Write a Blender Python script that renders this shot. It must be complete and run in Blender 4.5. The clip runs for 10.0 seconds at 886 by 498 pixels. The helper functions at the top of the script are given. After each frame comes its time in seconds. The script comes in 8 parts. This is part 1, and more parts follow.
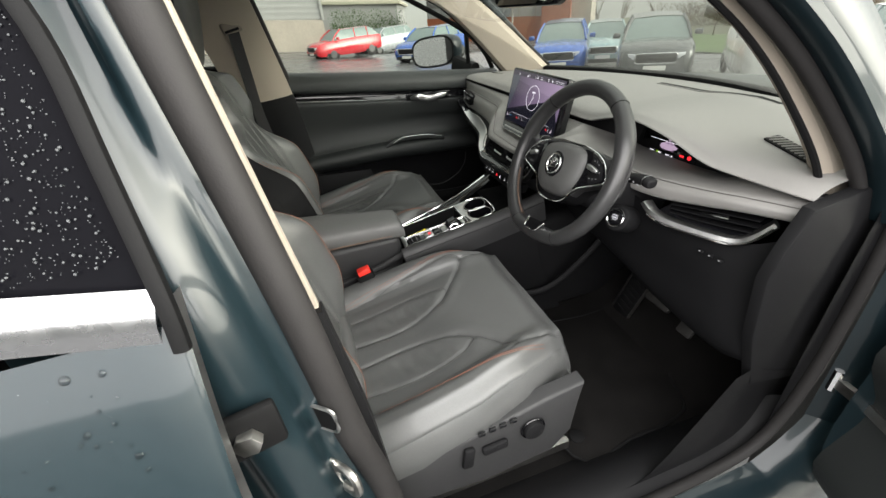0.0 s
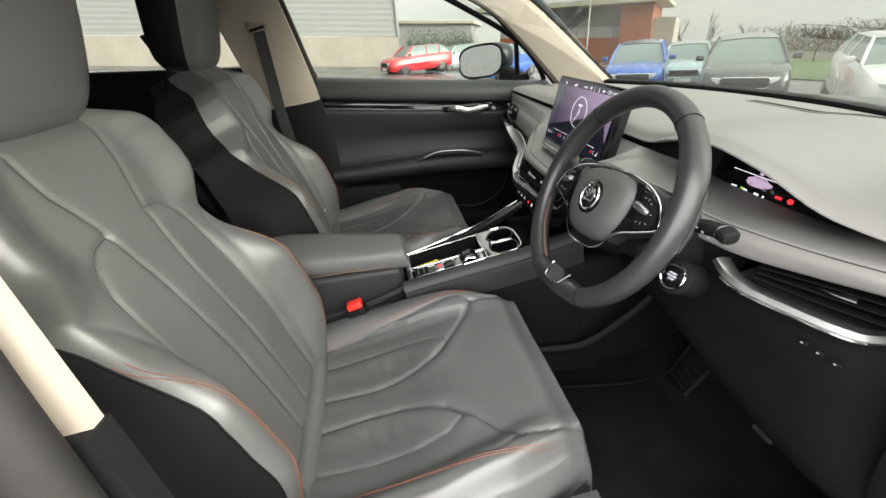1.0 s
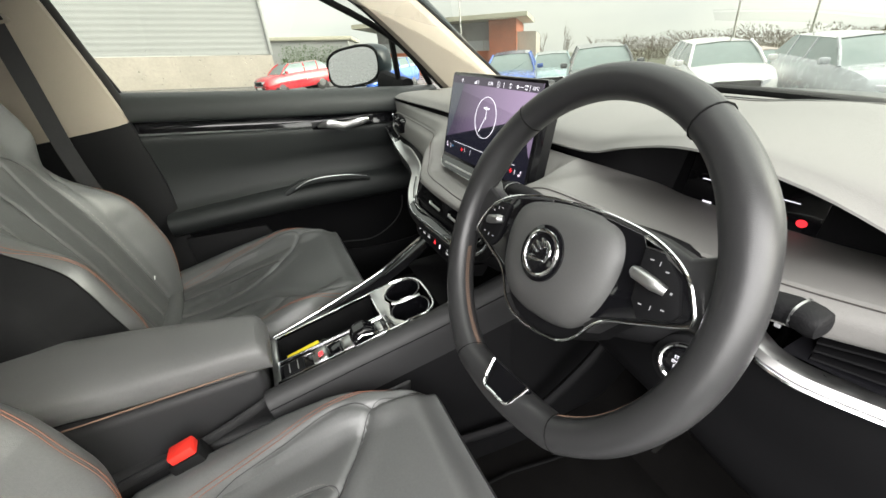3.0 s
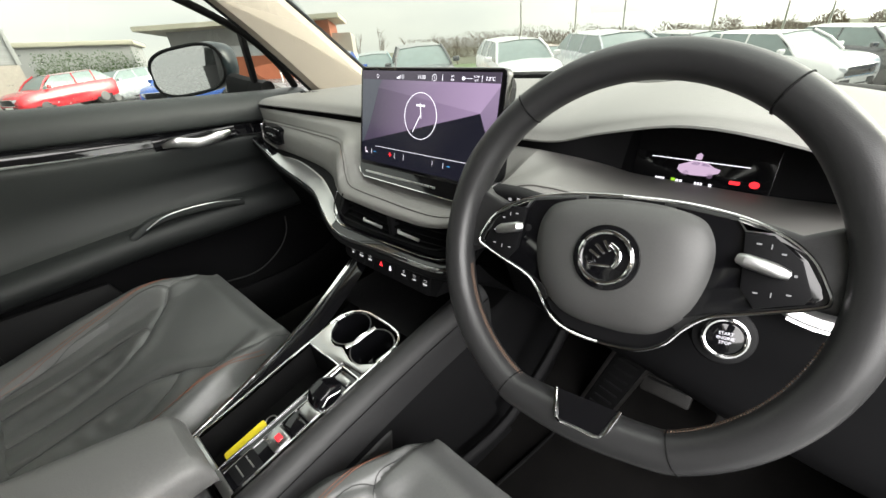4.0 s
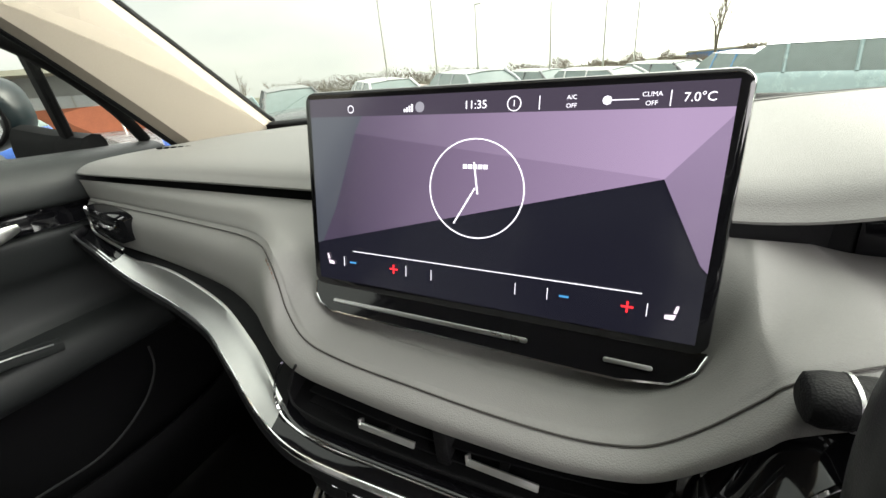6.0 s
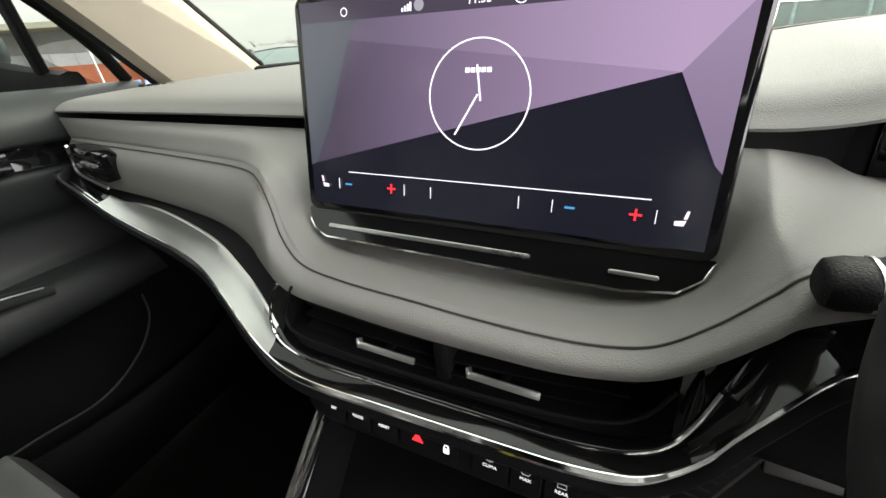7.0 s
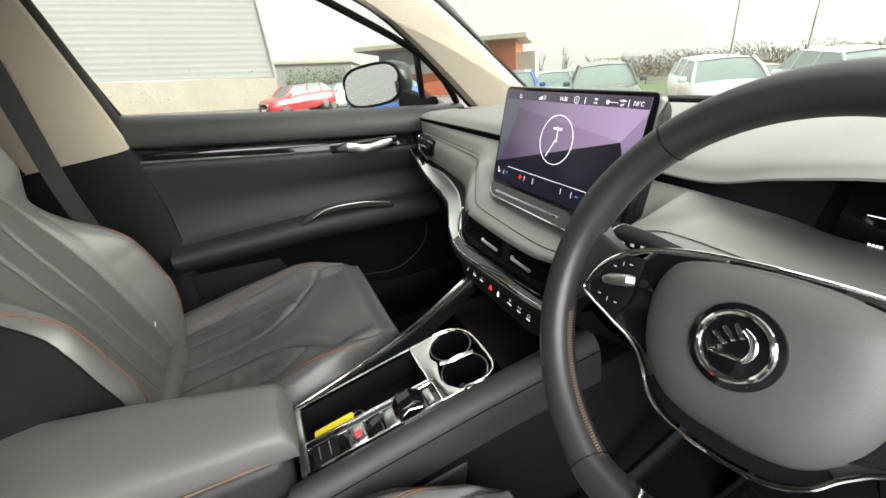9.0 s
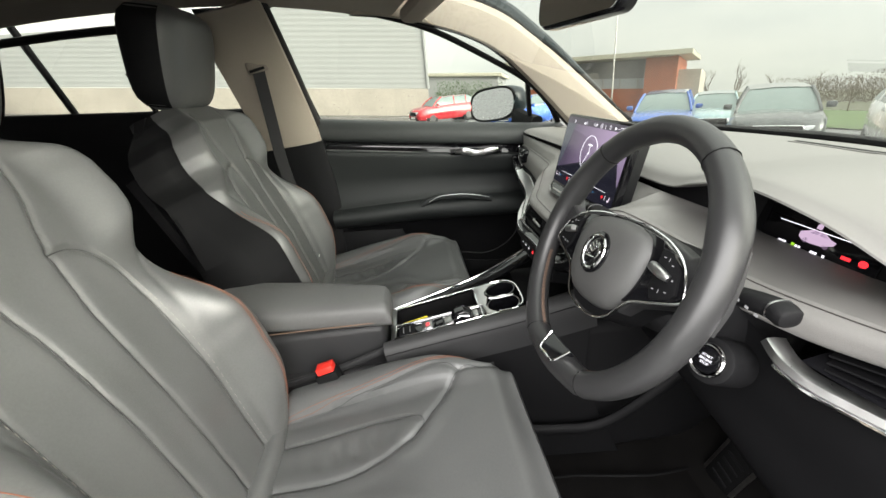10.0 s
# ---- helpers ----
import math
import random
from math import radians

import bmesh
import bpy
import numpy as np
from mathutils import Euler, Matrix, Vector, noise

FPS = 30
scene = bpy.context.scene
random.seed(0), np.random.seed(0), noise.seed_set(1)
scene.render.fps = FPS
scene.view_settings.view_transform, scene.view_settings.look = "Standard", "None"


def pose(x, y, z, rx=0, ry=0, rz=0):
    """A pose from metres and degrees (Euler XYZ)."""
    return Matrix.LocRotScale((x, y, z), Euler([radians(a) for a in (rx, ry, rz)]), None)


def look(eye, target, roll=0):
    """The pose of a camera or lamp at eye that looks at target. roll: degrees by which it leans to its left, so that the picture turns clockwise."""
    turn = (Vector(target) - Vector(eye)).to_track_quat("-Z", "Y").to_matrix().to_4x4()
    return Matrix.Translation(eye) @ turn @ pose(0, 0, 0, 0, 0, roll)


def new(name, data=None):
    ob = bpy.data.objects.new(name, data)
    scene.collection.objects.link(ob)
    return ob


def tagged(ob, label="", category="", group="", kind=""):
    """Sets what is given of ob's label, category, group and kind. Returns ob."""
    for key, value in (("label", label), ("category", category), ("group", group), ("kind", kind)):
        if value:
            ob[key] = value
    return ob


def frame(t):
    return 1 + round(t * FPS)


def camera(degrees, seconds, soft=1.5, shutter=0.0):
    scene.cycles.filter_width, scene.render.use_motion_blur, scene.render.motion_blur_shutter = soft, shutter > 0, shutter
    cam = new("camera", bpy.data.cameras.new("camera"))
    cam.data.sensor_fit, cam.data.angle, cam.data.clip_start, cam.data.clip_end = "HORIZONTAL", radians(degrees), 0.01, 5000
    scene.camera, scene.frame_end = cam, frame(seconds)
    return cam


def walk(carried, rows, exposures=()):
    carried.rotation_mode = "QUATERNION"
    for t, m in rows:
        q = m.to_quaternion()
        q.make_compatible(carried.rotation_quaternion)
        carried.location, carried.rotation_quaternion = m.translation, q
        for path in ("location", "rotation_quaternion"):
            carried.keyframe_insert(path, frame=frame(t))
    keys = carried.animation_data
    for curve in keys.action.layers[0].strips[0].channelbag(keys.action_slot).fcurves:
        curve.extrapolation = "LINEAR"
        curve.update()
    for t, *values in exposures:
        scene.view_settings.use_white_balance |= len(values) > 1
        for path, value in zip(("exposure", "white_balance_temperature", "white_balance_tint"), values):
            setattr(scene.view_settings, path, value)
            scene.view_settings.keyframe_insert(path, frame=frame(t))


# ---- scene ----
cam = camera(94.5, 10.0)
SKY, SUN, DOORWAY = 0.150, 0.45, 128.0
EXPOSURES = [(0.0, 1.35), (0.5, 1.40), (1.0, 1.65), (1.5, 1.8), (3.0, 1.9), (4.5, 1.9), (5.0, 2.25), (5.5, 2.05), (7.0, 1.9), (7.5, 2.15), (8.0, 2.25), (8.5, 2.15), (9.0, 2.05), (10.0, 1.85)]
K = 1.08        # all that belongs to the car is drawn in units of this many metres
PATH = [
    (0, (1.0666, -0.5889, 1.3545), (-0.5831, -0.1339, 0.3193), -5.85),
    (0.5, (1.0001, -0.4955, 1.3229), (-0.7058, -0.2370, 0.3114), -5.83),
    (1, (0.9067, -0.4378, 1.2904), (-0.8409, -0.2249, 0.3415), -4.93),
    (1.5, (0.8177, -0.3972, 1.2705), (-0.9411, -0.2332, 0.3325), -4.18),
    (2, (0.7655, -0.3254, 1.2530), (-1.0100, -0.1993, 0.3411), -4.05),
    (2.5, (0.7184, -0.2883, 1.2370), (-1.0422, -0.0311, 0.3235), -4.79),
    (3, (0.6249, -0.3396, 1.2313), (-1.0187, 0.3163, 0.2995), -5.72),
    (3.2, (0.5877, -0.3612, 1.2367), (-0.9784, 0.4447, 0.2891), -6.39),
    (4.3, (0.3976, -0.4284, 1.2090), (-0.7497, 0.8650, 0.2035), -5.55),
    (4.5, (0.3400, -0.4127, 1.1830), (-0.7624, 0.9106, 0.1664), -5.69),
    (5, (0.1769, -0.3220, 1.1458), (-0.8234, 1.1276, 0.1981), -5.89),
    (5.5, (0.1220, -0.2600, 1.1750), (-0.7777, 1.2861, 0.2804), -6.35),
    (5.7, (0.1145, -0.2416, 1.1881), (-0.7551, 1.3361, 0.3193), -6.33),
    (6.8, (0.1063, -0.2334, 1.1641), (-0.6954, 1.3009, 0.1624), -6.05),
    (7, (0.1062, -0.2460, 1.1514), (-0.6979, 1.2692, 0.1231), -5.81),
    (7.5, (0.1104, -0.2596, 1.1375), (-0.7483, 1.1913, 0.0616), -5.84),
    (8, (0.1149, -0.2687, 1.1646), (-0.8980, 1.1182, 0.1397), -6.31),
    (8.5, (0.2431, -0.3137, 1.1981), (-1.1263, 0.7980, 0.2554), -7.38),
    (9, (0.4701, -0.3624, 1.2217), (-1.2095, 0.3057, 0.3659), -6.42),
    (9.5, (0.7011, -0.3380, 1.2363), (-1.1084, -0.0266, 0.4433), -4.93),
    (10, (0.7976, -0.3494, 1.2504), (-1.0523, -0.2283, 0.4997), -4.91),
]
walk(cam, [(t, look(Vector(eye) * K, Vector(target) * K, roll)) for t, eye, target, roll in PATH], EXPOSURES)

# ---- light ----

world = bpy.data.worlds.new("overcast_sky")
scene.world = world
world.use_nodes = True
wn, wl = world.node_tree.nodes, world.node_tree.links
wn.clear()
sky = wn.new("ShaderNodeTexSky")
sky.sky_type, sky.sun_disc = "NISHITA", False
sky.sun_elevation, sky.sun_rotation = radians(28), radians(41)
sky.air_density, sky.dust_density, sky.ozone_density = 1.5, 4.0, 1.0
grey = wn.new("ShaderNodeHueSaturation")
grey.inputs["Saturation"].default_value = 0.12
cloud = wn.new("ShaderNodeTexNoise")
cloud.inputs["Scale"].default_value, cloud.inputs["Detail"].default_value = 3.0, 6.0
coord = wn.new("ShaderNodeTexCoord")
stretch = wn.new("ShaderNodeMapping")
stretch.inputs["Scale"].default_value = (1, 1, 4)
ramp = wn.new("ShaderNodeValToRGB")
ramp.color_ramp.elements[0].position, ramp.color_ramp.elements[0].color = 0.35, (0.92, 0.93, 0.85, 1)
ramp.color_ramp.elements[1].position, ramp.color_ramp.elements[1].color = 0.65, (1.08, 1.07, 0.95, 1)
mixc = wn.new("ShaderNodeMixRGB")
mixc.blend_type = "MULTIPLY"
mixc.inputs[0].default_value = 1.0
bg = wn.new("ShaderNodeBackground")
bg.inputs["Strength"].default_value = SKY
wout = wn.new("ShaderNodeOutputWorld")
wl.new(coord.outputs["Generated"], stretch.inputs["Vector"])
wl.new(stretch.outputs["Vector"], cloud.inputs["Vector"])
wl.new(cloud.outputs["Fac"], ramp.inputs["Fac"])
level = wn.new("ShaderNodeMapping")      # the horizon of the sloping ground
level.inputs["Rotation"].default_value = (radians(4.9), radians(1.6), 0)
level.inputs["Location"].default_value = (0, 0, 0.11)
wl.new(coord.outputs["Generated"], level.inputs["Vector"])
wl.new(level.outputs["Vector"], sky.inputs["Vector"])
wl.new(sky.outputs["Color"], grey.inputs["Color"])
wl.new(grey.outputs["Color"], mixc.inputs[1])
wl.new(ramp.outputs["Color"], mixc.inputs[2])
# an overcast sky is brightest overhead
part_z, high, lift, zen = wn.new("ShaderNodeSeparateXYZ"), wn.new("ShaderNodeMath"), wn.new("ShaderNodeMath"), wn.new("ShaderNodeMixRGB")
high.operation, lift.operation, zen.blend_type = "POWER", "MULTIPLY_ADD", "MULTIPLY"
high.use_clamp = True
high.inputs[1].default_value = 3.0
lift.inputs[1].default_value, lift.inputs[2].default_value = 2.7, 1.0
zen.inputs[0].default_value = 1.0
wl.new(level.outputs["Vector"], part_z.inputs[0])
wl.new(part_z.outputs["Z"], high.inputs[0])
wl.new(high.outputs[0], lift.inputs[0])
wl.new(mixc.outputs["Color"], zen.inputs[1])
wl.new(lift.outputs[0], zen.inputs[2])
wl.new(zen.outputs["Color"], bg.inputs["Color"])
wl.new(bg.outputs["Background"], wout.inputs["Surface"])

sun = new("sun", bpy.data.lights.new("sun", "SUN"))
sun.data.energy, sun.data.angle, sun.data.color = SUN, radians(80), (1.0, 0.975, 0.96)
sun.matrix_world = look((0, 0, 0), (-0.58, -0.66, -0.46))

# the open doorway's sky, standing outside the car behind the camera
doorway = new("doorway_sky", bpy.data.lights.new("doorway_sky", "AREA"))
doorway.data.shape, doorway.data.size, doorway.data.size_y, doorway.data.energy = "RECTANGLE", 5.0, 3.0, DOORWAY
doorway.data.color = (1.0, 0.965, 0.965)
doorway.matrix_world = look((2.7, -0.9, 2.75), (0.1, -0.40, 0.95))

# ---- materials ----
MATS = {}


def mat(name, col, rough=0.5, metal=0.0, bump=0.0, scale=300.0, var=0.12, big=6.0, coat=0.0, spec=0.5, rvar=0.08, cells=False):
    if name in MATS:
        return MATS[name]
    m = bpy.data.materials.new(name)
    m.use_nodes = True
    n, l = m.node_tree.nodes, m.node_tree.links
    b = n["Principled BSDF"]
    b.inputs["Metallic"].default_value = metal
    b.inputs["Coat Weight"].default_value = coat
    b.inputs["Coat Roughness"].default_value = 0.06
    b.inputs["Specular IOR Level"].default_value = spec
    tc = n.new("ShaderNodeTexCoord")
    n1 = n.new("ShaderNodeTexNoise")
    n1.inputs["Scale"].default_value, n1.inputs["Detail"].default_value = big, 5.0
    n2 = n.new("ShaderNodeTexNoise")
    n2.inputs["Scale"].default_value, n2.inputs["Detail"].default_value = scale * 0.35, 3.0
    l.new(tc.outputs["Object"], n1.inputs["Vector"])
    l.new(tc.outputs["Object"], n2.inputs["Vector"])
    mx = n.new("ShaderNodeMath")
    mx.operation = "ADD"
    l.new(n1.outputs["Fac"], mx.inputs[0])
    l.new(n2.outputs["Fac"], mx.inputs[1])
    rr = n.new("ShaderNodeMapRange")
    rr.inputs["From Min"].default_value, rr.inputs["From Max"].default_value = 0.6, 1.4
    rr.inputs["To Min"].default_value, rr.inputs["To Max"].default_value = 1 - var, 1 + var
    l.new(mx.outputs[0], rr.inputs["Value"])
    mul = n.new("ShaderNodeMixRGB")
    mul.blend_type = "MULTIPLY"
    mul.inputs[0].default_value = 1.0
    mul.inputs[1].default_value = (*col, 1)
    l.new(rr.outputs["Result"], mul.inputs[2])
    l.new(mul.outputs["Color"], b.inputs["Base Color"])
    r2 = n.new("ShaderNodeMapRange")
    r2.inputs["From Min"].default_value, r2.inputs["From Max"].default_value = 0.6, 1.4
    r2.inputs["To Min"].default_value, r2.inputs["To Max"].default_value = max(0.02, rough - rvar), min(1, rough + rvar)
    l.new(mx.outputs[0], r2.inputs["Value"])
    l.new(r2.outputs["Result"], b.inputs["Roughness"])
    if bump:
        t = n.new("ShaderNodeTexVoronoi" if cells else "ShaderNodeTexNoise")
        t.inputs["Scale"].default_value = scale
        l.new(tc.outputs["Object"], t.inputs["Vector"])
        bp = n.new("ShaderNodeBump")
        bp.inputs["Strength"].default_value, bp.inputs["Distance"].default_value = bump, 0.001
        l.new(t.outputs["Distance" if cells else "Fac"], bp.inputs["Height"])
        l.new(bp.outputs["Normal"], b.inputs["Normal"])
    MATS[name] = m
    return m


def glow(name, col, strength):
    if name in MATS:
        return MATS[name]
    m = bpy.data.materials.new(name)
    m.use_nodes = True
    b = m.node_tree.nodes["Principled BSDF"]
    b.inputs["Base Color"].default_value = (0.01, 0.01, 0.012, 1)
    b.inputs["Roughness"].default_value = 0.15
    b.inputs["Emission Color"].default_value = (*col, 1)
    b.inputs["Emission Strength"].default_value = strength
    MATS[name] = m
    return m


def glass(name, tint=(0.93, 0.97, 0.95), ior=1.45):
    m = bpy.data.materials.new(name)
    m.use_nodes = True
    n, l = m.node_tree.nodes, m.node_tree.links
    n.clear()
    tr, gl = n.new("ShaderNodeBsdfTransparent"), n.new("ShaderNodeBsdfGlossy")
    tr.inputs["Color"].default_value = (*tint, 1)
    gl.inputs["Roughness"].default_value = 0.02
    fr = n.new("ShaderNodeFresnel")
    fr.inputs["IOR"].default_value = ior
    mix, out = n.new("ShaderNodeMixShader"), n.new("ShaderNodeOutputMaterial")
    l.new(fr.outputs["Fac"], mix.inputs["Fac"])
    l.new(tr.outputs["BSDF"], mix.inputs[1])
    l.new(gl.outputs["BSDF"], mix.inputs[2])
    l.new(mix.outputs["Shader"], out.inputs["Surface"])
    return m


LEATHER = mat("black_leather", (0.072, 0.0735, 0.0728), 0.39, spec=0.65, bump=0.14, scale=900, var=0.15, big=9, cells=True)
LEATHER_BACK = mat("black_vinyl", (0.022, 0.022, 0.023), 0.6, bump=0.2, scale=700, var=0.15)
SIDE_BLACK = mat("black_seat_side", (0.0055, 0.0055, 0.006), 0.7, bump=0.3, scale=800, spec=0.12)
STITCH = mat("orange_piping", (0.165, 0.060, 0.032), 0.6, bump=0.4, scale=900)
PALE_THREAD = mat("pale_thread", (0.14, 0.135, 0.125), 0.7)
STITCH_GREY = mat("brown_thread", (0.16, 0.10, 0.07), 0.7)
DASH_SOFT = mat("grey_dash_skin", (0.185, 0.180, 0.172), 0.60, bump=0.25, scale=1100, var=0.06, big=4, cells=True)
DASH_DARK = mat("black_dash_plastic", (0.0068, 0.0068, 0.0075), 0.6, spec=0.10, bump=0.2, scale=900, var=0.15)
PLASTIC = mat("dark_grain_plastic", (0.0078, 0.0078, 0.0085), 0.6, spec=0.14, bump=0.25, scale=800, var=0.15, cells=True)
DOOR_SKIN = mat("door_card_skin", (0.021, 0.0232, 0.0232), 0.5, spec=0.35, bump=0.25, scale=900, var=0.1, cells=True)
CARD_DARK = mat("dark_card_cloth", (0.0170, 0.0188, 0.0190), 0.52, spec=0.3, bump=0.25, scale=900, var=0.12)
PIANO = mat("piano_black", (0.005, 0.005, 0.006), 0.07, spec=0.36, coat=0.25, rvar=0.03)
CHROME = mat("chrome", (0.85, 0.85, 0.86), 0.10, metal=1.0, var=0.03, rvar=0.05)
SATIN = mat("satin_silver", (0.52, 0.52, 0.52), 0.33, metal=1.0, var=0.05)
BEIGE = mat("beige_pillar_cloth", (0.315, 0.275, 0.228), 0.85, bump=0.2, scale=1200, var=0.05)
CARPET = mat("black_carpet", (0.0062, 0.0058, 0.0056), 0.95, bump=1.0, scale=1500, var=0.6, big=18, spec=0.1)
RUBBER = mat("black_rubber", (0.0055, 0.0055, 0.0058), 0.65, spec=0.12, bump=0.2, scale=300, var=0.2)
PAINT = mat("green_grey_paint", (0.0065, 0.0132, 0.0165), 0.35, metal=0.0, spec=0.22, coat=0.36, var=0.06, rvar=0.05)
SEAL = mat("door_seal_rubber", (0.018, 0.017, 0.017), 0.6, spec=0.2, bump=0.2, scale=300, var=0.15)
RED = mat("red_plastic", (0.65, 0.03, 0.02), 0.4)
YELLOW = mat("yellow_tag", (0.75, 0.60, 0.02), 0.5)
BELT = mat("seat_belt_webbing", (0.015, 0.015, 0.016), 0.8, bump=0.5, scale=900)
STEEL = mat("bare_steel", (0.45, 0.44, 0.42), 0.35, metal=1.0, var=0.2)
GLASS = glass("clear_glass", (0.545, 0.565, 0.545))
WATER = glass("water_drops", (0.80, 0.82, 0.83))
GLASS_DARK = glass("privacy_glass", (0.035, 0.038, 0.038), 1.22)
MIRROR = mat("mirror_silver", (0.9, 0.9, 0.9), 0.02, metal=1.0, var=0.0, rvar=0.0)
SCREEN_BLACK = glow("screen_black", (0.012, 0.012, 0.024), 0.2)
WHITE_GLOW = glow("white_glow", (0.95, 0.92, 1.0), 0.5)
RED_GLOW = glow("red_glow", (1.0, 0.03, 0.04), 0.5)
BLUE_GLOW = glow("blue_glow", (0.1, 0.45, 0.9), 0.25)
GREEN_GLOW = glow("green_glow", (0.45, 0.9, 0.05), 0.25)
PINK_GLOW = glow("pink_glow", (0.85, 0.62, 0.85), 0.22)


# ---- building helpers ----
def thing(name, label, category, at=(0, 0, 0), group="", kind=""):
    ob = new(name)
    ob.location = Vector(at) * K
    ob.empty_display_size = 0.05
    return tagged(ob, label, category, group, kind)


def part(name, bm, material, parent=None, label="", flat=False):
    me = bpy.data.meshes.new(name)
    if K != 1:
        bm.transform(Matrix.Scale(K, 4))
    bm.normal_update()
    bm.to_mesh(me)
    bm.free()
    me.materials.append(material)
    if not flat:
        me.shade_smooth()
        me.set_sharp_from_angle(angle=radians(38))
    ob = new(name, me)
    if parent is not None:
        ob.parent = parent
        base = parent
        off = Vector((0, 0, 0))
        if base.type == "EMPTY":
            off = base.location
        ob.matrix_parent_inverse = Matrix.Translation(off).inverted()
    if label:
        ob["label"] = label
    return ob


def grid(P, cu=False, cv=False, bm=None, solid=0.0):
    """A sheet of quads over rows of points."""
    bm = bm or bmesh.new()
    V = [[bm.verts.new(p) for p in row] for row in P]
    n, m = len(V), len(V[0])
    for i in range(n if cu else n - 1):
        for j in range(m if cv else m - 1):
            a, b, c, d = V[i][j], V[(i + 1) % n][j], V[(i + 1) % n][(j + 1) % m], V[i][(j + 1) % m]
            if len({a, b, c, d}) == 4:
                bm.faces.new((a, b, c, d))
    if solid:
        bm.normal_update()
        bmesh.ops.solidify(bm, geom=bm.faces[:], thickness=solid)
    return bm


def cr(pts, n=8, closed=False):
    """Catmull-Rom through pts, n steps a stretch."""
    p = [np.array(q, float) for q in pts]
    k = len(p)
    out = []
    for i in range(k if closed else k - 1):
        if closed:
            a, b, c, d = p[i - 1], p[i], p[(i + 1) % k], p[(i + 2) % k]
        else:
            a, b, c = p[max(i - 1, 0)], p[i], p[i + 1]
            d = p[min(i + 2, k - 1)]
        for j in range(n):
            t = j / n
            out.append(0.5 * (2 * b + (c - a) * t + (2 * a - 5 * b + 4 * c - d) * t * t + (3 * b - a - 3 * c + d) * t ** 3))
    if not closed:
        out.append(p[-1])
    return out


def loft(curves, n=8, m=6, solid=0.0, smooth_across=True):
    """Through several long curves of equal count, smooth along and across."""
    rows = [cr(c, n) for c in curves]
    if smooth_across:
        cols = [cr([r[i] for r in rows], m) for i in range(len(rows[0]))]
    else:
        cols = [[r[i] for r in rows] for i in range(len(rows[0]))]
    return grid(cols, solid=solid)


def sweep(path, prof, up=(0, 0, 1), closed=False, caps=True, bm=None, scales=None, up_list=None):
    """prof: (side, up) points round a closed outline, carried along path."""
    bm = bm or bmesh.new()
    p = [Vector(q) for q in path]
    k = len(p)
    rows = []
    for i in range(k):
        if closed:
            t = (p[(i + 1) % k] - p[i - 1]).normalized()
        else:
            t = (p[min(i + 1, k - 1)] - p[max(i - 1, 0)]).normalized()
        u0 = Vector(up_list[i] if up_list else up)
        s = t.cross(u0).normalized()
        u = s.cross(t).normalized()
        f = scales[i] if scales else 1.0
        rows.append([p[i] + s * a * f + u * b * f for a, b in prof])
    V = [[bm.verts.new(q) for q in r] for r in rows]
    m = len(prof)
    for i in range(k if closed else k - 1):
        for j in range(m):
            bm.faces.new((V[i][j], V[i][(j + 1) % m], V[(i + 1) % k][(j + 1) % m], V[(i + 1) % k][j]))
    if caps and not closed:
        bm.faces.new(V[0][::-1])
        bm.faces.new(V[-1])
    bmesh.ops.recalc_face_normals(bm, faces=bm.faces[:])
    return bm


def ring(a, b=None, n=12, power=2.0):
    b = a if b is None else b
    out = []
    for i in range(n):
        c, s = math.cos(2 * math.pi * i / n), math.sin(2 * math.pi * i / n)
        e = 2.0 / power
        out.append((a * math.copysign(abs(c) ** e, c), b * math.copysign(abs(s) ** e, s)))
    return out


def tube(path, r, n=8, closed=False, bm=None, up=(0, 0, 1)):
    return sweep(path, ring(r, n=n), up=up, closed=closed, bm=bm)


def rbox(size, at=(0, 0, 0), bevel=0.004, seg=2, rot=(0, 0, 0), bm=None, taper=None):
    """A box with rounded edges."""
    b2 = bmesh.new()
    bmesh.ops.create_cube(b2, size=1.0)
    for v in b2.verts:
        v.co = Vector((v.co.x * size[0], v.co.y * size[1], v.co.z * size[2]))
        if taper and v.co.z > 0:
            v.co.x *= taper
            v.co.y *= taper
    if bevel:
        bmesh.ops.bevel(b2, geom=b2.edges[:], offset=min(bevel, 0.49 * min(size)), segments=seg, profile=0.5, affect="EDGES")
    b2.transform(pose(*at, *rot))
    if bm is None:
        return b2
    return join(bm, b2)


def join(bm, other):
    me = bpy.data.meshes.new("tmp")
    other.to_mesh(me)
    other.free()
    bm.from_mesh(me)
    bpy.data.meshes.remove(me)
    return bm


def prism(outline, depth, m=None, bevel=0.0, seg=2):
    """An outline in x and y, drawn out along z from 0 to depth, moved by m."""
    bm = bmesh.new()
    f = bm.faces.new([bm.verts.new((x, y, 0)) for x, y in outline])
    r = bmesh.ops.extrude_face_region(bm, geom=[f])
    vs = [g for g in r["geom"] if isinstance(g, bmesh.types.BMVert)]
    bmesh.ops.translate(bm, verts=vs, vec=(0, 0, depth))
    bmesh.ops.recalc_face_normals(bm, faces=bm.faces[:])
    if bevel:
        ed = [e for e in bm.edges if e.verts[0].co.z > depth * 0.5 and e.verts[1].co.z > depth * 0.5] if depth > 0 else bm.edges[:]
        bmesh.ops.bevel(bm, geom=ed, offset=bevel, segments=seg, profile=0.5, affect="EDGES")
    if m is not None:
        bm.transform(m)
    return bm


def disc(r, depth, m=None, n=32, bevel=0.0):
    return prism([(r * math.cos(2 * math.pi * i / n), r * math.sin(2 * math.pi * i / n)) for i in range(n)], depth, m, bevel)


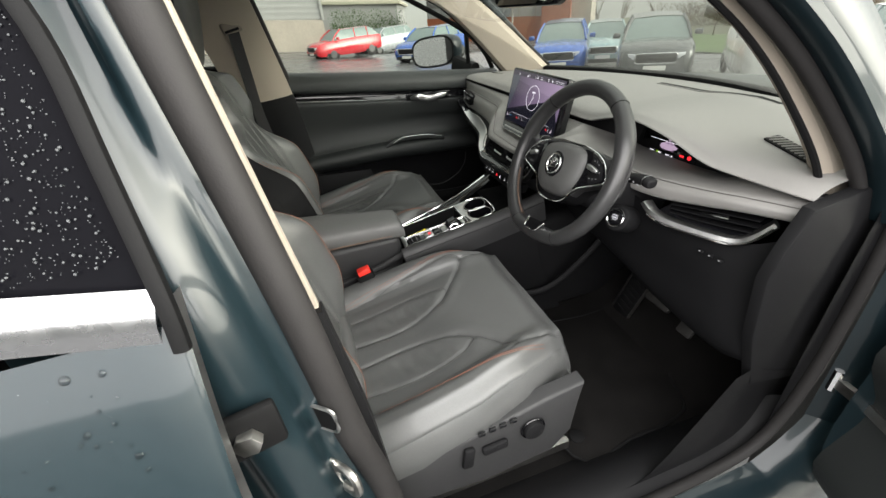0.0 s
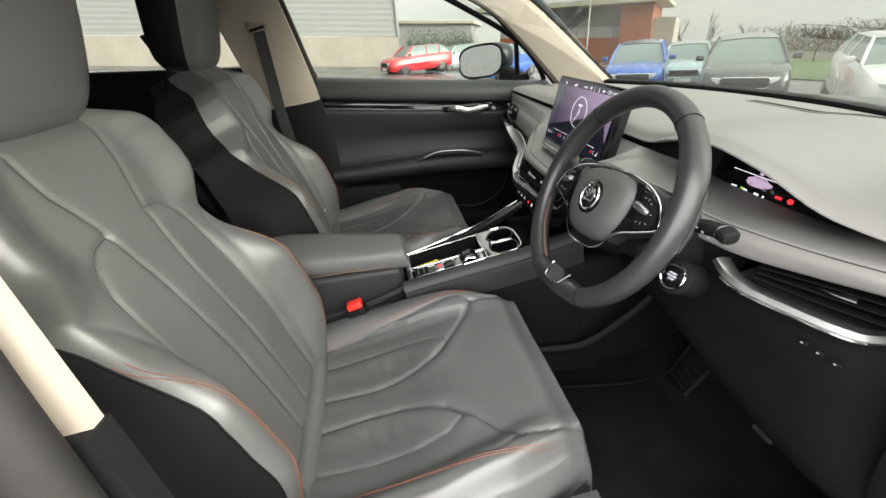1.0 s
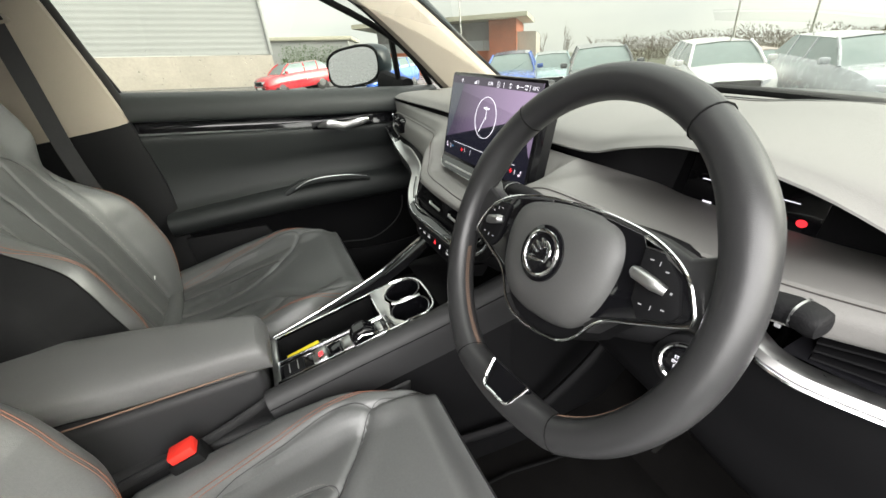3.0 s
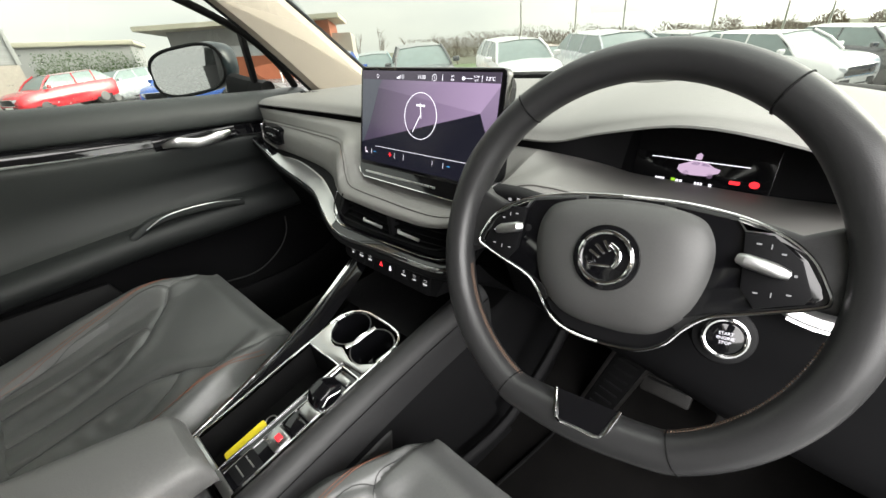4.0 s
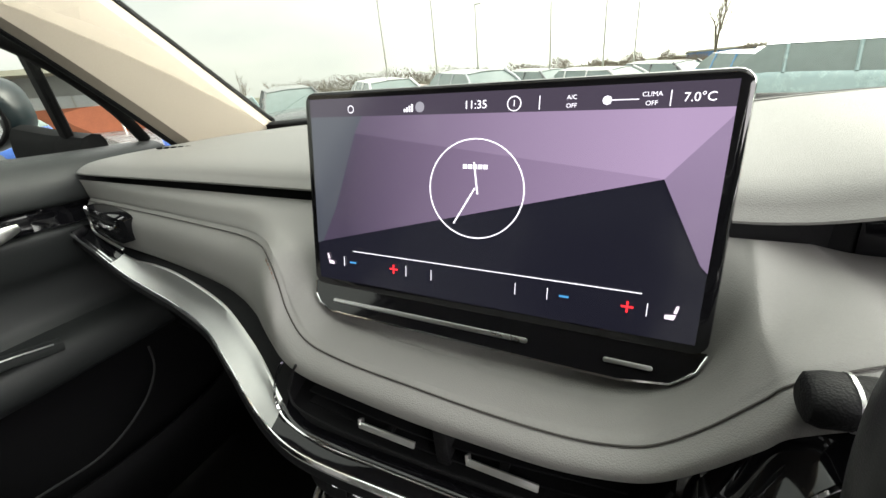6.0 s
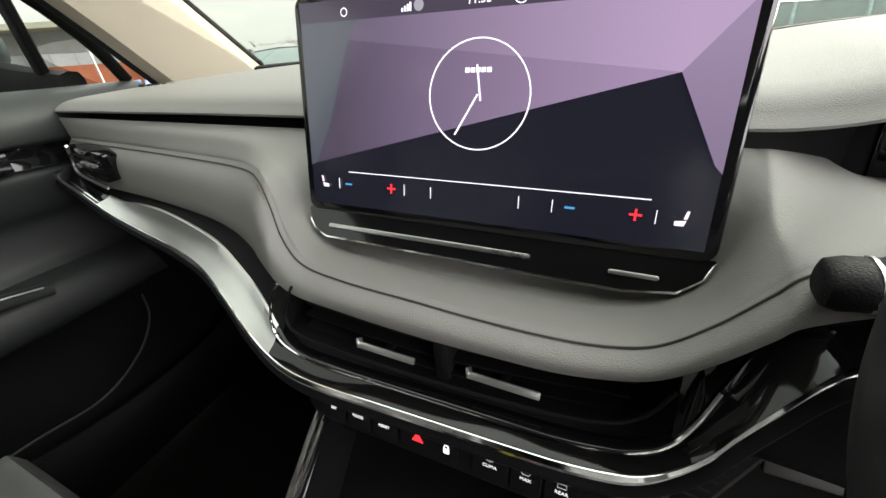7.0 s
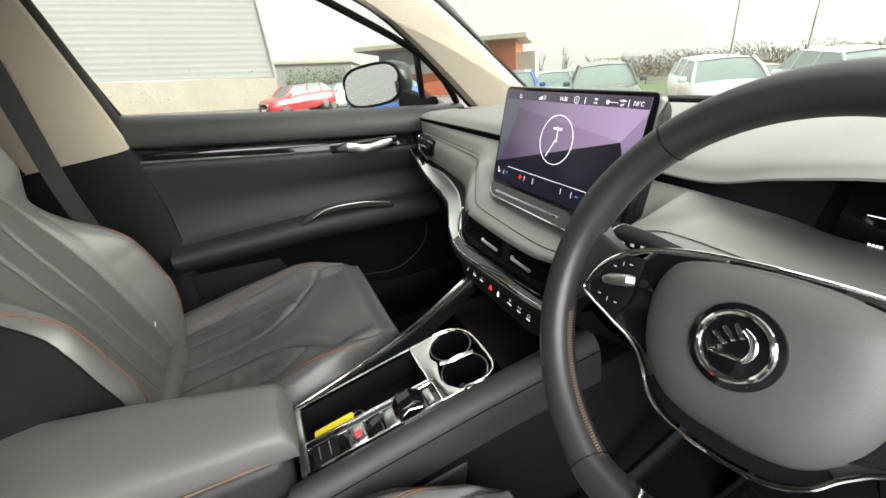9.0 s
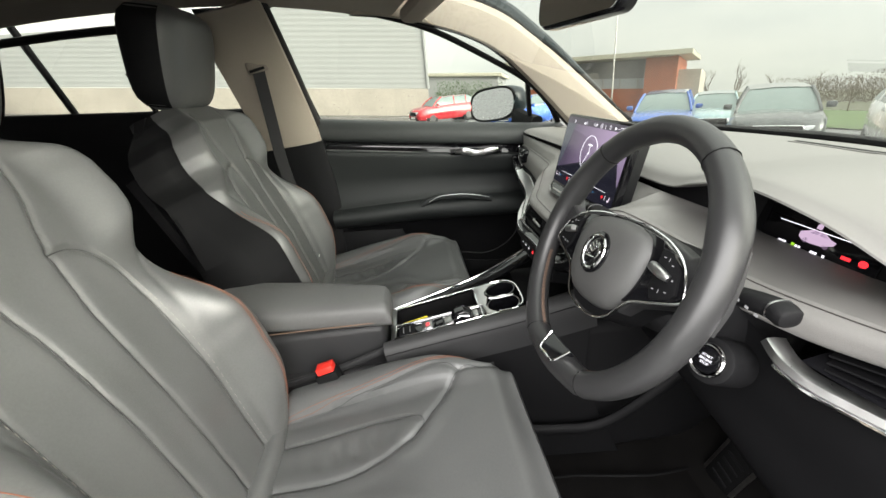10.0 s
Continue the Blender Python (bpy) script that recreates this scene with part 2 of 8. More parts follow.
def rrect(w, h, r, n=5):
    out = []
    for cx, cy, a0 in ((w / 2 - r, h / 2 - r, 0), (-w / 2 + r, h / 2 - r, 90), (-w / 2 + r, -h / 2 + r, 180), (w / 2 - r, -h / 2 + r, 270)):
        for i in range(n + 1):
            a = radians(a0 + 90 * i / n)
            out.append((cx + r * math.cos(a), cy + r * math.sin(a)))
    return out


def frame_of(at, x, y):
    """A matrix whose x and y axes are those given."""
    x = Vector(x).normalized()
    z = x.cross(Vector(y)).normalized()
    y = z.cross(x)
    m = Matrix((x, y, z)).transposed().to_4x4()
    return Matrix.Translation(at) @ m


def words(text, size, m, material, parent, name="lettering", thick=0.0002):
    cu = bpy.data.curves.new(name, "FONT")
    cu.body, cu.size, cu.extrude = text, size, thick
    cu.align_x, cu.align_y = "CENTER", "CENTER"
    cu.resolution_u = 3
    ob = bpy.data.objects.new("tmp_text", cu)
    scene.collection.objects.link(ob)
    me = bpy.data.meshes.new_from_object(ob)
    bpy.data.objects.remove(ob)
    bpy.data.curves.remove(cu)
    bm = bmesh.new()
    bm.from_mesh(me)
    bpy.data.meshes.remove(me)
    bm.transform(m)
    return part(name, bm, material, parent, flat=True)


def seg_dist(px, py, line):
    """Distance from points to a polyline, as numpy arrays."""
    best = np.full(px.shape, 1e9)
    for (ax, ay), (bx, by) in zip(line[:-1], line[1:]):
        dx, dy = bx - ax, by - ay
        t = np.clip(((px - ax) * dx + (py - ay) * dy) / (dx * dx + dy * dy + 1e-12), 0, 1)
        best = np.minimum(best, np.hypot(px - ax - t * dx, py - ay - t * dy))
    return best


def smooth(e0, e1, x):
    t = np.clip((x - e0) / (e1 - e0), 0, 1)
    return t * t * (3 - 2 * t)


# ---- seats ----
def wrinkles(a, s, ca, cs):
    """Sat-in creases of a leather panel about (ca, cs)."""
    w = np.exp(-(((a - ca) / 0.030) ** 4 + ((s - cs) / 0.075) ** 2))
    fold = np.sin((s - cs) * 190 + 1.6 * np.sin(a * 38 + cs * 30) + 14 * (a - ca))
    return w * (0.0017 * fold + 0.0009 * np.sin((s - cs) * 95 + a * 120) - 0.0025)


BACK_H = [0, 0.06, 0.15, 0.22, 0.27, 0.33, 0.386, 0.42, 0.455, 0.470, 0.485, 0.505, 0.53, 0.57, 0.595, 0.615, 0.635, 0.66]
BACK_W = [0.215, 0.235, 0.246, 0.250, 0.247, 0.235, 0.220, 0.213, 0.209, 0.210, 0.218, 0.226, 0.228, 0.215, 0.190, 0.155, 0.12, 0.09]


def back_front(u, h):
    """How far the leather stands before the backrest's base plane."""
    au = np.abs(u)
    f = np.interp(h, [0, 0.05, 0.25, 0.486, 0.60, 0.66], [-0.012, 0.006, 0.028, 0.032, 0.040, 0.012])
    f = f + 0.066 * smooth(0.46, 0.74, au) * smooth(0.43, 0.28, h) * smooth(-0.02, 0.18, h)
    f = f + 0.030 * smooth(0.45, 0.80, au) * smooth(0.430, 0.50, h) * smooth(0.645, 0.58, h)
    return f - 0.085 * smooth(0.74, 1.02, au) ** 1.6


CUSHION_SEAMS = [[(sg * x, y) for x, y in ln] for ln in (
    [(0.168, 0.0), (0.172, 0.05), (0.171, 0.095), (0.115, 0.140), (0.073, 0.180), (0.048, 0.222), (0.034, 0.27), (0.030, 0.33), (0.036, 0.43)],
    [(0.171, 0.095), (0.188, 0.13), (0.186, 0.22), (0.180, 0.32), (0.172, 0.43)],
    [(0.060, 0.192), (0.092, 0.166), (0.112, 0.19), (0.124, 0.25), (0.124, 0.33), (0.118, 0.43)]) for sg in (-1, 1)]
BOLSTER_LINE = [(0.194, 0.055), (0.199, 0.10), (0.197, 0.17), (0.192, 0.25), (0.186, 0.33), (0.178, 0.425)]


def cushion_width(s):
    return np.interp(s, [0, 0.05, 0.12, 0.22, 0.34, 0.5], [0.186, 0.208, 0.236, 0.256, 0.262, 0.262])


def cushion_height(a, s):
    hw = cushion_width(s)
    u = np.abs(a) / hw
    z = 0.775 - 0.20 * s - 0.02 * smooth(0.04, 0.0, s) - 0.012 * np.exp(-((s - 0.3) / 0.12) ** 2) * (u < 0.7)
    z = z + 0.034 * smooth(0.60, 0.82, u) * smooth(0.02, 0.16, s) - 0.03 * smooth(0.86, 1.0, u)
    return z


def laid(line, rows, across, along, lift, n=7):
    """A line of (across, along) laid onto a sheet whose rows run over along."""
    G = np.array([[tuple(p) for p in r] for r in rows])
    pts = []
    for q in cr([(*p, 0.0) for p in line], n):
        i = int(np.clip(np.searchsorted(along, q[1]) - 1, 0, len(along) - 2))
        k = float(np.clip((q[1] - along[i]) / (along[i + 1] - along[i]), 0, 1))
        A = [np.array([np.interp(q[0], across[j], G[j, :, c]) for c in range(3)]) for j in (i, i + 1)]
        pts.append(tuple(A[0] * (1 - k) + A[1] * k + lift))
    return pts


def dashes(line, rows, across, along, parent, lift):
    """A row of pale stitches."""
    pts = laid(line, rows, across, along, lift, 24)
    bm = bmesh.new()
    for p, q in zip(pts[:-1:2], pts[1::2]):
        tube([p, q], 0.0005, 4, bm=bm, up=(0.2, 0.5, 0.8))
    part("stitching", bm, PALE_THREAD, parent, "pale stitching")


def seam_lines(lines, rows, across, along, parent, lift, r=0.0007, material=LEATHER_BACK, name="seam", label=""):
    for line in lines:
        part(name, tube(laid(line, rows, across, along, lift), r, 5, up=(0.2, 0.5, 0.8)), material, parent, label)


def build_seat(cx, name, label, dy=0.0, dz=0.0, head=(0.0, 0.0)):
    seat = thing(name, label, "car seat", (cx, -0.45, 0.42), "front seats")
    # cushion
    S = np.concatenate([np.linspace(0, 0.06, 8)[:-1], np.linspace(0.06, 0.445, 78)])
    U = np.linspace(-1, 1, 161)
    s, u = np.meshgrid(S, U, indexing="ij")
    a = u * cushion_width(s)
    z = cushion_height(a, s)
    for k, line in enumerate(CUSHION_SEAMS):
        d = seg_dist(a, s, line)
        deep, wide = (0.0045, 0.0042) if k < 2 else (0.0028, 0.0036)
        z -= deep * np.exp(-(d / wide) ** 2)
        z += 0.0016 * np.exp(-((d - 0.02) / 0.014) ** 2)
    z += wrinkles(a, s, -0.080, 0.28) + wrinkles(a, s, 0.080, 0.30)
    z += 0.0012 * np.sin(31 * a + 17 * s + cx) * np.sin(23 * s + 3 * cx) - 0.030 * smooth(0.412, 0.445, s) ** 2
    rows = []
    for ds, dz in ((0.05, -0.20), (0.012, -0.17), (-0.004, -0.10), (-0.012, -0.05), (-0.009, -0.022), (-0.004, -0.008)):
        rows.append([(cx + a[0, j], -0.205 - ds, z[0, j] + dz) for j in range(len(U))])
    for i in range(len(S)):
        rows.append([(cx + a[i, j], -0.205 - s[i, j], z[i, j]) for j in range(len(U))])
    full = []
    for i, r in enumerate(rows):
        k = max(0, i - 6)
        low = 0.60 + 0.05 * smooth(0.1, 0.0, S[k])
        L, R = r[0], r[-1]
        sl = [(L[0] - 0.012, L[1], L[2] - 0.02), (L[0] - 0.015, L[1], L[2] - 0.05), (L[0] - 0.006, L[1], min(low, L[2] - 0.06)), (L[0] + 0.03, L[1], min(low, L[2] - 0.06) - 0.02)]
        sr = [(R[0] + 0.012, R[1], R[2] - 0.02), (R[0] + 0.015, R[1], R[2] - 0.05), (R[0] + 0.006, R[1], min(low, R[2] - 0.06)), (R[0] - 0.03, R[1], min(low, R[2] - 0.06) - 0.02)]
        full.append(sl[::-1] + r + sr)
    cush = part("cushion", grid(full), LEATHER, seat)
    seam_lines(CUSHION_SEAMS, rows[6:], a, S, cush, np.array((0, 0, 0.0004)))
    top = [q for q in rows[6:]]
    seam_lines([[(sg * (x + e), y) for x, y in BOLSTER_LINE] for sg in (-1, 1) for e in (-0.0022, 0.0022)], top, a, S, cush, np.array((0, 0, 0.0006)), 0.0006, STITCH, "piping", "orange contrast stitching")
    for sg in (-1, 1):
        dashes([(sg * x, y) for x, y in ((0.097, 0.171), (0.116, 0.19), (0.128, 0.25), (0.128, 0.33), (0.122, 0.42))], top, a, S, cush, np.array((0, 0, 0.0008)))
    # joint roll between cushion and backrest
    roll = [(cx + q, -0.640 - 0.010 * abs(q / 0.185) ** 4, 0.682 + 0.012 * abs(q / 0.185) ** 4) for q in np.linspace(-0.185, 0.185, 21)]
    part("rear_roll", sweep(roll, ring(0.023, 0.026, 18), up=(0, 0, 1), scales=[0.85 + 0.15 * min(1, 5 * min(i, 20 - i) / 20) for i in range(21)]), LEATHER, seat)
    # backrest
    lean = radians(22)
    up_v, out_v = np.array([0, -math.sin(lean), math.cos(lean)]), np.array([0, math.cos(lean), math.sin(lean)])
    o = np.array([cx, -0.628, 0.645])
    Hs = np.linspace(0, 0.66, 160)
    h, u = np.meshgrid(Hs, np.linspace(-1, 1, 161), indexing="ij")
    # the leather ends at column 149 of each row: short of the edge on the bolster, at the edge on the shoulder
    rim_u = 0.85 + 0.085 * smooth(0.40, 0.50, h)
    au = np.abs(u)
    u = np.sign(u) * np.where(au <= 0.8625, au * rim_u / 0.8625, rim_u + (au - 0.8625) / 0.1375 * (1 - rim_u))
    hw = np.interp(h, BACK_H, BACK_W)
    a = u * hw
    f = back_front(u, h)
    half = [
        [(0.078, 0.62), (0.075, 0.58), (0.070, 0.55), (0.057, 0.52), (0.047, 0.486), (0.040, 0.44), (0.034, 0.40), (0.032, 0.30), (0.032, 0.0)],
        [(0.047, 0.486), (0.076, 0.482), (0.098, 0.466), (0.112, 0.435), (0.116, 0.39), (0.120, 0.257), (0.114, 0.10), (0.112, 0.0)],
        [(0.205, 0.468), (0.170, 0.446), (0.148, 0.41), (0.140, 0.37), (0.138, 0.30), (0.138, 0.20), (0.132, 0.05)],
    ]
    seams = [[(sg * x, y) for x, y in ln] for ln in half for sg in (-1, 1)]
    for k, line in enumerate(seams):
        d = seg_dist(a, h, line)
        deep, wide = (0.0034, 0.0040) if k < 4 else (0.0018, 0.0050)
        f -= deep * np.exp(-(d / wide) ** 2)
        f += 0.0007 * np.exp(-((d - 0.016) / 0.012) ** 2)
    f += 0.0010 * np.sin(27 * a + 14 * h + 2 * cx) * np.sin(19 * h - 5 * cx)
    rows, sides = [], []
    for i in range(len(Hs)):
        r = [o + np.array([a[i, j], 0, 0]) + h[i, j] * up_v + f[i, j] * out_v for j in range(a.shape[1])]
        e = hw[i, 0]
        t = 0.13 * (1 - 0.5 * (Hs[i] / 0.66) ** 2)
        base = o + Hs[i] * up_v
        ex = np.array([1.0, 0, 0])
        left = [base - ex * (e - 0.05) - out_v * t, base - ex * (e + 0.004) - out_v * t * 0.85, base - ex * (e + 0.018) - out_v * 0.075, base - ex * (e + 0.010) + out_v * (f[i, 0] - 0.022)]
        right = [base + ex * (e + 0.010) + out_v * (f[i, -1] - 0.022), base + ex * (e + 0.018) - out_v * 0.075, base + ex * (e + 0.004) - out_v * t * 0.85, base + ex * (e - 0.05) - out_v * t]
        rows.append(left + r + right)
        sides.append((left + r[:12], r[-12:] + right))
    back = part("backrest", grid([q[15:-15] for q in rows]), LEATHER, seat)
    front = [q[4:-4] for q in rows]
    seam_lines(seams[:4], front, a, Hs, back, out_v * 0.0004)
    orange = [(0.182, 0.388), (0.186, 0.366), (0.184, 0.333), (0.182, 0.284), (0.180, 0.19), (0.185, 0.10), (0.198, 0.035)]
    seam_lines([[(sg * (x + e), y + e) for x, y in orange] for sg in (-1, 1) for e in (-0.0022, 0.0022)], front, a, Hs, back, out_v * 0.0006, 0.0006, STITCH, "piping", "orange contrast stitching")
    for sg in (-1, 1):
        dashes([(sg * x, y) for x, y in ((0.106, 0.462), (0.117, 0.435), (0.121, 0.39), (0.125, 0.257), (0.119, 0.10), (0.117, 0.02))], front, a, Hs, back, out_v * 0.0006)
        edge = [tuple(np.array(q[11] if sg < 0 else q[-12]) + out_v * 0.0004) for q in front]
        part("edge_piping", tube(edge[2:-2:3], 0.0016, 6, up=(1, 0, 0)), RUBBER, back)
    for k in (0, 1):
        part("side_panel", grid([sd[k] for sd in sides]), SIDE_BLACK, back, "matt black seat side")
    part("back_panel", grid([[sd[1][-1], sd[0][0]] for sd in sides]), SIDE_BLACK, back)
    # close the top
    bm = bmesh.new()
    bm.faces.new([bm.verts.new(p) for p in rows[-1]])
    part("top_closing", bm, LEATHER, back)
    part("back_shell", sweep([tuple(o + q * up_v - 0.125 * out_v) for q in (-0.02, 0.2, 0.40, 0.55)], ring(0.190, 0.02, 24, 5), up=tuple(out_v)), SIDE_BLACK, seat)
    # headrest
    hr_o = np.array([cx, -0.868 + head[0], 1.358 + head[1]])
    hu, ho = np.array([0, 0.17, 0.985]), np.array([0, 0.985, -0.17])
    rows = []
    for q in np.linspace(-1, 1, 19):
        k = (1 - abs(q) ** 5) ** 0.2 if abs(q) < 1 else 0.0
        w = (0.142 + 0.010 * q - 0.012 * q * q) * max(k, 0.66)
        th = 0.056 * max(k, 0.55) * (1 + 0.10 * q)
        c = hr_o + hu * 0.110 * q
        rows.append([tuple(c + np.array([x, 0, 0]) + y * ho) for x, y in ring(w, th, 28, 3.6)])
    bm = grid(rows, cv=True)
    bm.faces.new([v for v in bm.verts][:28][::-1])
    bm.verts.ensure_lookup_table()
    bm.faces.new([bm.verts[len(bm.verts) - 28 + j] for j in range(28)])
    hr = part("headrest", bm, LEATHER, seat)
    rows = []
    for q in np.linspace(-0.93, 0.93, 13):
        k = (1 - abs(q) ** 5) ** 0.2
        w = (0.142 + 0.010 * q - 0.012 * q * q) * max(k, 0.66) + 0.0025
        th = 0.056 * max(k, 0.55) * (1 + 0.10 * q) + 0.0025
        c = hr_o + hu * 0.110 * q
        o28 = ring(w, th, 28, 3.6)
        rows.append([tuple(c + np.array([x, 0, 0]) + y * ho) for x, y in o28[12:] + o28[:3]])
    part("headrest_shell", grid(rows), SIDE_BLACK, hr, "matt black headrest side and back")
    for side in (-0.06, 0.06):
        p0 = o + np.array([side, 0, 0]) - 0.04 * out_v
        part("headrest_post", tube([tuple(p0 + 0.58 * up_v), tuple(p0 + 0.76 * up_v)], 0.006), RUBBER, seat)
    # plinth, valance and rails
    part("seat_base", rbox((0.42, 0.40, 0.10), (cx, -0.46, 0.53), 0.02, 3), PLASTIC, seat)
    side = [(-0.215, 0.72), (-0.225, 0.665), (-0.235, 0.59), (-0.28, 0.54), (-0.43, 0.525), (-0.60, 0.54), (-0.66, 0.58), (-0.665, 0.64), (-0.58, 0.66), (-0.40, 0.685), (-0.30, 0.71)]
    for sgn in (-1, 1):
        m = frame_of((cx + sgn * 0.242, 0, 0), (0, 1, 0), (0, 0, 1))
        val = part("side_valance", prism(side, 0.032 * sgn, m, 0.008, 3), LEATHER_BACK, seat)
        if sgn > 0:
            X = cx + 0.276
            for y, z, w, hh, r in ((-0.462, 0.632, 0.022, 0.052, -8), (-0.408, 0.637, 0.052, 0.020, 4)):
                part("adjuster_switch", rbox((0.012, w, hh), (X + 0.004, y, z), 0.005, 2, (r, 0, 0)), PLASTIC, val, "black plastic seat adjuster switch")
            mm = frame_of((X, -0.328, 0.648), (0, 1, 0), (0, 0, 1))
            part("lumbar_knob", disc(0.021, 0.012, mm, 24, 0.003), PLASTIC, val, "round black lumbar control knob")
            part("knob_ring", tube([(X + 0.003, -0.328 + 0.024 * math.cos(q), 0.648 + 0.024 * math.sin(q)) for q in np.linspace(0, 6.283, 25)[:-1]], 0.002, 6, True, up=(1, 0, 0)), PIANO, val)
            for q in range(4):
                part("memory_button", rbox((0.005, 0.014, 0.010), (X + 0.001, -0.432 + 0.021 * q, 0.684 + 0.002 * q), 0.0015), PIANO, val, "small memory button with silver mark")
    for sgn in (-0.19, 0.205):
        part("seat_rail", sweep([(cx + sgn, -0.20, 0.452), (cx + sgn, -0.72, 0.446)], [(-0.022, -0.014), (0.022, -0.014), (0.022, 0.012), (0.010, 0.014), (0.008, 0.006), (-0.008, 0.006), (-0.010, 0.014), (-0.022, 0.012)]), STEEL, seat)
        part("rail_riser", rbox((0.03, 0.30, 0.06), (cx + sgn, -0.47, 0.485), 0.006), RUBBER, seat)
    if dy or dz:
        seat.location += Vector((0, dy, dz))
    return seat


driver = build_seat(0.356, "driver_seat", "black perforated leather front seat with orange piping and power adjusters", head=(0.02, -0.025))
pax = build_seat(-0.345, "passenger_seat", "black leather front seat with orange piping beside the console", -0.015, -0.030)


tag = thing("seat_tag", "tiny white label sewn to the seat's bolster", "label", (-0.470, -0.676, 0.762))
part("label_patch", rbox((0.010, 0.002, 0.010), (-0.470, -0.672, 0.762), 0.0008, 2, (-20, 0, 20)), mat("white_label", (0.75, 0.75, 0.73), 0.6), tag)


# ---- dashboard ----
dash = thing("dashboard", "grey soft-skinned dashboard with chrome trim and black recesses", "dashboard", (0, 0.2, 0.9))

# upper pad, from the windscreen to the lip over the dark recess
xs = [-0.70, -0.62, -0.50, -0.36, -0.20, 0.0, 0.13, 0.20, 0.27, 0.36, 0.46, 0.54, 0.61, 0.66, 0.70]
lip_y = [0.075, 0.064, 0.060, 0.060, 0.060, 0.060, 0.060, 0.060, 0.052, 0.045, 0.048, 0.060, 0.078, 0.088, 0.10]
lip_z = [1.066, 1.070, 1.072, 1.073, 1.073, 1.072, 1.072, 1.075, 1.096, 1.113, 1.100, 1.070, 1.058, 1.054, 1.050]
top_z = [1.070, 1.078, 1.085, 1.090, 1.092, 1.094, 1.095, 1.096, 1.104, 1.110, 1.104, 1.094, 1.086, 1.078, 1.070]
far = [(x, 0.66 - 0.22 * (x / 0.7) ** 2, 1.050) for x in xs]
crest = [(x, 0.42 - 0.12 * (x / 0.7) ** 2, z - 0.008) for x, z in zip(xs, top_z)]
mid = [(x, 0.23 - 0.03 * (x / 0.7) ** 2, z) for x, z in zip(xs, top_z)]
near = [(x, y + 0.035, 0.45 * zt + 0.55 * z + 0.006) for x, y, z, zt in zip(xs, lip_y, lip_z, top_z)]
lip = [(x, y + 0.004, z + 0.002) for x, y, z in zip(xs, lip_y, lip_z)]
lip2 = [(x, y + 0.002, z - 0.006) for x, y, z in zip(xs, lip_y, lip_z)]
hood = [float(np.interp(x, (0.19, 0.235, 0.36, 0.48, 0.56, 0.62), (0, 0.09, 0.11, 0.11, 0.06, 0))) for x in xs]      # depth of the cavity over the instruments
under = [(x, y + 0.05 + q, z - 0.010 + 0.02 * q) for x, y, z, q in zip(xs, lip_y, lip_z, hood)]
part("upper_pad", loft([far, crest, mid, near, lip, lip2, under], 5, 4), DASH_SOFT, dash)
# dark recess behind the lip
back0 = [(x, y + 0.045 + q, z - 0.006) for x, y, z, q in zip(xs, lip_y, lip_z, hood)]
back1 = [(x, y + 0.03 + q, 1.045 if x < 0.2 or x > 0.60 else 0.99) for x, y, z, q in zip(xs, lip_y, lip_z, hood)]
part("recess_strip", loft([back0, back1], 5, 2), DASH_DARK, dash)

# lower pad with its bulge that carries the screen
C2 = [(-0.665, 0.066, 1.026), (-0.448, 0.043, 1.030), (-0.321, 0.029, 1.0315), (-0.263, 0.0216, 1.032), (-0.218, 0.0063, 1.0345), (-0.184, -0.0145, 1.033), (-0.166, -0.0266, 1.018), (-0.150, -0.0385, 0.999), (-0.117, -0.0555, 0.990), (-0.070, -0.067, 0.992), (-0.010, -0.073, 0.994), (0.037, -0.075, 0.993), (0.077, -0.0755, 0.993)]
C2 += [(0.105, -0.073, 0.9935), (0.128, -0.068, 0.997), (0.150, -0.059, 1.009), (0.170, -0.050, 1.026), (0.1815, -0.045, 1.036), (0.215, -0.032, 1.046), (0.235, -0.025, 1.046), (0.265, -0.014, 1.041), (0.30, -0.002, 1.034), (0.40, 0.024, 1.016), (0.48, 0.040, 1.016), (0.56, 0.056, 1.022), (0.62, 0.072, 1.028), (0.69, 0.10, 1.030)]
C3 = [(-0.665, 0.055, 0.960), (-0.472, 0.0295, 0.969), (-0.322, 0.0044, 0.9735), (-0.258, -0.0107, 0.9725), (-0.208, -0.0318, 0.9735), (-0.175, -0.050, 0.973), (-0.152, -0.062, 0.973), (-0.130, -0.072, 0.974), (-0.103, -0.079, 0.975), (-0.0586, -0.084, 0.977), (-0.004, -0.087, 0.977), (0.041, -0.087, 0.977), (0.080, -0.087, 0.978)]
C3 += [(0.108, -0.085, 0.981), (0.131, -0.0814, 0.986), (0.1525, -0.074, 0.997), (0.1706, -0.068, 1.011), (0.182, -0.0625, 1.018), (0.215, -0.052, 1.025), (0.235, -0.045, 1.021), (0.265, -0.034, 1.010), (0.30, -0.022, 0.997), (0.40, 0.006, 0.984), (0.48, 0.026, 0.982), (0.56, 0.048, 0.992), (0.62, 0.064, 1.002), (0.69, 0.094, 1.006)]
rear_x = (-0.66, 0.15, 0.19, 0.212, 0.232, 0.27, 0.40, 0.48, 0.53, 0.57, 0.62, 0.70)
rear_y = (0.064, 0.060, 0.062, 0.085, 0.150, 0.168, 0.170, 0.168, 0.145, 0.115, 0.115, 0.12)
rear_z = (1.057, 1.057, 1.056, 1.046, 1.018, 1.004, 1.003, 1.006, 1.020, 1.036, 1.040, 1.038)
C0 = [(x, float(np.interp(x, rear_x, rear_y)), float(np.interp(x, rear_x, rear_z))) for x, y, z in C2]
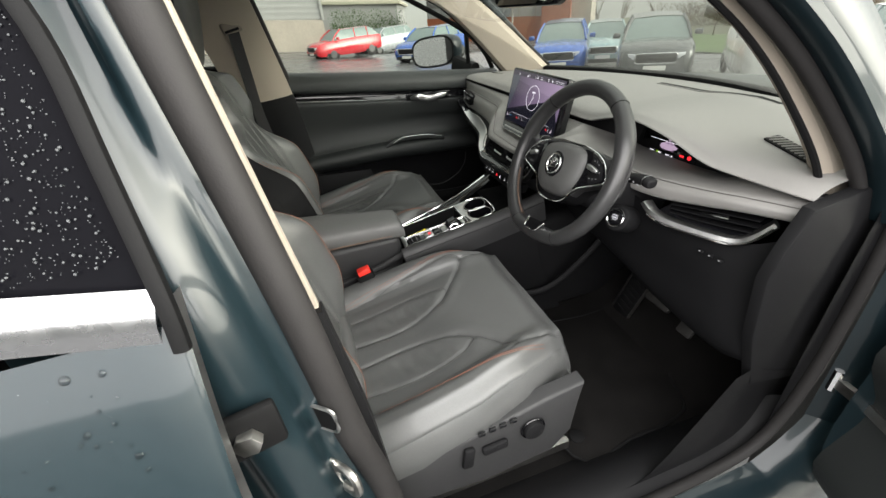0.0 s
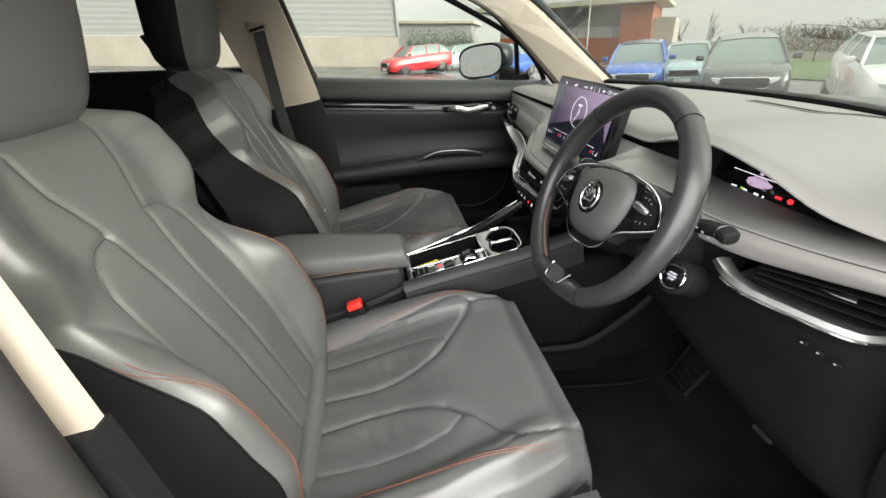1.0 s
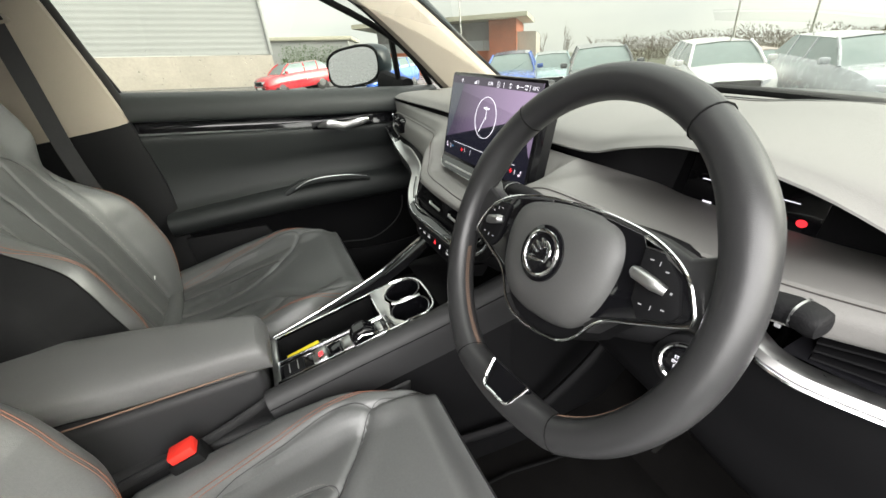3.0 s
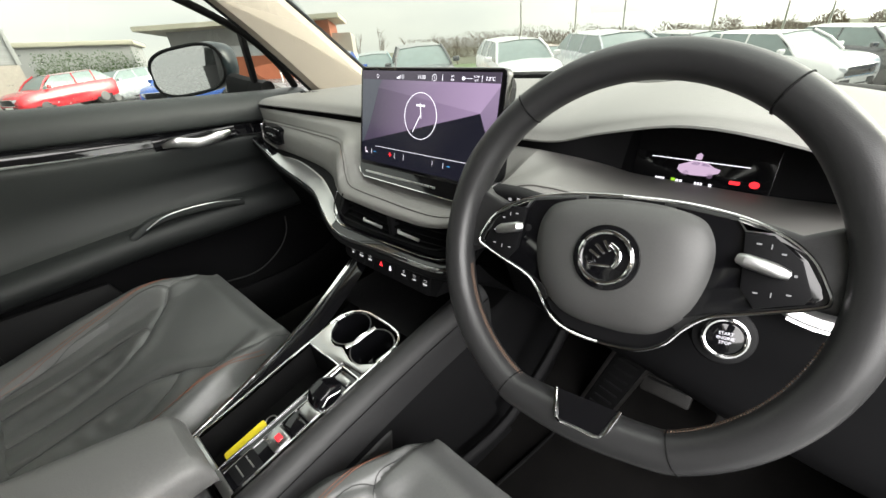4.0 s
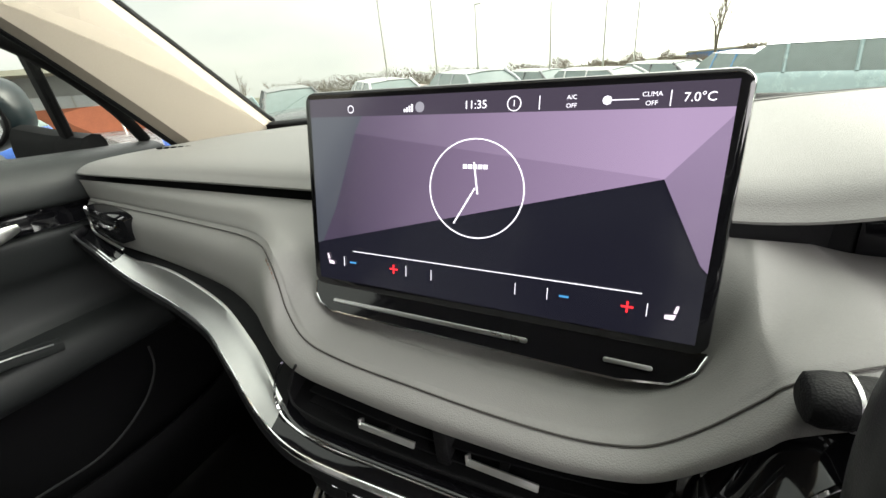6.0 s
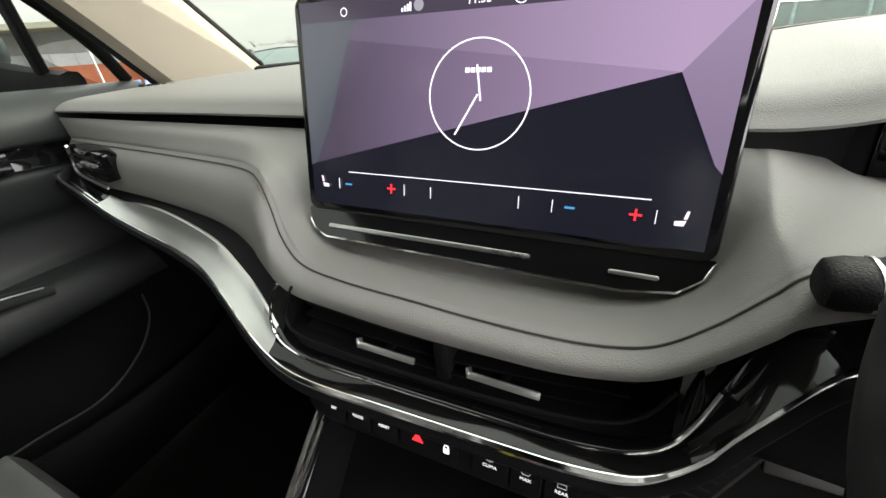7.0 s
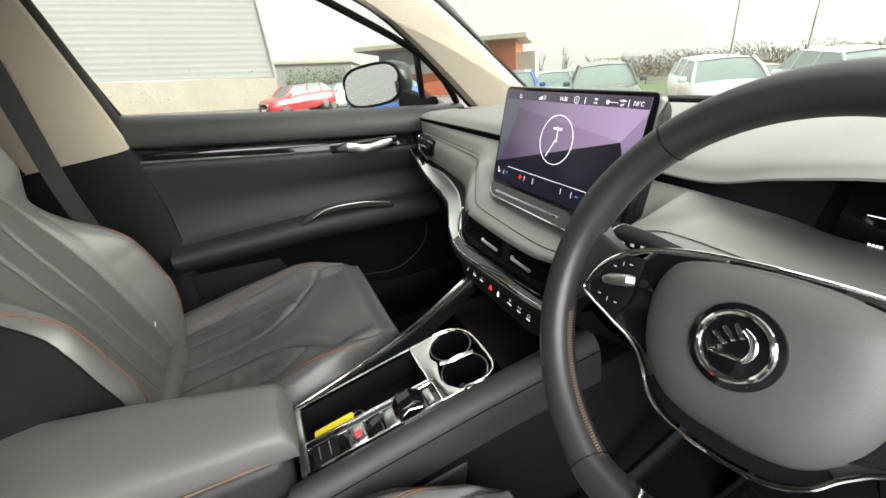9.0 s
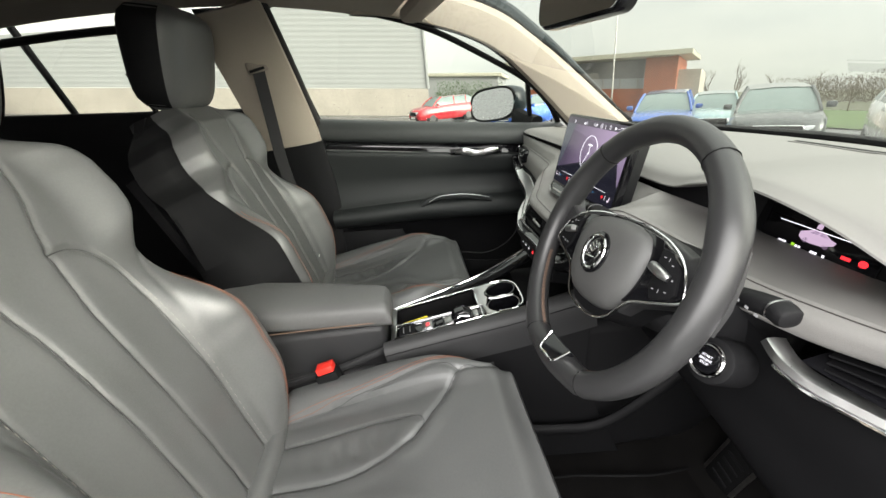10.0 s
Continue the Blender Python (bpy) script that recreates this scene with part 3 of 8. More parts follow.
shelf_x = (-0.66, -0.27, -0.205, -0.175, -0.155, -0.135, -0.11, 0.0, 0.095, 0.145, 0.158, 0.172, 0.215, 0.28, 0.40, 0.70)      # the shelf that the screen stands on
shelf_z = (1.050, 1.052, 1.044, 1.036, 1.018, 0.992, 0.985, 0.982, 0.984, 0.996, 1.020, 1.039, 1.049, 1.028, 1.012, 1.040)
CM = [(x, 0.42 * c[1] + 0.58 * y, float(np.interp(x, shelf_x, shelf_z))) for (x, y, z), c in zip(C2, C0)]


def between(A, B, k, dy=0.0, dz=0.0):
    return [tuple(np.array(a) * (1 - k) + np.array(b) * k + np.array((0, dy, dz))) for a, b in zip(A, B)]


pad = [between(C0, C2, 0, 0.004, -0.010), C0, between(C0, CM, 0.3, 0, 0.001), CM, between(CM, C2, 0.5, 0, 0.001), between(CM, C2, 0.9, 0, 0.001), C2, between(C2, C3, 0.25, -0.010, 0), between(C2, C3, 0.6, -0.009, 0), C3, between(C3, C3, 0, 0.03, -0.002)]
lower_pad = part("lower_pad", loft(pad, 7, 3), DASH_SOFT, dash)
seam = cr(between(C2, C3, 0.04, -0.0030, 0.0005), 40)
# dark tube laid along the seam, its colour standing for the crease's shade
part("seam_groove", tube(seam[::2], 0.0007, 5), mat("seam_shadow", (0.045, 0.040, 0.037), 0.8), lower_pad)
# stitches along the seam, over the bulge and towards the wheel
bm = bmesh.new()
for i in range(190, len(seam) - 300, 8):
    a, b = Vector(seam[i]), Vector(seam[i + 5])
    tube([a + Vector((0, -0.0025, -0.003)), b + Vector((0, -0.0025, -0.003))], 0.0007, 5, bm=bm)
tagged(part("stitches", bm, STITCH_GREY, lower_pad), kind="stuff")

# screen
tilt = radians(14.2)
SX, SU = Vector((1, 0, 0)), Vector((0, math.sin(tilt), math.cos(tilt)))
SM = frame_of((0.0075, 0.0040, 1.089), SX, SU)    # x right, y up the glass, z towards the driver
screen = thing("infotainment_screen", "large landscape touch screen showing a purple clock page on the dash", "screen", (-0.006, 0.02, 0.99))
part("bezel", prism(rrect(0.292, 0.156, 0.009), 0.012, SM @ Matrix.Translation((0, 0, -0.012)), 0.003, 2), PIANO, screen)
part("rear_housing", prism(rrect(0.28, 0.15, 0.02), 0.02, SM @ Matrix.Translation((0, 0, -0.032)), 0.0), PLASTIC, screen)
foot_bm = sweep([tuple(SM @ Vector((0, -0.05, -0.03))), tuple(SM @ Vector((0, -0.14, -0.05)))], ring(0.06, 0.02, 16, 4), up=(0, 1, 0))
part("screen_foot", foot_bm, PIANO, screen)
BARM = frame_of((0.0075, -0.016, 1.010), (1, 0, 0), (0, 0.60, 0.80))
bar_o = [(-0.1455, 0.006), (-0.1435, -0.004), (-0.137, -0.011), (-0.124, -0.0165), (0.100, -0.0185), (0.128, -0.0145), (0.1405, -0.005), (0.1455, 0.006)]
low = part("lower_bar", prism(bar_o[::-1], -0.022, BARM), PIANO, screen, "glossy black touch bar below the screen")
part("bar_trim", tube([tuple(BARM @ Vector((x * 1.004, y - 0.0006, -0.001))) for x, y in bar_o], 0.0012, 6, up=(0, 0, 1)), CHROME, low)
part("slider", prism(rrect(0.166, 0.0036, 0.0016), 0.0016, BARM @ Matrix.Translation((-0.040, -0.0080, 0.0)), 0.0006), SATIN, low)
part("slider", prism(rrect(0.028, 0.0030, 0.0014), 0.0016, BARM @ Matrix.Translation((0.105, -0.0088, 0.0)), 0.0006), SATIN, low)


def on_screen(x, y, d=0.0009):
    return SM @ Matrix.Translation((x, y, d))


def page(name, pts, material, d=0.0008, label=""):
    return part(name, prism(pts, 0.0003, SM @ Matrix.Translation((0, 0, d))), material, screen, label, flat=True)


SW, SH, SY = 0.1385, 0.0715, 0.0005      # half width, half height of the lit area, its middle
page("display", [(-SW, SY - SH), (SW, SY - SH), (SW, SY + SH), (-SW, SY + SH)], SCREEN_BLACK, 0.0003, "dark lit display")


def shade(name, c0, c1, axis, lo, hi, strength):
    """A lit page whose colour runs from c0 to c1 along an axis of the place."""
    m = bpy.data.materials.new(name)
    m.use_nodes = True
    n, l = m.node_tree.nodes, m.node_tree.links
    b = n["Principled BSDF"]
    b.inputs["Base Color"].default_value = (0.01, 0.01, 0.012, 1)
    b.inputs["Roughness"].default_value = 0.15
    tc, sp, mr = n.new("ShaderNodeTexCoord"), n.new("ShaderNodeSeparateXYZ"), n.new("ShaderNodeMapRange")
    mr.inputs["From Min"].default_value, mr.inputs["From Max"].default_value = lo, hi
    mx = n.new("ShaderNodeMixRGB")
    mx.inputs[1].default_value, mx.inputs[2].default_value = (*c0, 1), (*c1, 1)
    l.new(tc.outputs["Object"], sp.inputs[0])
    l.new(sp.outputs[axis], mr.inputs["Value"])
    l.new(mr.outputs["Result"], mx.inputs[0])
    l.new(mx.outputs["Color"], b.inputs["Emission Color"])
    b.inputs["Emission Strength"].default_value = strength
    return m


T, B = SY + SH, SY - SH
P0 = (0.1113, 0.0220)          # where the facets meet
page("facet", [(-0.097, 0.047), P0, (-0.133, -0.039), (-0.118, -0.010)], shade("violet_page", (0.085, 0.065, 0.11), (0.42, 0.30, 0.48), "X", -0.11, 0.11, 0.245), 0.0007)
page("facet", [(-0.082, T), (SW, T), (SW, 0.055), P0, (-0.097, 0.047)], shade("pink_page", (0.12, 0.095, 0.15), (0.55, 0.40, 0.62), "X", -0.11, 0.13, 0.245), 0.0010)
page("facet", [P0, (SW, 0.055), (SW, -0.028), (0.1345, -0.024)], shade("mauve_page", (0.10, 0.08, 0.13), (0.38, 0.28, 0.44), "Z", 1.05, 1.22, 0.245), 0.0012)
page("facet", [(-SW, T), (-0.082, T), (-0.097, 0.047), (-0.118, -0.010), (-0.133, -0.039), (-SW, -0.041)], shade("slate_page", (0.05, 0.06, 0.08), (0.12, 0.13, 0.16), "Z", 1.03, 1.24, 0.245), 0.0010)
page("status_bar", [(-SW, T - 0.013), (SW, T - 0.013), (SW, T), (-SW, T)], glow("status_dark", (0.10, 0.08, 0.12), 0.2), 0.0013)
CK = (0.0008, 0.0105)
part("clock_ring", tube([tuple(on_screen(CK[0] + 0.0335 * math.cos(q), CK[1] + 0.0328 * math.sin(q), 0.0018) @ Vector((0, 0, 0))) for q in np.linspace(0, 2 * math.pi, 49)[:-1]], 0.00042, 5, True, up=(0, -1, 0.2)), WHITE_GLOW, screen)


def bar(x0, y0, x1, y1, w, material, d=0.0016, name="mark", parent=None, m=None):
    v = Vector((x1 - x0, y1 - y0)).normalized()
    q = Vector((-v.y, v.x)) * w / 2
    pts = [(x0 - q.x, y0 - q.y), (x1 - q.x, y1 - q.y), (x1 + q.x, y1 + q.y), (x0 + q.x, y0 + q.y)]
    return part(name, prism(pts, 0.0003, (m if m is not None else SM) @ Matrix.Translation((0, 0, d))), material, parent or screen, flat=True)


bar(CK[0], CK[1] + 0.001, CK[0] - 0.0150, CK[1] - 0.024, 0.0010, WHITE_GLOW, name="clock_hand")
bar(CK[0] + 0.002, CK[1] - 0.003, CK[0] - 0.001, CK[1] + 0.018, 0.0010, WHITE_GLOW, name="clock_hand")
for k in range(5):
    bar(CK[0] - 0.0088 + 0.0036 * k, CK[1] + 0.0150, CK[0] - 0.0060 + 0.0036 * k, CK[1] + 0.0150, 0.0028, WHITE_GLOW, name="maker_bar")
ys = -0.0538
bar(-0.102, ys + 0.0095, 0.108, ys + 0.0095, 0.0005, WHITE_GLOW, name="page_line")
for x in (-0.1115, -0.053, -0.0315, 0.032, 0.0534, 0.1117):
    bar(x, ys - 0.004, x, ys + 0.004, 0.0004, WHITE_GLOW, name="divider")
for x in (-0.1027, 0.064):
    bar(x - 0.003, ys, x + 0.003, ys, 0.0013, BLUE_GLOW, name="minus_sign")
for x in (-0.0640, 0.1010):
    bar(x - 0.0035, ys, x + 0.0035, ys, 0.0012, RED_GLOW, name="plus_sign")
    bar(x, ys - 0.0035, x, ys + 0.0035, 0.0012, RED_GLOW, 0.0017, name="plus_sign")
for sx, x in ((1, -0.1255), (-1, 0.1245)):
    page("seat_symbol", [(x - 0.0034 * sx, ys + 0.0050), (x - 0.0020 * sx, ys + 0.0050), (x - 0.0008 * sx, ys + 0.0004), (x - 0.0026 * sx, ys + 0.0004)], glow("pale_pink_glow", (0.95, 0.80, 0.92), 0.4), 0.0016)
    page("seat_symbol", [(x - 0.0024 * sx, ys - 0.0004), (x + 0.0034 * sx, ys - 0.0012), (x + 0.0034 * sx, ys - 0.0036), (x - 0.0014 * sx, ys - 0.0036)], glow("pale_pink_glow", (0.95, 0.80, 0.92), 0.4), 0.0016)
yt = 0.0640
words("11:35", 0.0072, on_screen(-0.0005, yt, 0.0016), WHITE_GLOW, screen, "time_text")
words("7.0\u00b0C", 0.0064, on_screen(0.1224, yt, 0.0016), WHITE_GLOW, screen, "temperature_text")
for x, a, b in ((0.0589, "A/C", "OFF"), (0.1003, "CLIMA", "OFF")):
    words(a, 0.0034, on_screen(x, yt + 0.0023, 0.0016), WHITE_GLOW, screen, "status_text")
    words(b, 0.0034, on_screen(x, yt - 0.0023, 0.0016), WHITE_GLOW, screen, "status_text")
words("1", 0.005, on_screen(0.0249, yt, 0.0016), WHITE_GLOW, screen, "status_text")
for cx0, r in ((0.0249, 0.0042), (-0.0992, 0.0025)):
    part("status_ring", tube([tuple(on_screen(cx0 + r * math.cos(q), yt + r * math.sin(q), 0.0018) @ Vector((0, 0, 0))) for q in np.linspace(0, 2 * math.pi, 21)[:-1]], 0.0003, 4, True, up=(0, -1, 0.2)), WHITE_GLOW, screen)
for i in range(4):
    bar(-0.053 + 0.002 * i, yt - 0.003, -0.053 + 0.002 * i, yt - 0.001 + 0.001 * i, 0.0012, WHITE_GLOW, name="signal_bar")
page("globe_symbol", [(-0.041 + 0.0035 * math.cos(q), yt + 0.0035 * math.sin(q)) for q in np.linspace(0, 2 * math.pi, 13)[:-1]], glow("dim_white", (0.6, 0.58, 0.66), 0.2), 0.0016)
for x in (0.0404, 0.1092):
    bar(x, yt - 0.004, x, yt + 0.004, 0.0005, WHITE_GLOW, name="divider")
bar(0.079, yt, 0.094, yt, 0.0005, WHITE_GLOW, name="fan_bar")
page("fan_symbol", [(0.078 + 0.0025 * math.cos(q), yt + 0.0025 * math.sin(q)) for q in np.linspace(0, 2 * math.pi, 9)[:-1]], WHITE_GLOW, 0.0016)

# chrome sweep under the pad
TR = [(-0.670, 0.027, 0.976), (-0.60, 0.0178, 0.959), (-0.534, 0.0107, 0.938), (-0.47, 0.0056, 0.925), (-0.40, -0.003, 0.918), (-0.312, -0.0263, 0.921), (-0.227, -0.062, 0.927), (-0.173, -0.0856, 0.922), (-0.139, -0.0966, 0.913), (-0.109, -0.1024, 0.910), (-0.0726, -0.1045, 0.911), (-0.03, -0.1055, 0.915)]
TR += [(0.016, -0.106, 0.918), (0.055, -0.1068, 0.921), (0.089, -0.106, 0.922), (0.1135, -0.103, 0.922), (0.130, -0.100, 0.924), (0.145, -0.094, 0.929), (0.158, -0.089, 0.941), (0.168, -0.0846, 0.958), (0.180, -0.080, 0.9785), (0.1915, -0.075, 0.995), (0.203, -0.070, 1.001), (0.235, -0.060, 1.004)]
UP = [(-0.670, 0.040, 0.990), (-0.60, 0.032, 0.970), (-0.534, 0.026, 0.957), (-0.47, 0.020, 0.961), (-0.40, 0.011, 0.961), (-0.30, -0.010, 0.954), (-0.218, -0.043, 0.949), (-0.168, -0.068, 0.948), (-0.137, -0.085, 0.940), (-0.112, -0.0945, 0.931), (-0.0726, -0.0975, 0.932), (-0.03, -0.0985, 0.934)]
UP += [(0.014, -0.099, 0.936), (0.053, -0.0995, 0.9375), (0.0865, -0.0998, 0.939), (0.1105, -0.0975, 0.940), (0.1264, -0.0957, 0.9435), (0.141, -0.090, 0.949), (0.1502, -0.084, 0.9643), (0.158, -0.078, 0.986), (0.170, -0.066, 1.006), (0.184, -0.060, 1.016), (0.200, -0.055, 1.020), (0.235, -0.044, 1.018)]
trim_path, upper_line = cr(TR, 8), cr(UP, 8)
TRIM_SATIN = mat("satin_trim", (0.74, 0.74, 0.73), 0.42, metal=1.0, var=0.04)
rows = []
for p, q in zip(trim_path, upper_line):
    a, b = np.array(p) + np.array((0, -0.002, 0.011)), np.array(q)
    bow = np.array((0, 0.004, 0))
    rows.append([tuple(b + np.array((0, 0.010, -0.001))), tuple(b + np.array((0, 0.002, 0.0008))), tuple(b), tuple(a * 0.35 + b * 0.65 + bow), tuple(a * 0.7 + b * 0.3 + bow), tuple(a), tuple(a + np.array((0, 0.006, -0.004)))])
cut = next(i for i, p in enumerate(trim_path) if p[0] > -0.140)
cut0 = next(i for i, p in enumerate(trim_path) if p[0] > -0.56)
trim = part("chrome_sweep", grid(rows[cut0:cut + 1]), TRIM_SATIN, dash, "satin chrome trim sweep")
part("gloss_sweep", grid(rows[cut:]), PIANO, trim, "gloss black middle of the sweep")
part("gloss_sweep", grid(rows[:cut0 + 1]), PIANO, trim, "gloss black end of the sweep")
# rounded chrome moulding along the foot, with a dark roll under it
mould = [(-0.004, -0.0045), (0.001, -0.0055), (0.0035, -0.0030), (0.0030, -0.0008), (0.0042, 0.0006), (0.0026, 0.0036), (-0.002, 0.005), (-0.006, 0.003)]
part("chrome_edge", sweep([(x, y, z + 0.0062) for x, y, z in trim_path], mould, scales=[1 - 0.5 * float(smooth(0.115, 0.165, x)) for x, y, z in trim_path]), CHROME, trim, "bright chrome lower edge")
part("black_edge", sweep([(x, y + 0.003, z - 0.004) for x, y, z in trim_path], ring(0.0085, 0.0065, 10)), DASH_DARK, trim)
# gloss black band between pad and sweep
def band_row(p, deep):
    y = float(np.interp(p[0], [r[0] for r in upper_line], [r[1] for r in upper_line]))
    z = float(np.interp(p[0], [r[0] for r in upper_line], [r[2] for r in upper_line]))
    return [(p[0], p[1] + 0.01, p[2] + 0.01), tuple(p), (p[0], p[1] + 0.003 + 0.045 * deep, p[2] - 0.004 - 0.002 * deep), (p[0], 0.5 * p[1] + 0.5 * y + 0.006 + 0.046 * deep, 0.5 * (p[2] + z) - 0.001), (p[0], y + 0.003 + 0.020 * deep, z + 0.001), (p[0], y + 0.008, z - 0.006)]


pad_foot = [p for p in cr([(a[0], a[1] + 0.006, a[2] + 0.002) for a in C3[:19]], 8) if p[0] < 0.185]
left_ = [p for p in pad_foot if p[0] < -0.128]
part("gloss_band", grid([band_row(p, 0) for p in left_]), DASH_DARK, dash)
right_ = [p for p in pad_foot if p[0] > 0.142]
part("gloss_band", grid([band_row(p, 0) for p in right_]), PIANO, dash)
hole = [p for p in pad_foot if -0.134 < p[0] < 0.147]
part("vent_cavity", grid([band_row(hole[0], 0.0)] + [band_row(p, 1) for p in hole] + [band_row(hole[-1], 0.0)]), DASH_DARK, dash)

# centre vents
vent_line = [(-0.120, -0.083, 0.986), (-0.128, -0.084, 0.974), (-0.136, -0.0865, 0.955), (-0.134, -0.0895, 0.941), (-0.122, -0.0935, 0.933), (-0.09, -0.0985, 0.932), (-0.03, -0.1, 0.935), (0.05, -0.101, 0.9385), (0.0865, -0.1012, 0.940), (0.1105, -0.099, 0.941), (0.1264, -0.097, 0.9445), (0.141, -0.091, 0.950), (0.1502, -0.0855, 0.9643), (0.157, -0.080, 0.984)]
vent = part("vent_frame", tube(cr(vent_line, 6), 0.0011, 6), CHROME, dash, "thin silver line round the vents")
part("vent_inner_line", tube(cr([(-0.112, -0.078, 0.982), (-0.121, -0.080, 0.966), (-0.124, -0.083, 0.952), (-0.108, -0.088, 0.944), (-0.04, -0.092, 0.944), (0.05, -0.093, 0.947), (0.105, -0.090, 0.950), (0.128, -0.084, 0.958), (0.140, -0.078, 0.975)], 6), 0.0012, 6), PLASTIC, vent)
for k in range(4):
    z = 0.976 - 0.009 * k
    part("vent_slat", sweep(cr([(-0.108, -0.060 - 0.003 * k, z - 0.003), (0.01, -0.066 - 0.003 * k, z - 0.002), (0.126 - 0.003 * k, -0.060 - 0.003 * k, z + 0.002)], 8), [(-0.010, -0.0012), (0.010, -0.0009), (0.010, 0.0009), (-0.010, 0.0012)]), DASH_DARK, vent)
part("vent_divider", rbox((0.011, 0.030, 0.042), (0.012, -0.072, 0.962), 0.003), PLASTIC, vent)
for x, z in ((-0.031, 0.951), (0.052, 0.953)):
    tab = part("vent_tab", join(rbox((0.0455, 0.0022, 0.0048), (x, -0.0862, z), 0.0008, 2, (-34, 1.5, 0)), rbox((0.0022, 0.0050, 0.0048), (x - 0.0222, -0.0845, z + 0.0018), 0.0008, 2, (-34, -20, 0))), TRIM_SATIN, vent, "chrome vent tab")
    part("tab_stem", rbox((0.006, 0.016, 0.003), (x, -0.077, z - 0.001), 0.001, 2), DASH_DARK, tab)
# passenger end vent
pv = part("end_vent", sweep([(-0.640, 0.056, 1.004), (-0.620, 0.049, 1.005), (-0.565, 0.039, 1.006), (-0.525, 0.033, 1.005), (-0.508, 0.034, 1.004)], [(-0.010, -0.021), (0.010, -0.021), (0.010, 0.021), (-0.010, 0.021)], scales=[0.9, 1, 1, 0.96, 0.7]), PIANO, dash)
part("vent_rim", tube(cr([(-0.618, 0.037, 1.026), (-0.636, 0.043, 1.020), (-0.642, 0.044, 1.000), (-0.636, 0.040, 0.986), (-0.60, 0.033, 0.981), (-0.53, 0.021, 0.978)], 5), 0.0020, 6), SATIN, pv)
for k in (-0.011, 0.0, 0.011):
    part("vent_slat", sweep([(-0.615, 0.039, 1.004 + k), (-0.522, 0.024, 1.004 + k)], [(-0.004, -0.001), (0.004, -0.001), (0.004, 0.001), (-0.004, 0.001)]), DASH_DARK, pv)
part("vent_tab", sweep([(-0.568, 0.025, 1.010), (-0.550, 0.022, 1.010), (-0.530, 0.020, 1.009)], ring(0.0034, 0.0030, 8)), CHROME, pv, "chrome vent tab")

# row of buttons
BX, BU = Vector((1, 0.0, 0.008)), Vector((0, 0.24, 0.97))
btn = thing("button_panel", "narrow black strip of switches with white symbols under the vents", "button panel", (0, -0.08, 0.865))
panel_o = [(-0.1165, 0.012), (-0.1155, -0.008), (-0.110, -0.0155), (-0.095, -0.0195), (0.088, -0.0205), (0.104, -0.016), (0.1175, 0.012)]
part("panel", prism(panel_o, 0.035, frame_of((0.0095, -0.1005, 0.895), BX, BU) @ Matrix.Translation((0, 0, -0.035)), 0.003), DASH_DARK, btn)
BM = frame_of((0.0, -0.101, 0.894), BX, BU)
for x, w, t in ((-0.0785, 0.022, "SET"), (-0.056, 0.022, "MODE"), (-0.033, 0.022, "ASSIST"), (-0.005, 0.030, ""), (0.0172, 0.018, ""), (0.048, 0.026, "CLIMA"), (0.0715, 0.021, "MAX"), (0.0935, 0.022, "REAR")):
    key = part("button", prism(rrect(w - 0.0015, 0.026, 0.002), 0.0014, BM @ Matrix.Translation((x, 0, 0)), 0.0005, 1), DASH_DARK, btn)
    if t:
        words(t, 0.0034, BM @ Matrix.Translation((x, -0.0020, 0.0016)), glow("soft_white", (0.9, 0.9, 0.9), 0.3), key, "button_text")
        if t == "SET":
            pts = [(x - 0.0042, 0.0020), (x + 0.0042, 0.0020), (x + 0.0042, 0.0032), (x + 0.0022, 0.0036), (x + 0.0010, 0.0048), (x - 0.0018, 0.0048), (x - 0.0036, 0.0034)]
        elif t == "MODE":
            pts = [(x - 0.0030, 0.0016), (x + 0.0030, 0.0016), (x + 0.0030, 0.0034), (x + 0.0016, 0.0050), (x - 0.0016, 0.0050), (x - 0.0030, 0.0034)]
        elif t == "MAX":
            pts = [(x - 0.0036, 0.0050), (x + 0.0036, 0.0050), (x + 0.0020, 0.0018), (x - 0.0020, 0.0018)]
        elif t == "CLIMA":
            pts = [(x + r_ * math.sin(q), 0.0036 + r_ * math.cos(q)) for q, r_ in zip(np.linspace(0, 2 * math.pi, 13)[:-1], (0.0024, 0.0010) * 6)]
        else:
            pts = [(x - 0.0026, 0.0018), (x + 0.0026, 0.0018), (x + 0.0026, 0.0050), (x - 0.0026, 0.0050)]
        part("symbol", tube([tuple(BM @ Vector((a_, b_, 0.0016))) for a_, b_ in pts], 0.00034, 4, True, up=(0, -1, 0.25)), glow("dim_symbol", (0.8, 0.8, 0.8), 0.15), key)
    elif x < 0:
        part("hazard_symbol", prism([(x - 0.0046, -0.0040), (x + 0.0046, -0.0040), (x, 0.0044)], 0.0003, BM @ Matrix.Translation((0, 0, 0.0015))), RED_GLOW, key, "red triangle", flat=True)
    else:
        part("lock_symbol", prism(rrect(0.0044, 0.0042, 0.001), 0.0003, BM @ Matrix.Translation((x, -0.0030, 0.0015))), WHITE_GLOW, key, flat=True)
        part("lock_symbol", tube([tuple(BM @ Vector((x + 0.0016 * math.cos(q), -0.0006 + 0.0028 * math.sin(q), 0.0017))) for q in np.linspace(0, math.pi, 9)], 0.0005, 5), WHITE_GLOW, key)

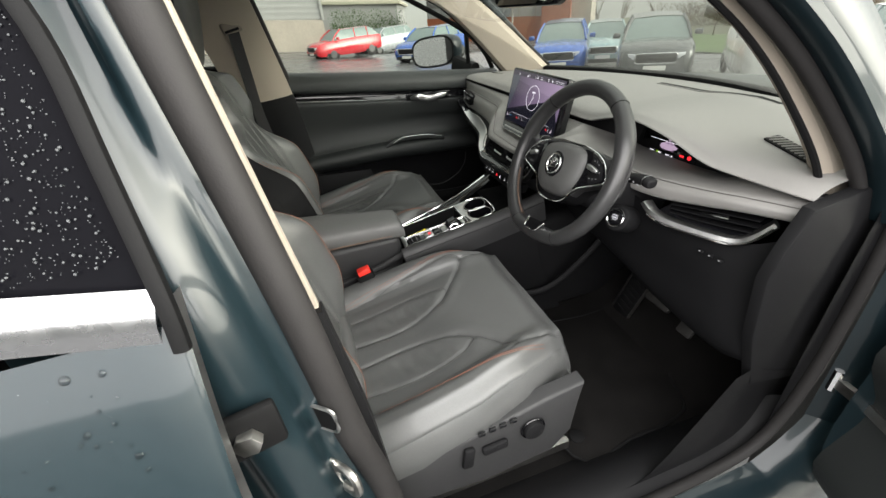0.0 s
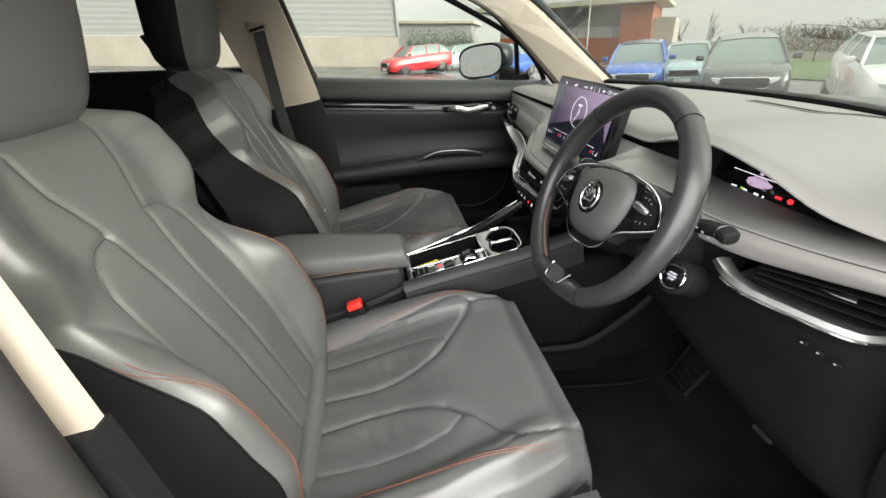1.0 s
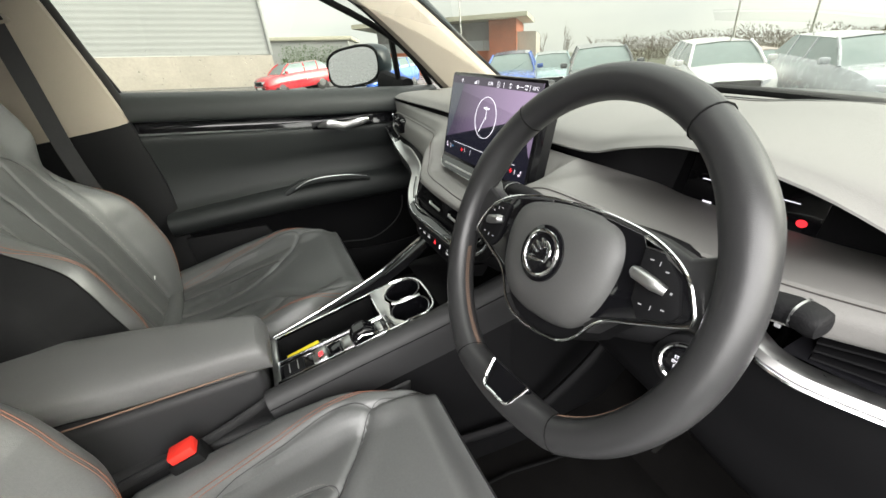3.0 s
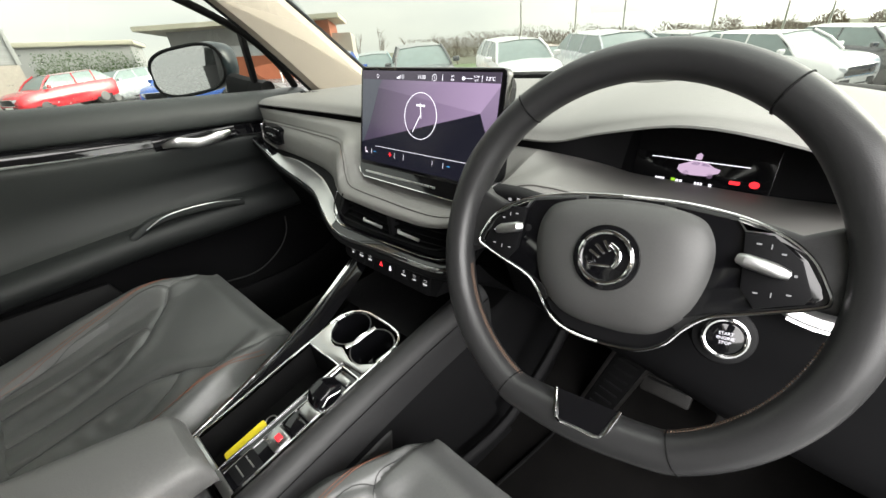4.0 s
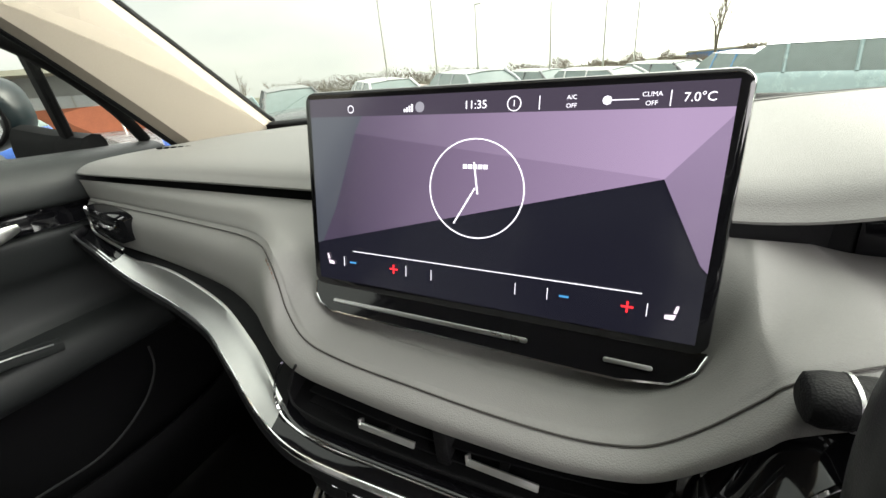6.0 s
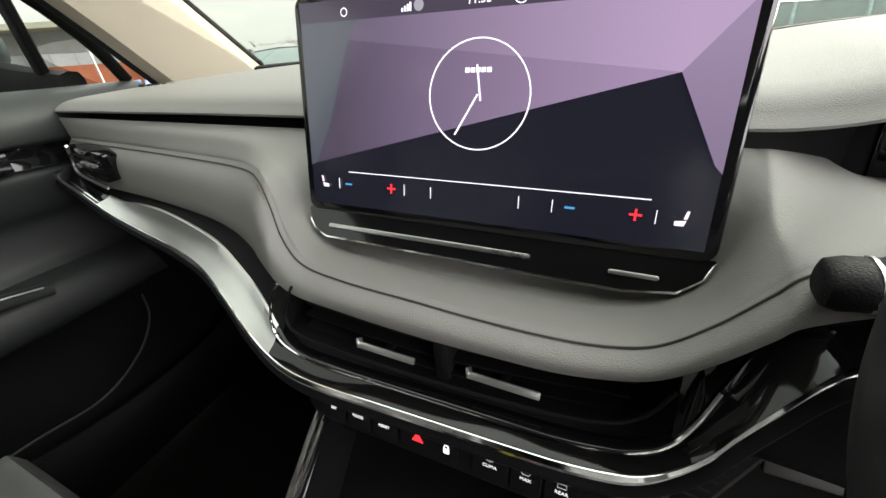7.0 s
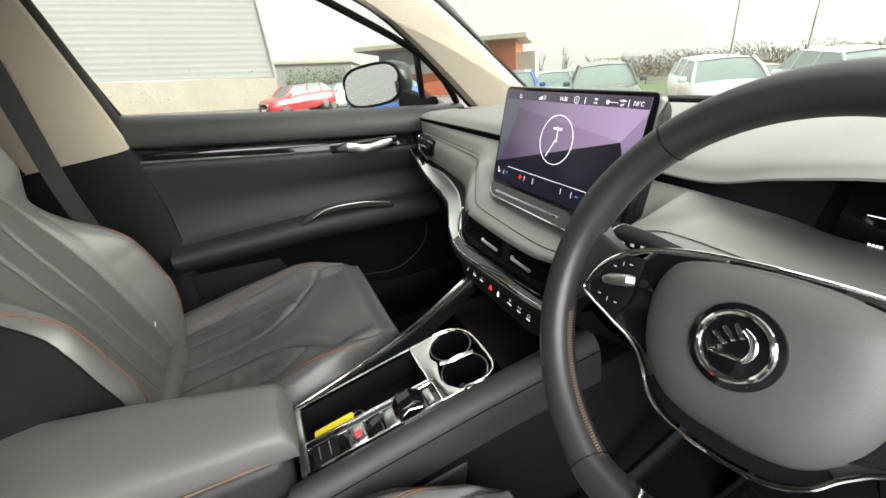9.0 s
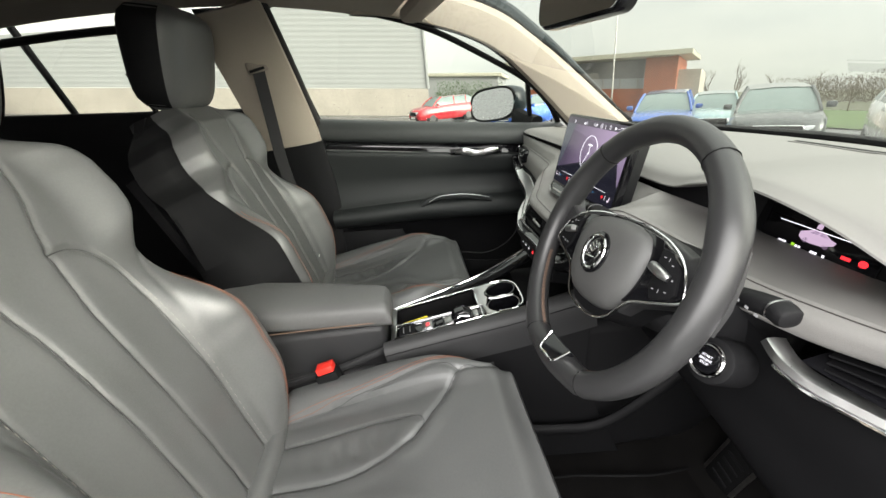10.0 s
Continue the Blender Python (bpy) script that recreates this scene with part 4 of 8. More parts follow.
# lower dash: glovebox face, knee panel, end cap
gx = [p[0] for p in trim_path]
G0 = [(-0.68, 0.055, 0.975), (-0.47, 0.034, 0.940), (-0.33, 0.012, 0.910), (-0.20, -0.050, 0.892), (-0.12, -0.075, 0.880), (0.0, -0.080, 0.875), (0.12, -0.078, 0.882), (0.16, -0.06, 0.93)]
G0 = [(x, float(np.interp(x, gx, [q[1] for q in trim_path])) + 0.010, float(np.interp(x, gx, [q[2] for q in trim_path])) - 0.004) if x < 0.13 else (x, y, z) for x, y, z in G0]
G1 = [(-0.68, 0.075, 0.86), (-0.47, 0.060, 0.85), (-0.33, 0.045, 0.84), (-0.20, 0.01, 0.85), (-0.12, -0.03, 0.862), (0.0, -0.03, 0.862), (0.12, -0.03, 0.865), (0.16, -0.01, 0.87)]
G2 = [(-0.68, 0.14, 0.72), (-0.47, 0.13, 0.70), (-0.33, 0.12, 0.70), (-0.20, 0.11, 0.74), (-0.12, 0.08, 0.80), (0.0, 0.06, 0.82), (0.12, 0.06, 0.82), (0.16, 0.08, 0.80)]
G3 = [(-0.68, 0.36, 0.66), (-0.47, 0.36, 0.64), (-0.33, 0.36, 0.64), (-0.20, 0.36, 0.66), (-0.12, 0.36, 0.70), (0.0, 0.36, 0.72), (0.12, 0.36, 0.72), (0.16, 0.36, 0.70)]
part("glovebox_face", loft([G0, G1, G2, G3], 6, 5), DASH_DARK, dash)
K0 = [(0.16, -0.04, 0.955), (0.22, -0.03, 0.985), (0.30, -0.010, 0.985), (0.40, 0.016, 0.978), (0.47, 0.030, 0.946), (0.58, 0.056, 0.938), (0.64, 0.080, 0.944), (0.70, 0.110, 0.98)]
K1 = [(0.16, 0.00, 0.90), (0.22, 0.0, 0.90), (0.30, 0.01, 0.88), (0.40, 0.03, 0.86), (0.47, 0.04, 0.85), (0.58, 0.05, 0.85), (0.64, 0.06, 0.85), (0.70, 0.09, 0.86)]
K2 = [(0.16, 0.07, 0.80), (0.22, 0.07, 0.78), (0.30, 0.08, 0.76), (0.40, 0.08, 0.74), (0.47, 0.08, 0.72), (0.58, 0.08, 0.70), (0.66, 0.08, 0.70), (0.72, 0.09, 0.72)]
K3 = [(0.16, 0.36, 0.72), (0.22, 0.36, 0.72), (0.30, 0.36, 0.72), (0.40, 0.36, 0.72), (0.47, 0.36, 0.70), (0.58, 0.34, 0.66), (0.66, 0.30, 0.64), (0.72, 0.26, 0.64)]
knee = part("knee_panel", loft([K0, K1, K2, K3], 5, 5), DASH_DARK, dash)
for i in range(3):
    part("knee_button", rbox((0.012, 0.005, 0.007), (0.584 + 0.020 * i, 0.046 + 0.001 * i, 0.909), 0.002, 2, (-22, 0, 4)), DASH_DARK, knee)
    part("button_mark", rbox((0.0034, 0.0016, 0.0022), (0.584 + 0.020 * i, 0.0426 + 0.001 * i, 0.910), 0.0005, 1, (-22, 0, 4)), glow("dim_symbol", (0.8, 0.8, 0.8), 0.15), knee)
cap = [(0.045, 0.98), (0.075, 1.045), (0.20, 1.06), (0.30, 1.05), (0.34, 0.80), (0.26, 0.62), (0.10, 0.66), (0.05, 0.80), (0.03, 0.93)]
part("end_cap", prism(cap, 0.02, frame_of((0.70, 0, 0), (0, 1, 0), (0, 0, 1)), 0.006, 2), PLASTIC, dash, "dark plastic end panel of the dash")
# driver's outer vent
dv = part("outer_vent", loft([[(0.482, 0.026, 0.984), (0.56, 0.052, 0.992), (0.62, 0.070, 1.002), (0.675, 0.094, 1.006)], [(0.49, 0.075, 0.976), (0.56, 0.100, 0.982), (0.62, 0.115, 0.990), (0.672, 0.118, 1.0)], [(0.484, 0.030, 0.955), (0.56, 0.050, 0.950), (0.625, 0.072, 0.952), (0.664, 0.094, 0.985)]], 6, 4), PIANO, dash)
for k in (0.0, 0.012, 0.024):
    part("vent_slat", sweep(cr([(0.500, 0.046, 0.957 + k * 0.7), (0.57, 0.066, 0.960 + k), (0.645, 0.088, 0.968 + k)], 5), [(-0.009, -0.001), (0.009, -0.001), (0.009, 0.001), (-0.009, 0.001)]), DASH_DARK, dv)
part("vent_tab", sweep([(0.548, 0.060, 0.974), (0.578, 0.062, 0.979), (0.606, 0.064, 0.984)], ring(0.0036, 0.003, 8)), CHROME, dv, "chrome vent tab")
hook = cr([(0.456, 0.015, 0.9625), (0.468, 0.0125, 0.958), (0.484, 0.012, 0.952), (0.51, 0.018, 0.946), (0.55, 0.033, 0.944), (0.60, 0.052, 0.944), (0.630, 0.066, 0.948), (0.650, 0.077, 0.964), (0.668, 0.090, 0.992)], 6)
part("chrome_hook", sweep(hook, [(-0.018, -0.002), (0.001, -0.006), (0.0045, -0.001), (0.001, 0.0055), (-0.006, 0.0075), (-0.018, 0.0055)]), SATIN, dash, "satin chrome hook under the vent")
part("hook_edge", tube([(x, y - 0.0045, z - 0.0052) for x, y, z in hook[10:]], 0.0020, 6), CHROME, dash, "bright chrome lower edge")
# demister grille on the top right
GM = frame_of((0.598, 0.172, 1.0865), (1, -0.20, -0.14), (0.16, 1, 0.08))
gr = part("demister_grille", prism(rrect(0.096, 0.030, 0.005), 0.0030, GM, 0.001), RUBBER, dash, "dark slatted demister grille")
for i in range(10):
    x = -0.042 + 0.0093 * i
    part("grille_bar", sweep([tuple(GM @ Vector((x - 0.004, -0.012, 0.0034))), tuple(GM @ Vector((x + 0.004, 0.012, 0.0034)))], [(-0.0014, -0.001), (0.0014, -0.001), (0.0014, 0.001), (-0.0014, 0.001)]), DASH_SOFT, gr)
SL = [(x, 0.418 - 0.12 * (x / 0.7) ** 2, float(np.interp(x, xs, top_z)) - 0.0075) for x in np.linspace(0.03, 0.42, 14)]
slot = part("windscreen_slot", sweep(SL, [(-0.009, -0.003), (0.009, -0.003), (0.009, 0.0012), (-0.009, 0.0012)]), RUBBER, dash, "long dark demister slot")
part("slot_lip", sweep([(x, y - 0.0105, z) for x, y, z in SL], [(-0.002, -0.002), (0.002, -0.002), (0.002, 0.0022), (-0.002, 0.0022)]), DASH_SOFT, slot)
for i in range(6):
    part("speaker_slot", rbox((0.010, 0.006, 0.003), (-0.60 + 0.014 * i, 0.16 + 0.003 * i, 1.0825), 0.001, 1), DASH_DARK, dash)

# instrument display
clu = thing("instrument_cluster", "small black instrument display in a hooded recess with red lamps", "instrument display", (0.37, 0.09, 1.0))
CM_ = frame_of((0.345, 0.173, 1.0266), (1, 0, 0), (0, 0.25, 0.97))
part("surround", prism([(-0.150, -0.030), (0.175, -0.030), (0.20, 0.01), (0.15, 0.062), (0.06, 0.078), (-0.06, 0.078), (-0.13, 0.045)], 0.003, CM_, 0.001), DASH_DARK, clu)
part("display", prism(rrect(0.160, 0.082, 0.006), 0.002, CM_ @ Matrix.Translation((0.002, 0.004, 0.003)), 0.0005), PIANO, clu)
CD = CM_ @ Matrix.Translation((0, 0, 0.0054))


def lamp(pts, material, name="lamp_symbol"):
    return part(name, prism(pts, 0.0004, CD), material, clu, flat=True)


lamp([(-0.022, -0.0075), (-0.016, -0.0115), (-0.004, -0.0125), (0.012, -0.0115), (0.0255, -0.006), (0.027, -0.0015), (0.019, 0.0005), (0.010, 0.0055), (-0.006, 0.006), (-0.014, 0.002), (-0.0215, -0.001)], PINK_GLOW, "car_symbol")
lamp([(-0.009, 0.0008), (-0.004, 0.0045), (0.003, 0.0045), (0.001, 0.0006)], glow("dim_violet", (0.45, 0.32, 0.5), 0.2), "car_window_symbol")
lamp([(0.004, 0.0006), (0.005, 0.0044), (0.0095, 0.0042), (0.016, 0.0006)], glow("dim_violet", (0.45, 0.32, 0.5), 0.2), "car_window_symbol")
for x in (-0.0115, 0.0165):
    lamp([(x + 0.0036 * math.cos(q), -0.0105 + 0.0034 * math.sin(q)) for q in np.linspace(0, 2 * math.pi, 13)[:-1]], glow("dim_wheel", (0.3, 0.2, 0.32), 0.12), "car_wheel_symbol")
lamp([(-0.004, 0.008), (0.003, 0.008), (0.0036, 0.014), (0.0005, 0.0165), (-0.0035, 0.014)], PINK_GLOW, "car_symbol")
bar(-0.0565, 0.0058, 0.0565, 0.0058, 0.0009, WHITE_GLOW, 0.0, "lane_line", clu, CD)
for x, w in ((-0.0405, 0.0125), (-0.0165, 0.009), (0.0065, 0.010), (0.0200, 0.0045)):
    n_ = max(1, int(w / 0.003))
    for q in range(n_):
        bar(x - w / 2 + w * (q + 0.12) / n_, -0.0222, x - w / 2 + w * (q + 0.82) / n_, -0.0222, 0.0036, WHITE_GLOW, 0.0, "readout_bar", clu, CD)
bar(-0.0265, -0.0222, -0.0215, -0.0222, 0.0060, GREEN_GLOW, 0.0, "readout_bar", clu, CD)
bar(0.0390, -0.0145, 0.0505, -0.0145, 0.0042, RED_GLOW, 0.0, "warning_lamp", clu, CD)
lamp([(0.0650 + 0.0054 * math.cos(q), -0.0135 + 0.0042 * math.sin(q)) for q in np.linspace(0, 2 * math.pi, 15)[:-1]], RED_GLOW, "warning_lamp")

# ---- steering wheel ----
rake = radians(27)
WX, WU = Vector((1, 0, 0)), Vector((0, math.sin(rake), math.cos(rake)))
WM = frame_of((0.356, -0.119, 1.037), WX, WU) @ pose(0, 0, 0, 0, 0, 6.8)     # z towards the driver; turned a little out of straight
wheel = thing("steering_wheel", "black leather two-spoke steering wheel with chrome accents", "steering wheel", (0.356, -0.119, 1.037))
R0 = 0.159
WHEEL_LEATHER = mat("wheel_leather", (0.024, 0.024, 0.0248), 0.36, bump=0.10, scale=1300, cells=True)
WHEEL_SKIN = mat("wheel_hub_skin", (0.066, 0.066, 0.065), 0.5, bump=0.10, scale=1500, cells=True)


def w3(x, y, z=0.0):
    return tuple(WM @ Vector((x, y, z)))


def rim_pt(q, r=R0):
    y = r * math.sin(q)
    return (r * math.cos(q) - 0.003, (-0.144 + 0.35 * (y + 0.144) if y < -0.144 else y) + 0.003)


qs = [2 * math.pi * i / 120 for i in range(120)]
nrm = tuple(WM.to_3x3() @ Vector((0, 0, 1)))
# thumb rests swell where the spokes meet the rim; the foot is broad and flattened
fat = [1.0 + 0.10 * math.exp(-((math.sin(q) - 0.42) / 0.16) ** 2) * (abs(math.cos(q)) > 0.5) + 0.16 * math.exp(-((q - 4.712) / 0.32) ** 2) for q in qs]
rim = part("rim", sweep([w3(*rim_pt(q)) for q in qs], ring(0.0152, 0.0165, 20, 2.2), up=nrm, closed=True, scales=fat), WHEEL_LEATHER, wheel)
for q0 in (radians(52), radians(128), radians(-63), radians(243)):
    part("rim_seam", tube([w3(*(np.array(rim_pt(q0, R0)) + 0.0158 * math.cos(k) * np.array((math.cos(q0), math.sin(q0)))), 0.0170 * math.sin(k)) for k in np.linspace(0, 2 * math.pi, 17)[:-1]], 0.0008, 5, True), RUBBER, rim)
bm = bmesh.new()
for side in (1, -1):
    for k in range(70):
        q = radians(-14 - 66 * k / 70) if side > 0 else radians(194 + 66 * k / 70)
        a, b = rim_pt(q, R0 - 0.0152), rim_pt(q + radians(0.5), R0 - 0.0152)
        tube([w3(a[0], a[1], -0.0025), w3(b[0], b[1], 0.0025)], 0.0007, 4, bm=bm)
tagged(part("rim_stitching", bm, STITCH_GREY, rim), kind="stuff")
# airbag cover: a broad shield, its lower face folded back along a crease
hub_o = cr([(-0.052, 0.044), (0.0, 0.0495), (0.052, 0.044), (0.069, 0.030), (0.073, 0.004), (0.064, -0.030), (0.044, -0.053), (0.022, -0.0605), (0.0, -0.0615), (-0.022, -0.0605), (-0.044, -0.053), (-0.064, -0.030), (-0.073, 0.004), (-0.069, 0.030)], 5, True)
rows = []
for k, zz in ((1.0, -0.034), (1.0, -0.010), (0.992, -0.003), (0.97, 0.003), (0.92, 0.0085), (0.84, 0.0125), (0.74, 0.0155), (0.62, 0.0175), (0.45, 0.0185), (0.2, 0.019), (0.03, 0.019)):
    rows.append([w3(x * k, y * k, zz - 0.05 * max(0.0, abs(x) * k - 0.040) - 0.10 * max(0.0, -y * k - 0.030)) for x, y in hub_o])
hub = part("airbag_cover", grid(rows, cv=True), WHEEL_SKIN, wheel)
outline = [(0.0, 0.0515), (0.030, 0.0508), (0.056, 0.0485), (0.086, 0.0425), (0.108, 0.033), (0.123, 0.021), (0.1325, 0.005), (0.1355, -0.004), (0.130, -0.0095), (0.100, -0.021), (0.074, -0.031), (0.060, -0.044), (0.049, -0.059), (0.033, -0.069), (0.012, -0.0725), (0.0, -0.0727)]
outline_all = [(x, y) for x, y in outline] + [(-x, y) for x, y in outline[-2:0:-1]]
BG = WM @ Matrix.Translation((0.0, 0.0, 0.0185))
part("back_cover", prism([(x * 0.985, y * 0.985) for x, y in outline_all][::-1], -0.045, WM @ Matrix.Translation((0, 0, -0.004))), DASH_DARK, wheel, "black back of the hub")
badge = part("badge", disc(0.0265, 0.0022, BG, 48, 0.0008), PIANO, wheel, "round black and chrome maker's badge")
part("badge_ring", tube([tuple(BG @ Vector((0.0205 * math.cos(q), 0.0205 * math.sin(q), 0.0028))) for q in np.linspace(0, 2 * math.pi, 41)[:-1]], 0.0019, 8, True, up=nrm), CHROME, badge)
for x, y, w, hh, r in ((-0.0085, 0.0020, 0.0026, 0.0100, 62), (-0.0045, 0.0062, 0.0026, 0.0105, 50), (0.0005, 0.0095, 0.0026, 0.0100, 36), (-0.0040, -0.0068, 0.0185, 0.0022, 4), (-0.0105, -0.0050, 0.0050, 0.0018, 24)):
    part("badge_bar", prism(rrect(w, hh, 0.0010), 0.0016, BG @ Matrix.Translation((x, y, 0.0022)) @ pose(0, 0, 0, 0, 0, r), 0.0004), CHROME, badge)
part("badge_bow", sweep([tuple(BG @ Vector((-0.0030 + 0.0135 * math.cos(q), 0.0010 + 0.0115 * math.sin(q), 0.0026))) for q in np.linspace(-0.75, 1.15, 14)], ring(0.0022, 0.0010, 8), up=nrm, scales=[0.6 + 0.4 * math.sin(math.pi * i / 13) for i in range(14)]), CHROME, badge)
# spokes with switch pods
for side in (-1, 1):
    f = (lambda pts: pts) if side > 0 else (lambda pts: [(-x, y) for x, y in pts][::-1])
    sp = part("spoke", prism(f([(0.030, 0.052), (0.086, 0.0445), (0.116, 0.036), (0.140, 0.046), (0.152, 0.058), (0.160, 0.030), (0.163, 0.004), (0.160, -0.022), (0.142, -0.013), (0.130, -0.012), (0.098, -0.023), (0.070, -0.034), (0.056, -0.050), (0.030, -0.030)]), 0.020, WM @ Matrix.Translation((0, 0, -0.022)), 0.004, 3), WHEEL_LEATHER, wheel)
    part("spoke_face", prism(f([(0.040, 0.047), (0.086, 0.0405), (0.107, 0.0315), (0.121, 0.0195), (0.130, 0.004), (0.132, -0.003), (0.128, -0.008), (0.098, -0.0195), (0.071, -0.030), (0.050, -0.040)]), 0.0045, WM @ Matrix.Translation((0, 0, -0.003)), 0.0012), PIANO, sp, "glossy black spoke face")
    pod = part("switch_pod", prism(f([(0.0855, 0.033), (0.1015, 0.0335), (0.1185, 0.0185), (0.1265, -0.003), (0.1235, -0.0085), (0.0985, -0.0178), (0.0888, -0.006)]), 0.004, WM @ Matrix.Translation((0, 0, 0.001)), 0.001), DASH_DARK, sp, "black switch pod with white symbols")
    part("pod_wing", prism(f([(0.0800, 0.0415), (0.0870, 0.0395), (0.1055, 0.0310), (0.1015, 0.0335), (0.0855, 0.0335)]), 0.004, WM @ Matrix.Translation((0, 0, 0.0005)), 0.001), SATIN, sp, "satin silver wedge above the switches")
    part("chrome_line", tube([w3(side * x, y, 0.002) for x, y in cr(outline, 5)], 0.0014, 7, up=nrm), CHROME, sp, "thin chrome outline")
    part("scroll_roller", sweep([w3(side * 0.0855, 0.0150, 0.007), w3(side * 0.089, 0.0142, 0.0095), w3(side * 0.105, 0.0105, 0.0095), w3(side * 0.1125, 0.0085, 0.006)], ring(0.0050, 0.0050, 14, 2.6), up=nrm, scales=[0.75, 1, 1, 0.7]), SATIN, sp, "knurled chrome roller")
    for x, y, w, hh in ((0.0945, 0.0265, 0.0045, 0.0016), (0.1015, 0.0255, 0.0010, 0.0050), (0.1085, 0.0215, 0.0040, 0.0018), (0.0975, -0.0068, 0.0040, 0.0016), (0.1060, -0.0065, 0.0010, 0.0052), (0.1150, -0.0045, 0.0040, 0.0016), (0.1165, 0.0085, 0.0026, 0.0026)):
        part("switch_mark", prism(rrect(w * 0.7, max(hh * 0.7, 0.0009), 0.0003), 0.0004, WM @ Matrix.Translation((side * x, y, 0.0051))), glow("dim_symbol", (0.8, 0.8, 0.8), 0.15), sp, flat=True)
ins = [(-0.026, 0.0120), (0.026, 0.0120), (0.0165, -0.0115), (-0.0165, -0.0115)]
IM = WM @ Matrix.Translation((0.002, -0.1320, 0.0150)) @ pose(0, 0, 0, -28, 0, 0)
part("lower_insert", prism(ins[::-1], -0.010, IM, 0.0), PIANO, wheel, "gloss black insert at the rim's foot")
part("insert_frame", tube(cr([tuple(IM @ Vector((x, y, 0.0006))) for x, y in ((-0.0275, 0.0125), (-0.0245, 0.002), (-0.018, -0.0120), (0.0, -0.0128), (0.018, -0.0120), (0.0245, 0.002), (0.0275, 0.0125))], 4), 0.0015, 6, up=nrm), CHROME, wheel, "chrome edge of the insert")
# column, stalks, start button
col = thing("steering_column", "dark plastic steering column shroud with two stalks", "steering column", (0.335, -0.08, 0.96))
ax = np.array(WM.to_3x3() @ Vector((0, 0, -1)))
c0 = np.array((0.356, -0.119, 1.037))
part("shroud", sweep([tuple(c0 + ax * k + np.array((0, 0, -0.008))) for k in (0.045, 0.07, 0.12, 0.18, 0.24)], ring(0.066, 0.058, 24, 3.0), up=(0, 0, 1), scales=[0.72, 0.95, 1.0, 1.05, 1.1]), PLASTIC, col)
for side, label in ((-1, "black wiper stalk with white symbols"), (1, "black selector stalk with a ribbed silver end")):
    b = c0 + ax * 0.062
    if side > 0:
        p = [(0.415, -0.045, 1.020), (0.455, -0.046, 1.032), (0.495, -0.044, 1.041), (0.513, -0.043, 1.044)]
    else:
        p = [(0.305, -0.050, 1.034), (0.262, -0.056, 1.039), (0.218, -0.060, 1.043), (0.196, -0.062, 1.043)]
    st = part("stalk", sweep(cr(p, 4), ring(0.0122, 0.0088, 16, 2.6), up=(0, 0, 1), scales=[0.8, 0.72, 0.75, 0.8, 0.85, 0.9, 0.95, 1, 1, 1, 1.0, 1.0, 0.95]), PLASTIC, col, label)
    e = np.array(p[-1])
    part("stalk_end", sweep([tuple(e), tuple(e + np.array((side * 0.008, -0.001, 0))), tuple(e + np.array((side * 0.014, -0.002, -0.001))), tuple(e + np.array((side * 0.0165, -0.002, -0.001))), tuple(e + np.array((side * 0.0178, -0.002, -0.001)))], ring(0.0122, 0.0088, 24, 2.6), up=(0, 0, 1), scales=[1.03, 1.03, 0.99, 0.88, 0.66]), PLASTIC, st)
    part("stalk_ring", sweep([tuple(e + np.array((side * 0.001, 0, 0))), tuple(e + np.array((side * 0.0026, 0, 0)))], ring(0.0130, 0.0096, 18, 2.6), up=(0, 0, 1)), SATIN, st, "thin silver ring")
    for k in range(4):
        q = np.array(p[2]) + np.array((side * (-0.016 + 0.011 * k), -0.0165, 0.004 - 0.002 * k))
        part("stalk_mark", rbox((0.004, 0.0010, 0.003), tuple(q), 0.0004, 1), glow("dim_symbol", (0.8, 0.8, 0.8), 0.15), st)
SB = frame_of((0.440, -0.033, 0.933), (0.96, 0.28, 0), (0, 0.45, 0.89))
part("start_boss", disc(0.028, 0.05, SB @ Matrix.Translation((0, 0, -0.05)), 28, 0.004), PLASTIC, col)
sb = part("start_button", disc(0.0155, 0.006, SB, 32, 0.002), PIANO, col, "round black start button in a chrome ring")
part("start_ring", tube([tuple(SB @ Vector((0.018 * math.cos(q), 0.018 * math.sin(q), 0.004))) for q in np.linspace(0, 2 * math.pi, 33)[:-1]], 0.0024, 8, True, up=tuple(SB.to_3x3() @ Vector((0, 0, 1)))), CHROME, sb)
for k, t in ((0.0045, "START"), (0.0, "ENGINE"), (-0.0045, "STOP")):
    words(t, 0.0042, SB @ Matrix.Translation((0, k, 0.0064)), WHITE_GLOW, sb, "button_text")

# ---- centre console ----
con = thing("centre_console", "dark centre console with an open tray, cup holders and silver frame", "console", (0, -0.3, 0.42))
CO = frame_of((0.0, -0.419, 0.769), (1, 0, 0), (0, 1, 0.17))    # x across, y forward up the console, z out


def c3(x, y, z=0.0):
    return tuple(CO @ Vector((x, y, z)))


# walls of the tray: frame strips in satin silver
def strip(x0, y0, x1, y1, w, material=SATIN, name="frame_strip", z=0.0, t=0.006, parent=con, label=""):
    v = Vector((x1 - x0, y1 - y0)).normalized()
    n = Vector((-v.y, v.x)) * w / 2
    return part(name, prism([(x0 - n.x, y0 - n.y), (x1 - n.x, y1 - n.y), (x1 + n.x, y1 + n.y), (x0 + n.x, y0 + n.y)], t, CO @ Matrix.Translation((0, 0, z - t)), 0.0012), material, parent, label)


strip(-0.048, -0.001, 0.072, -0.001, 0.011, SATIN)
strip(-0.047, 0.0, -0.050, 0.245, 0.004, CHROME)
strip(0.0715, 0.0, 0.078, 0.245, 0.004, CHROME)
strip(0.024, 0.0, 0.030, 0.190, 0.003, CHROME, "tray_divider")
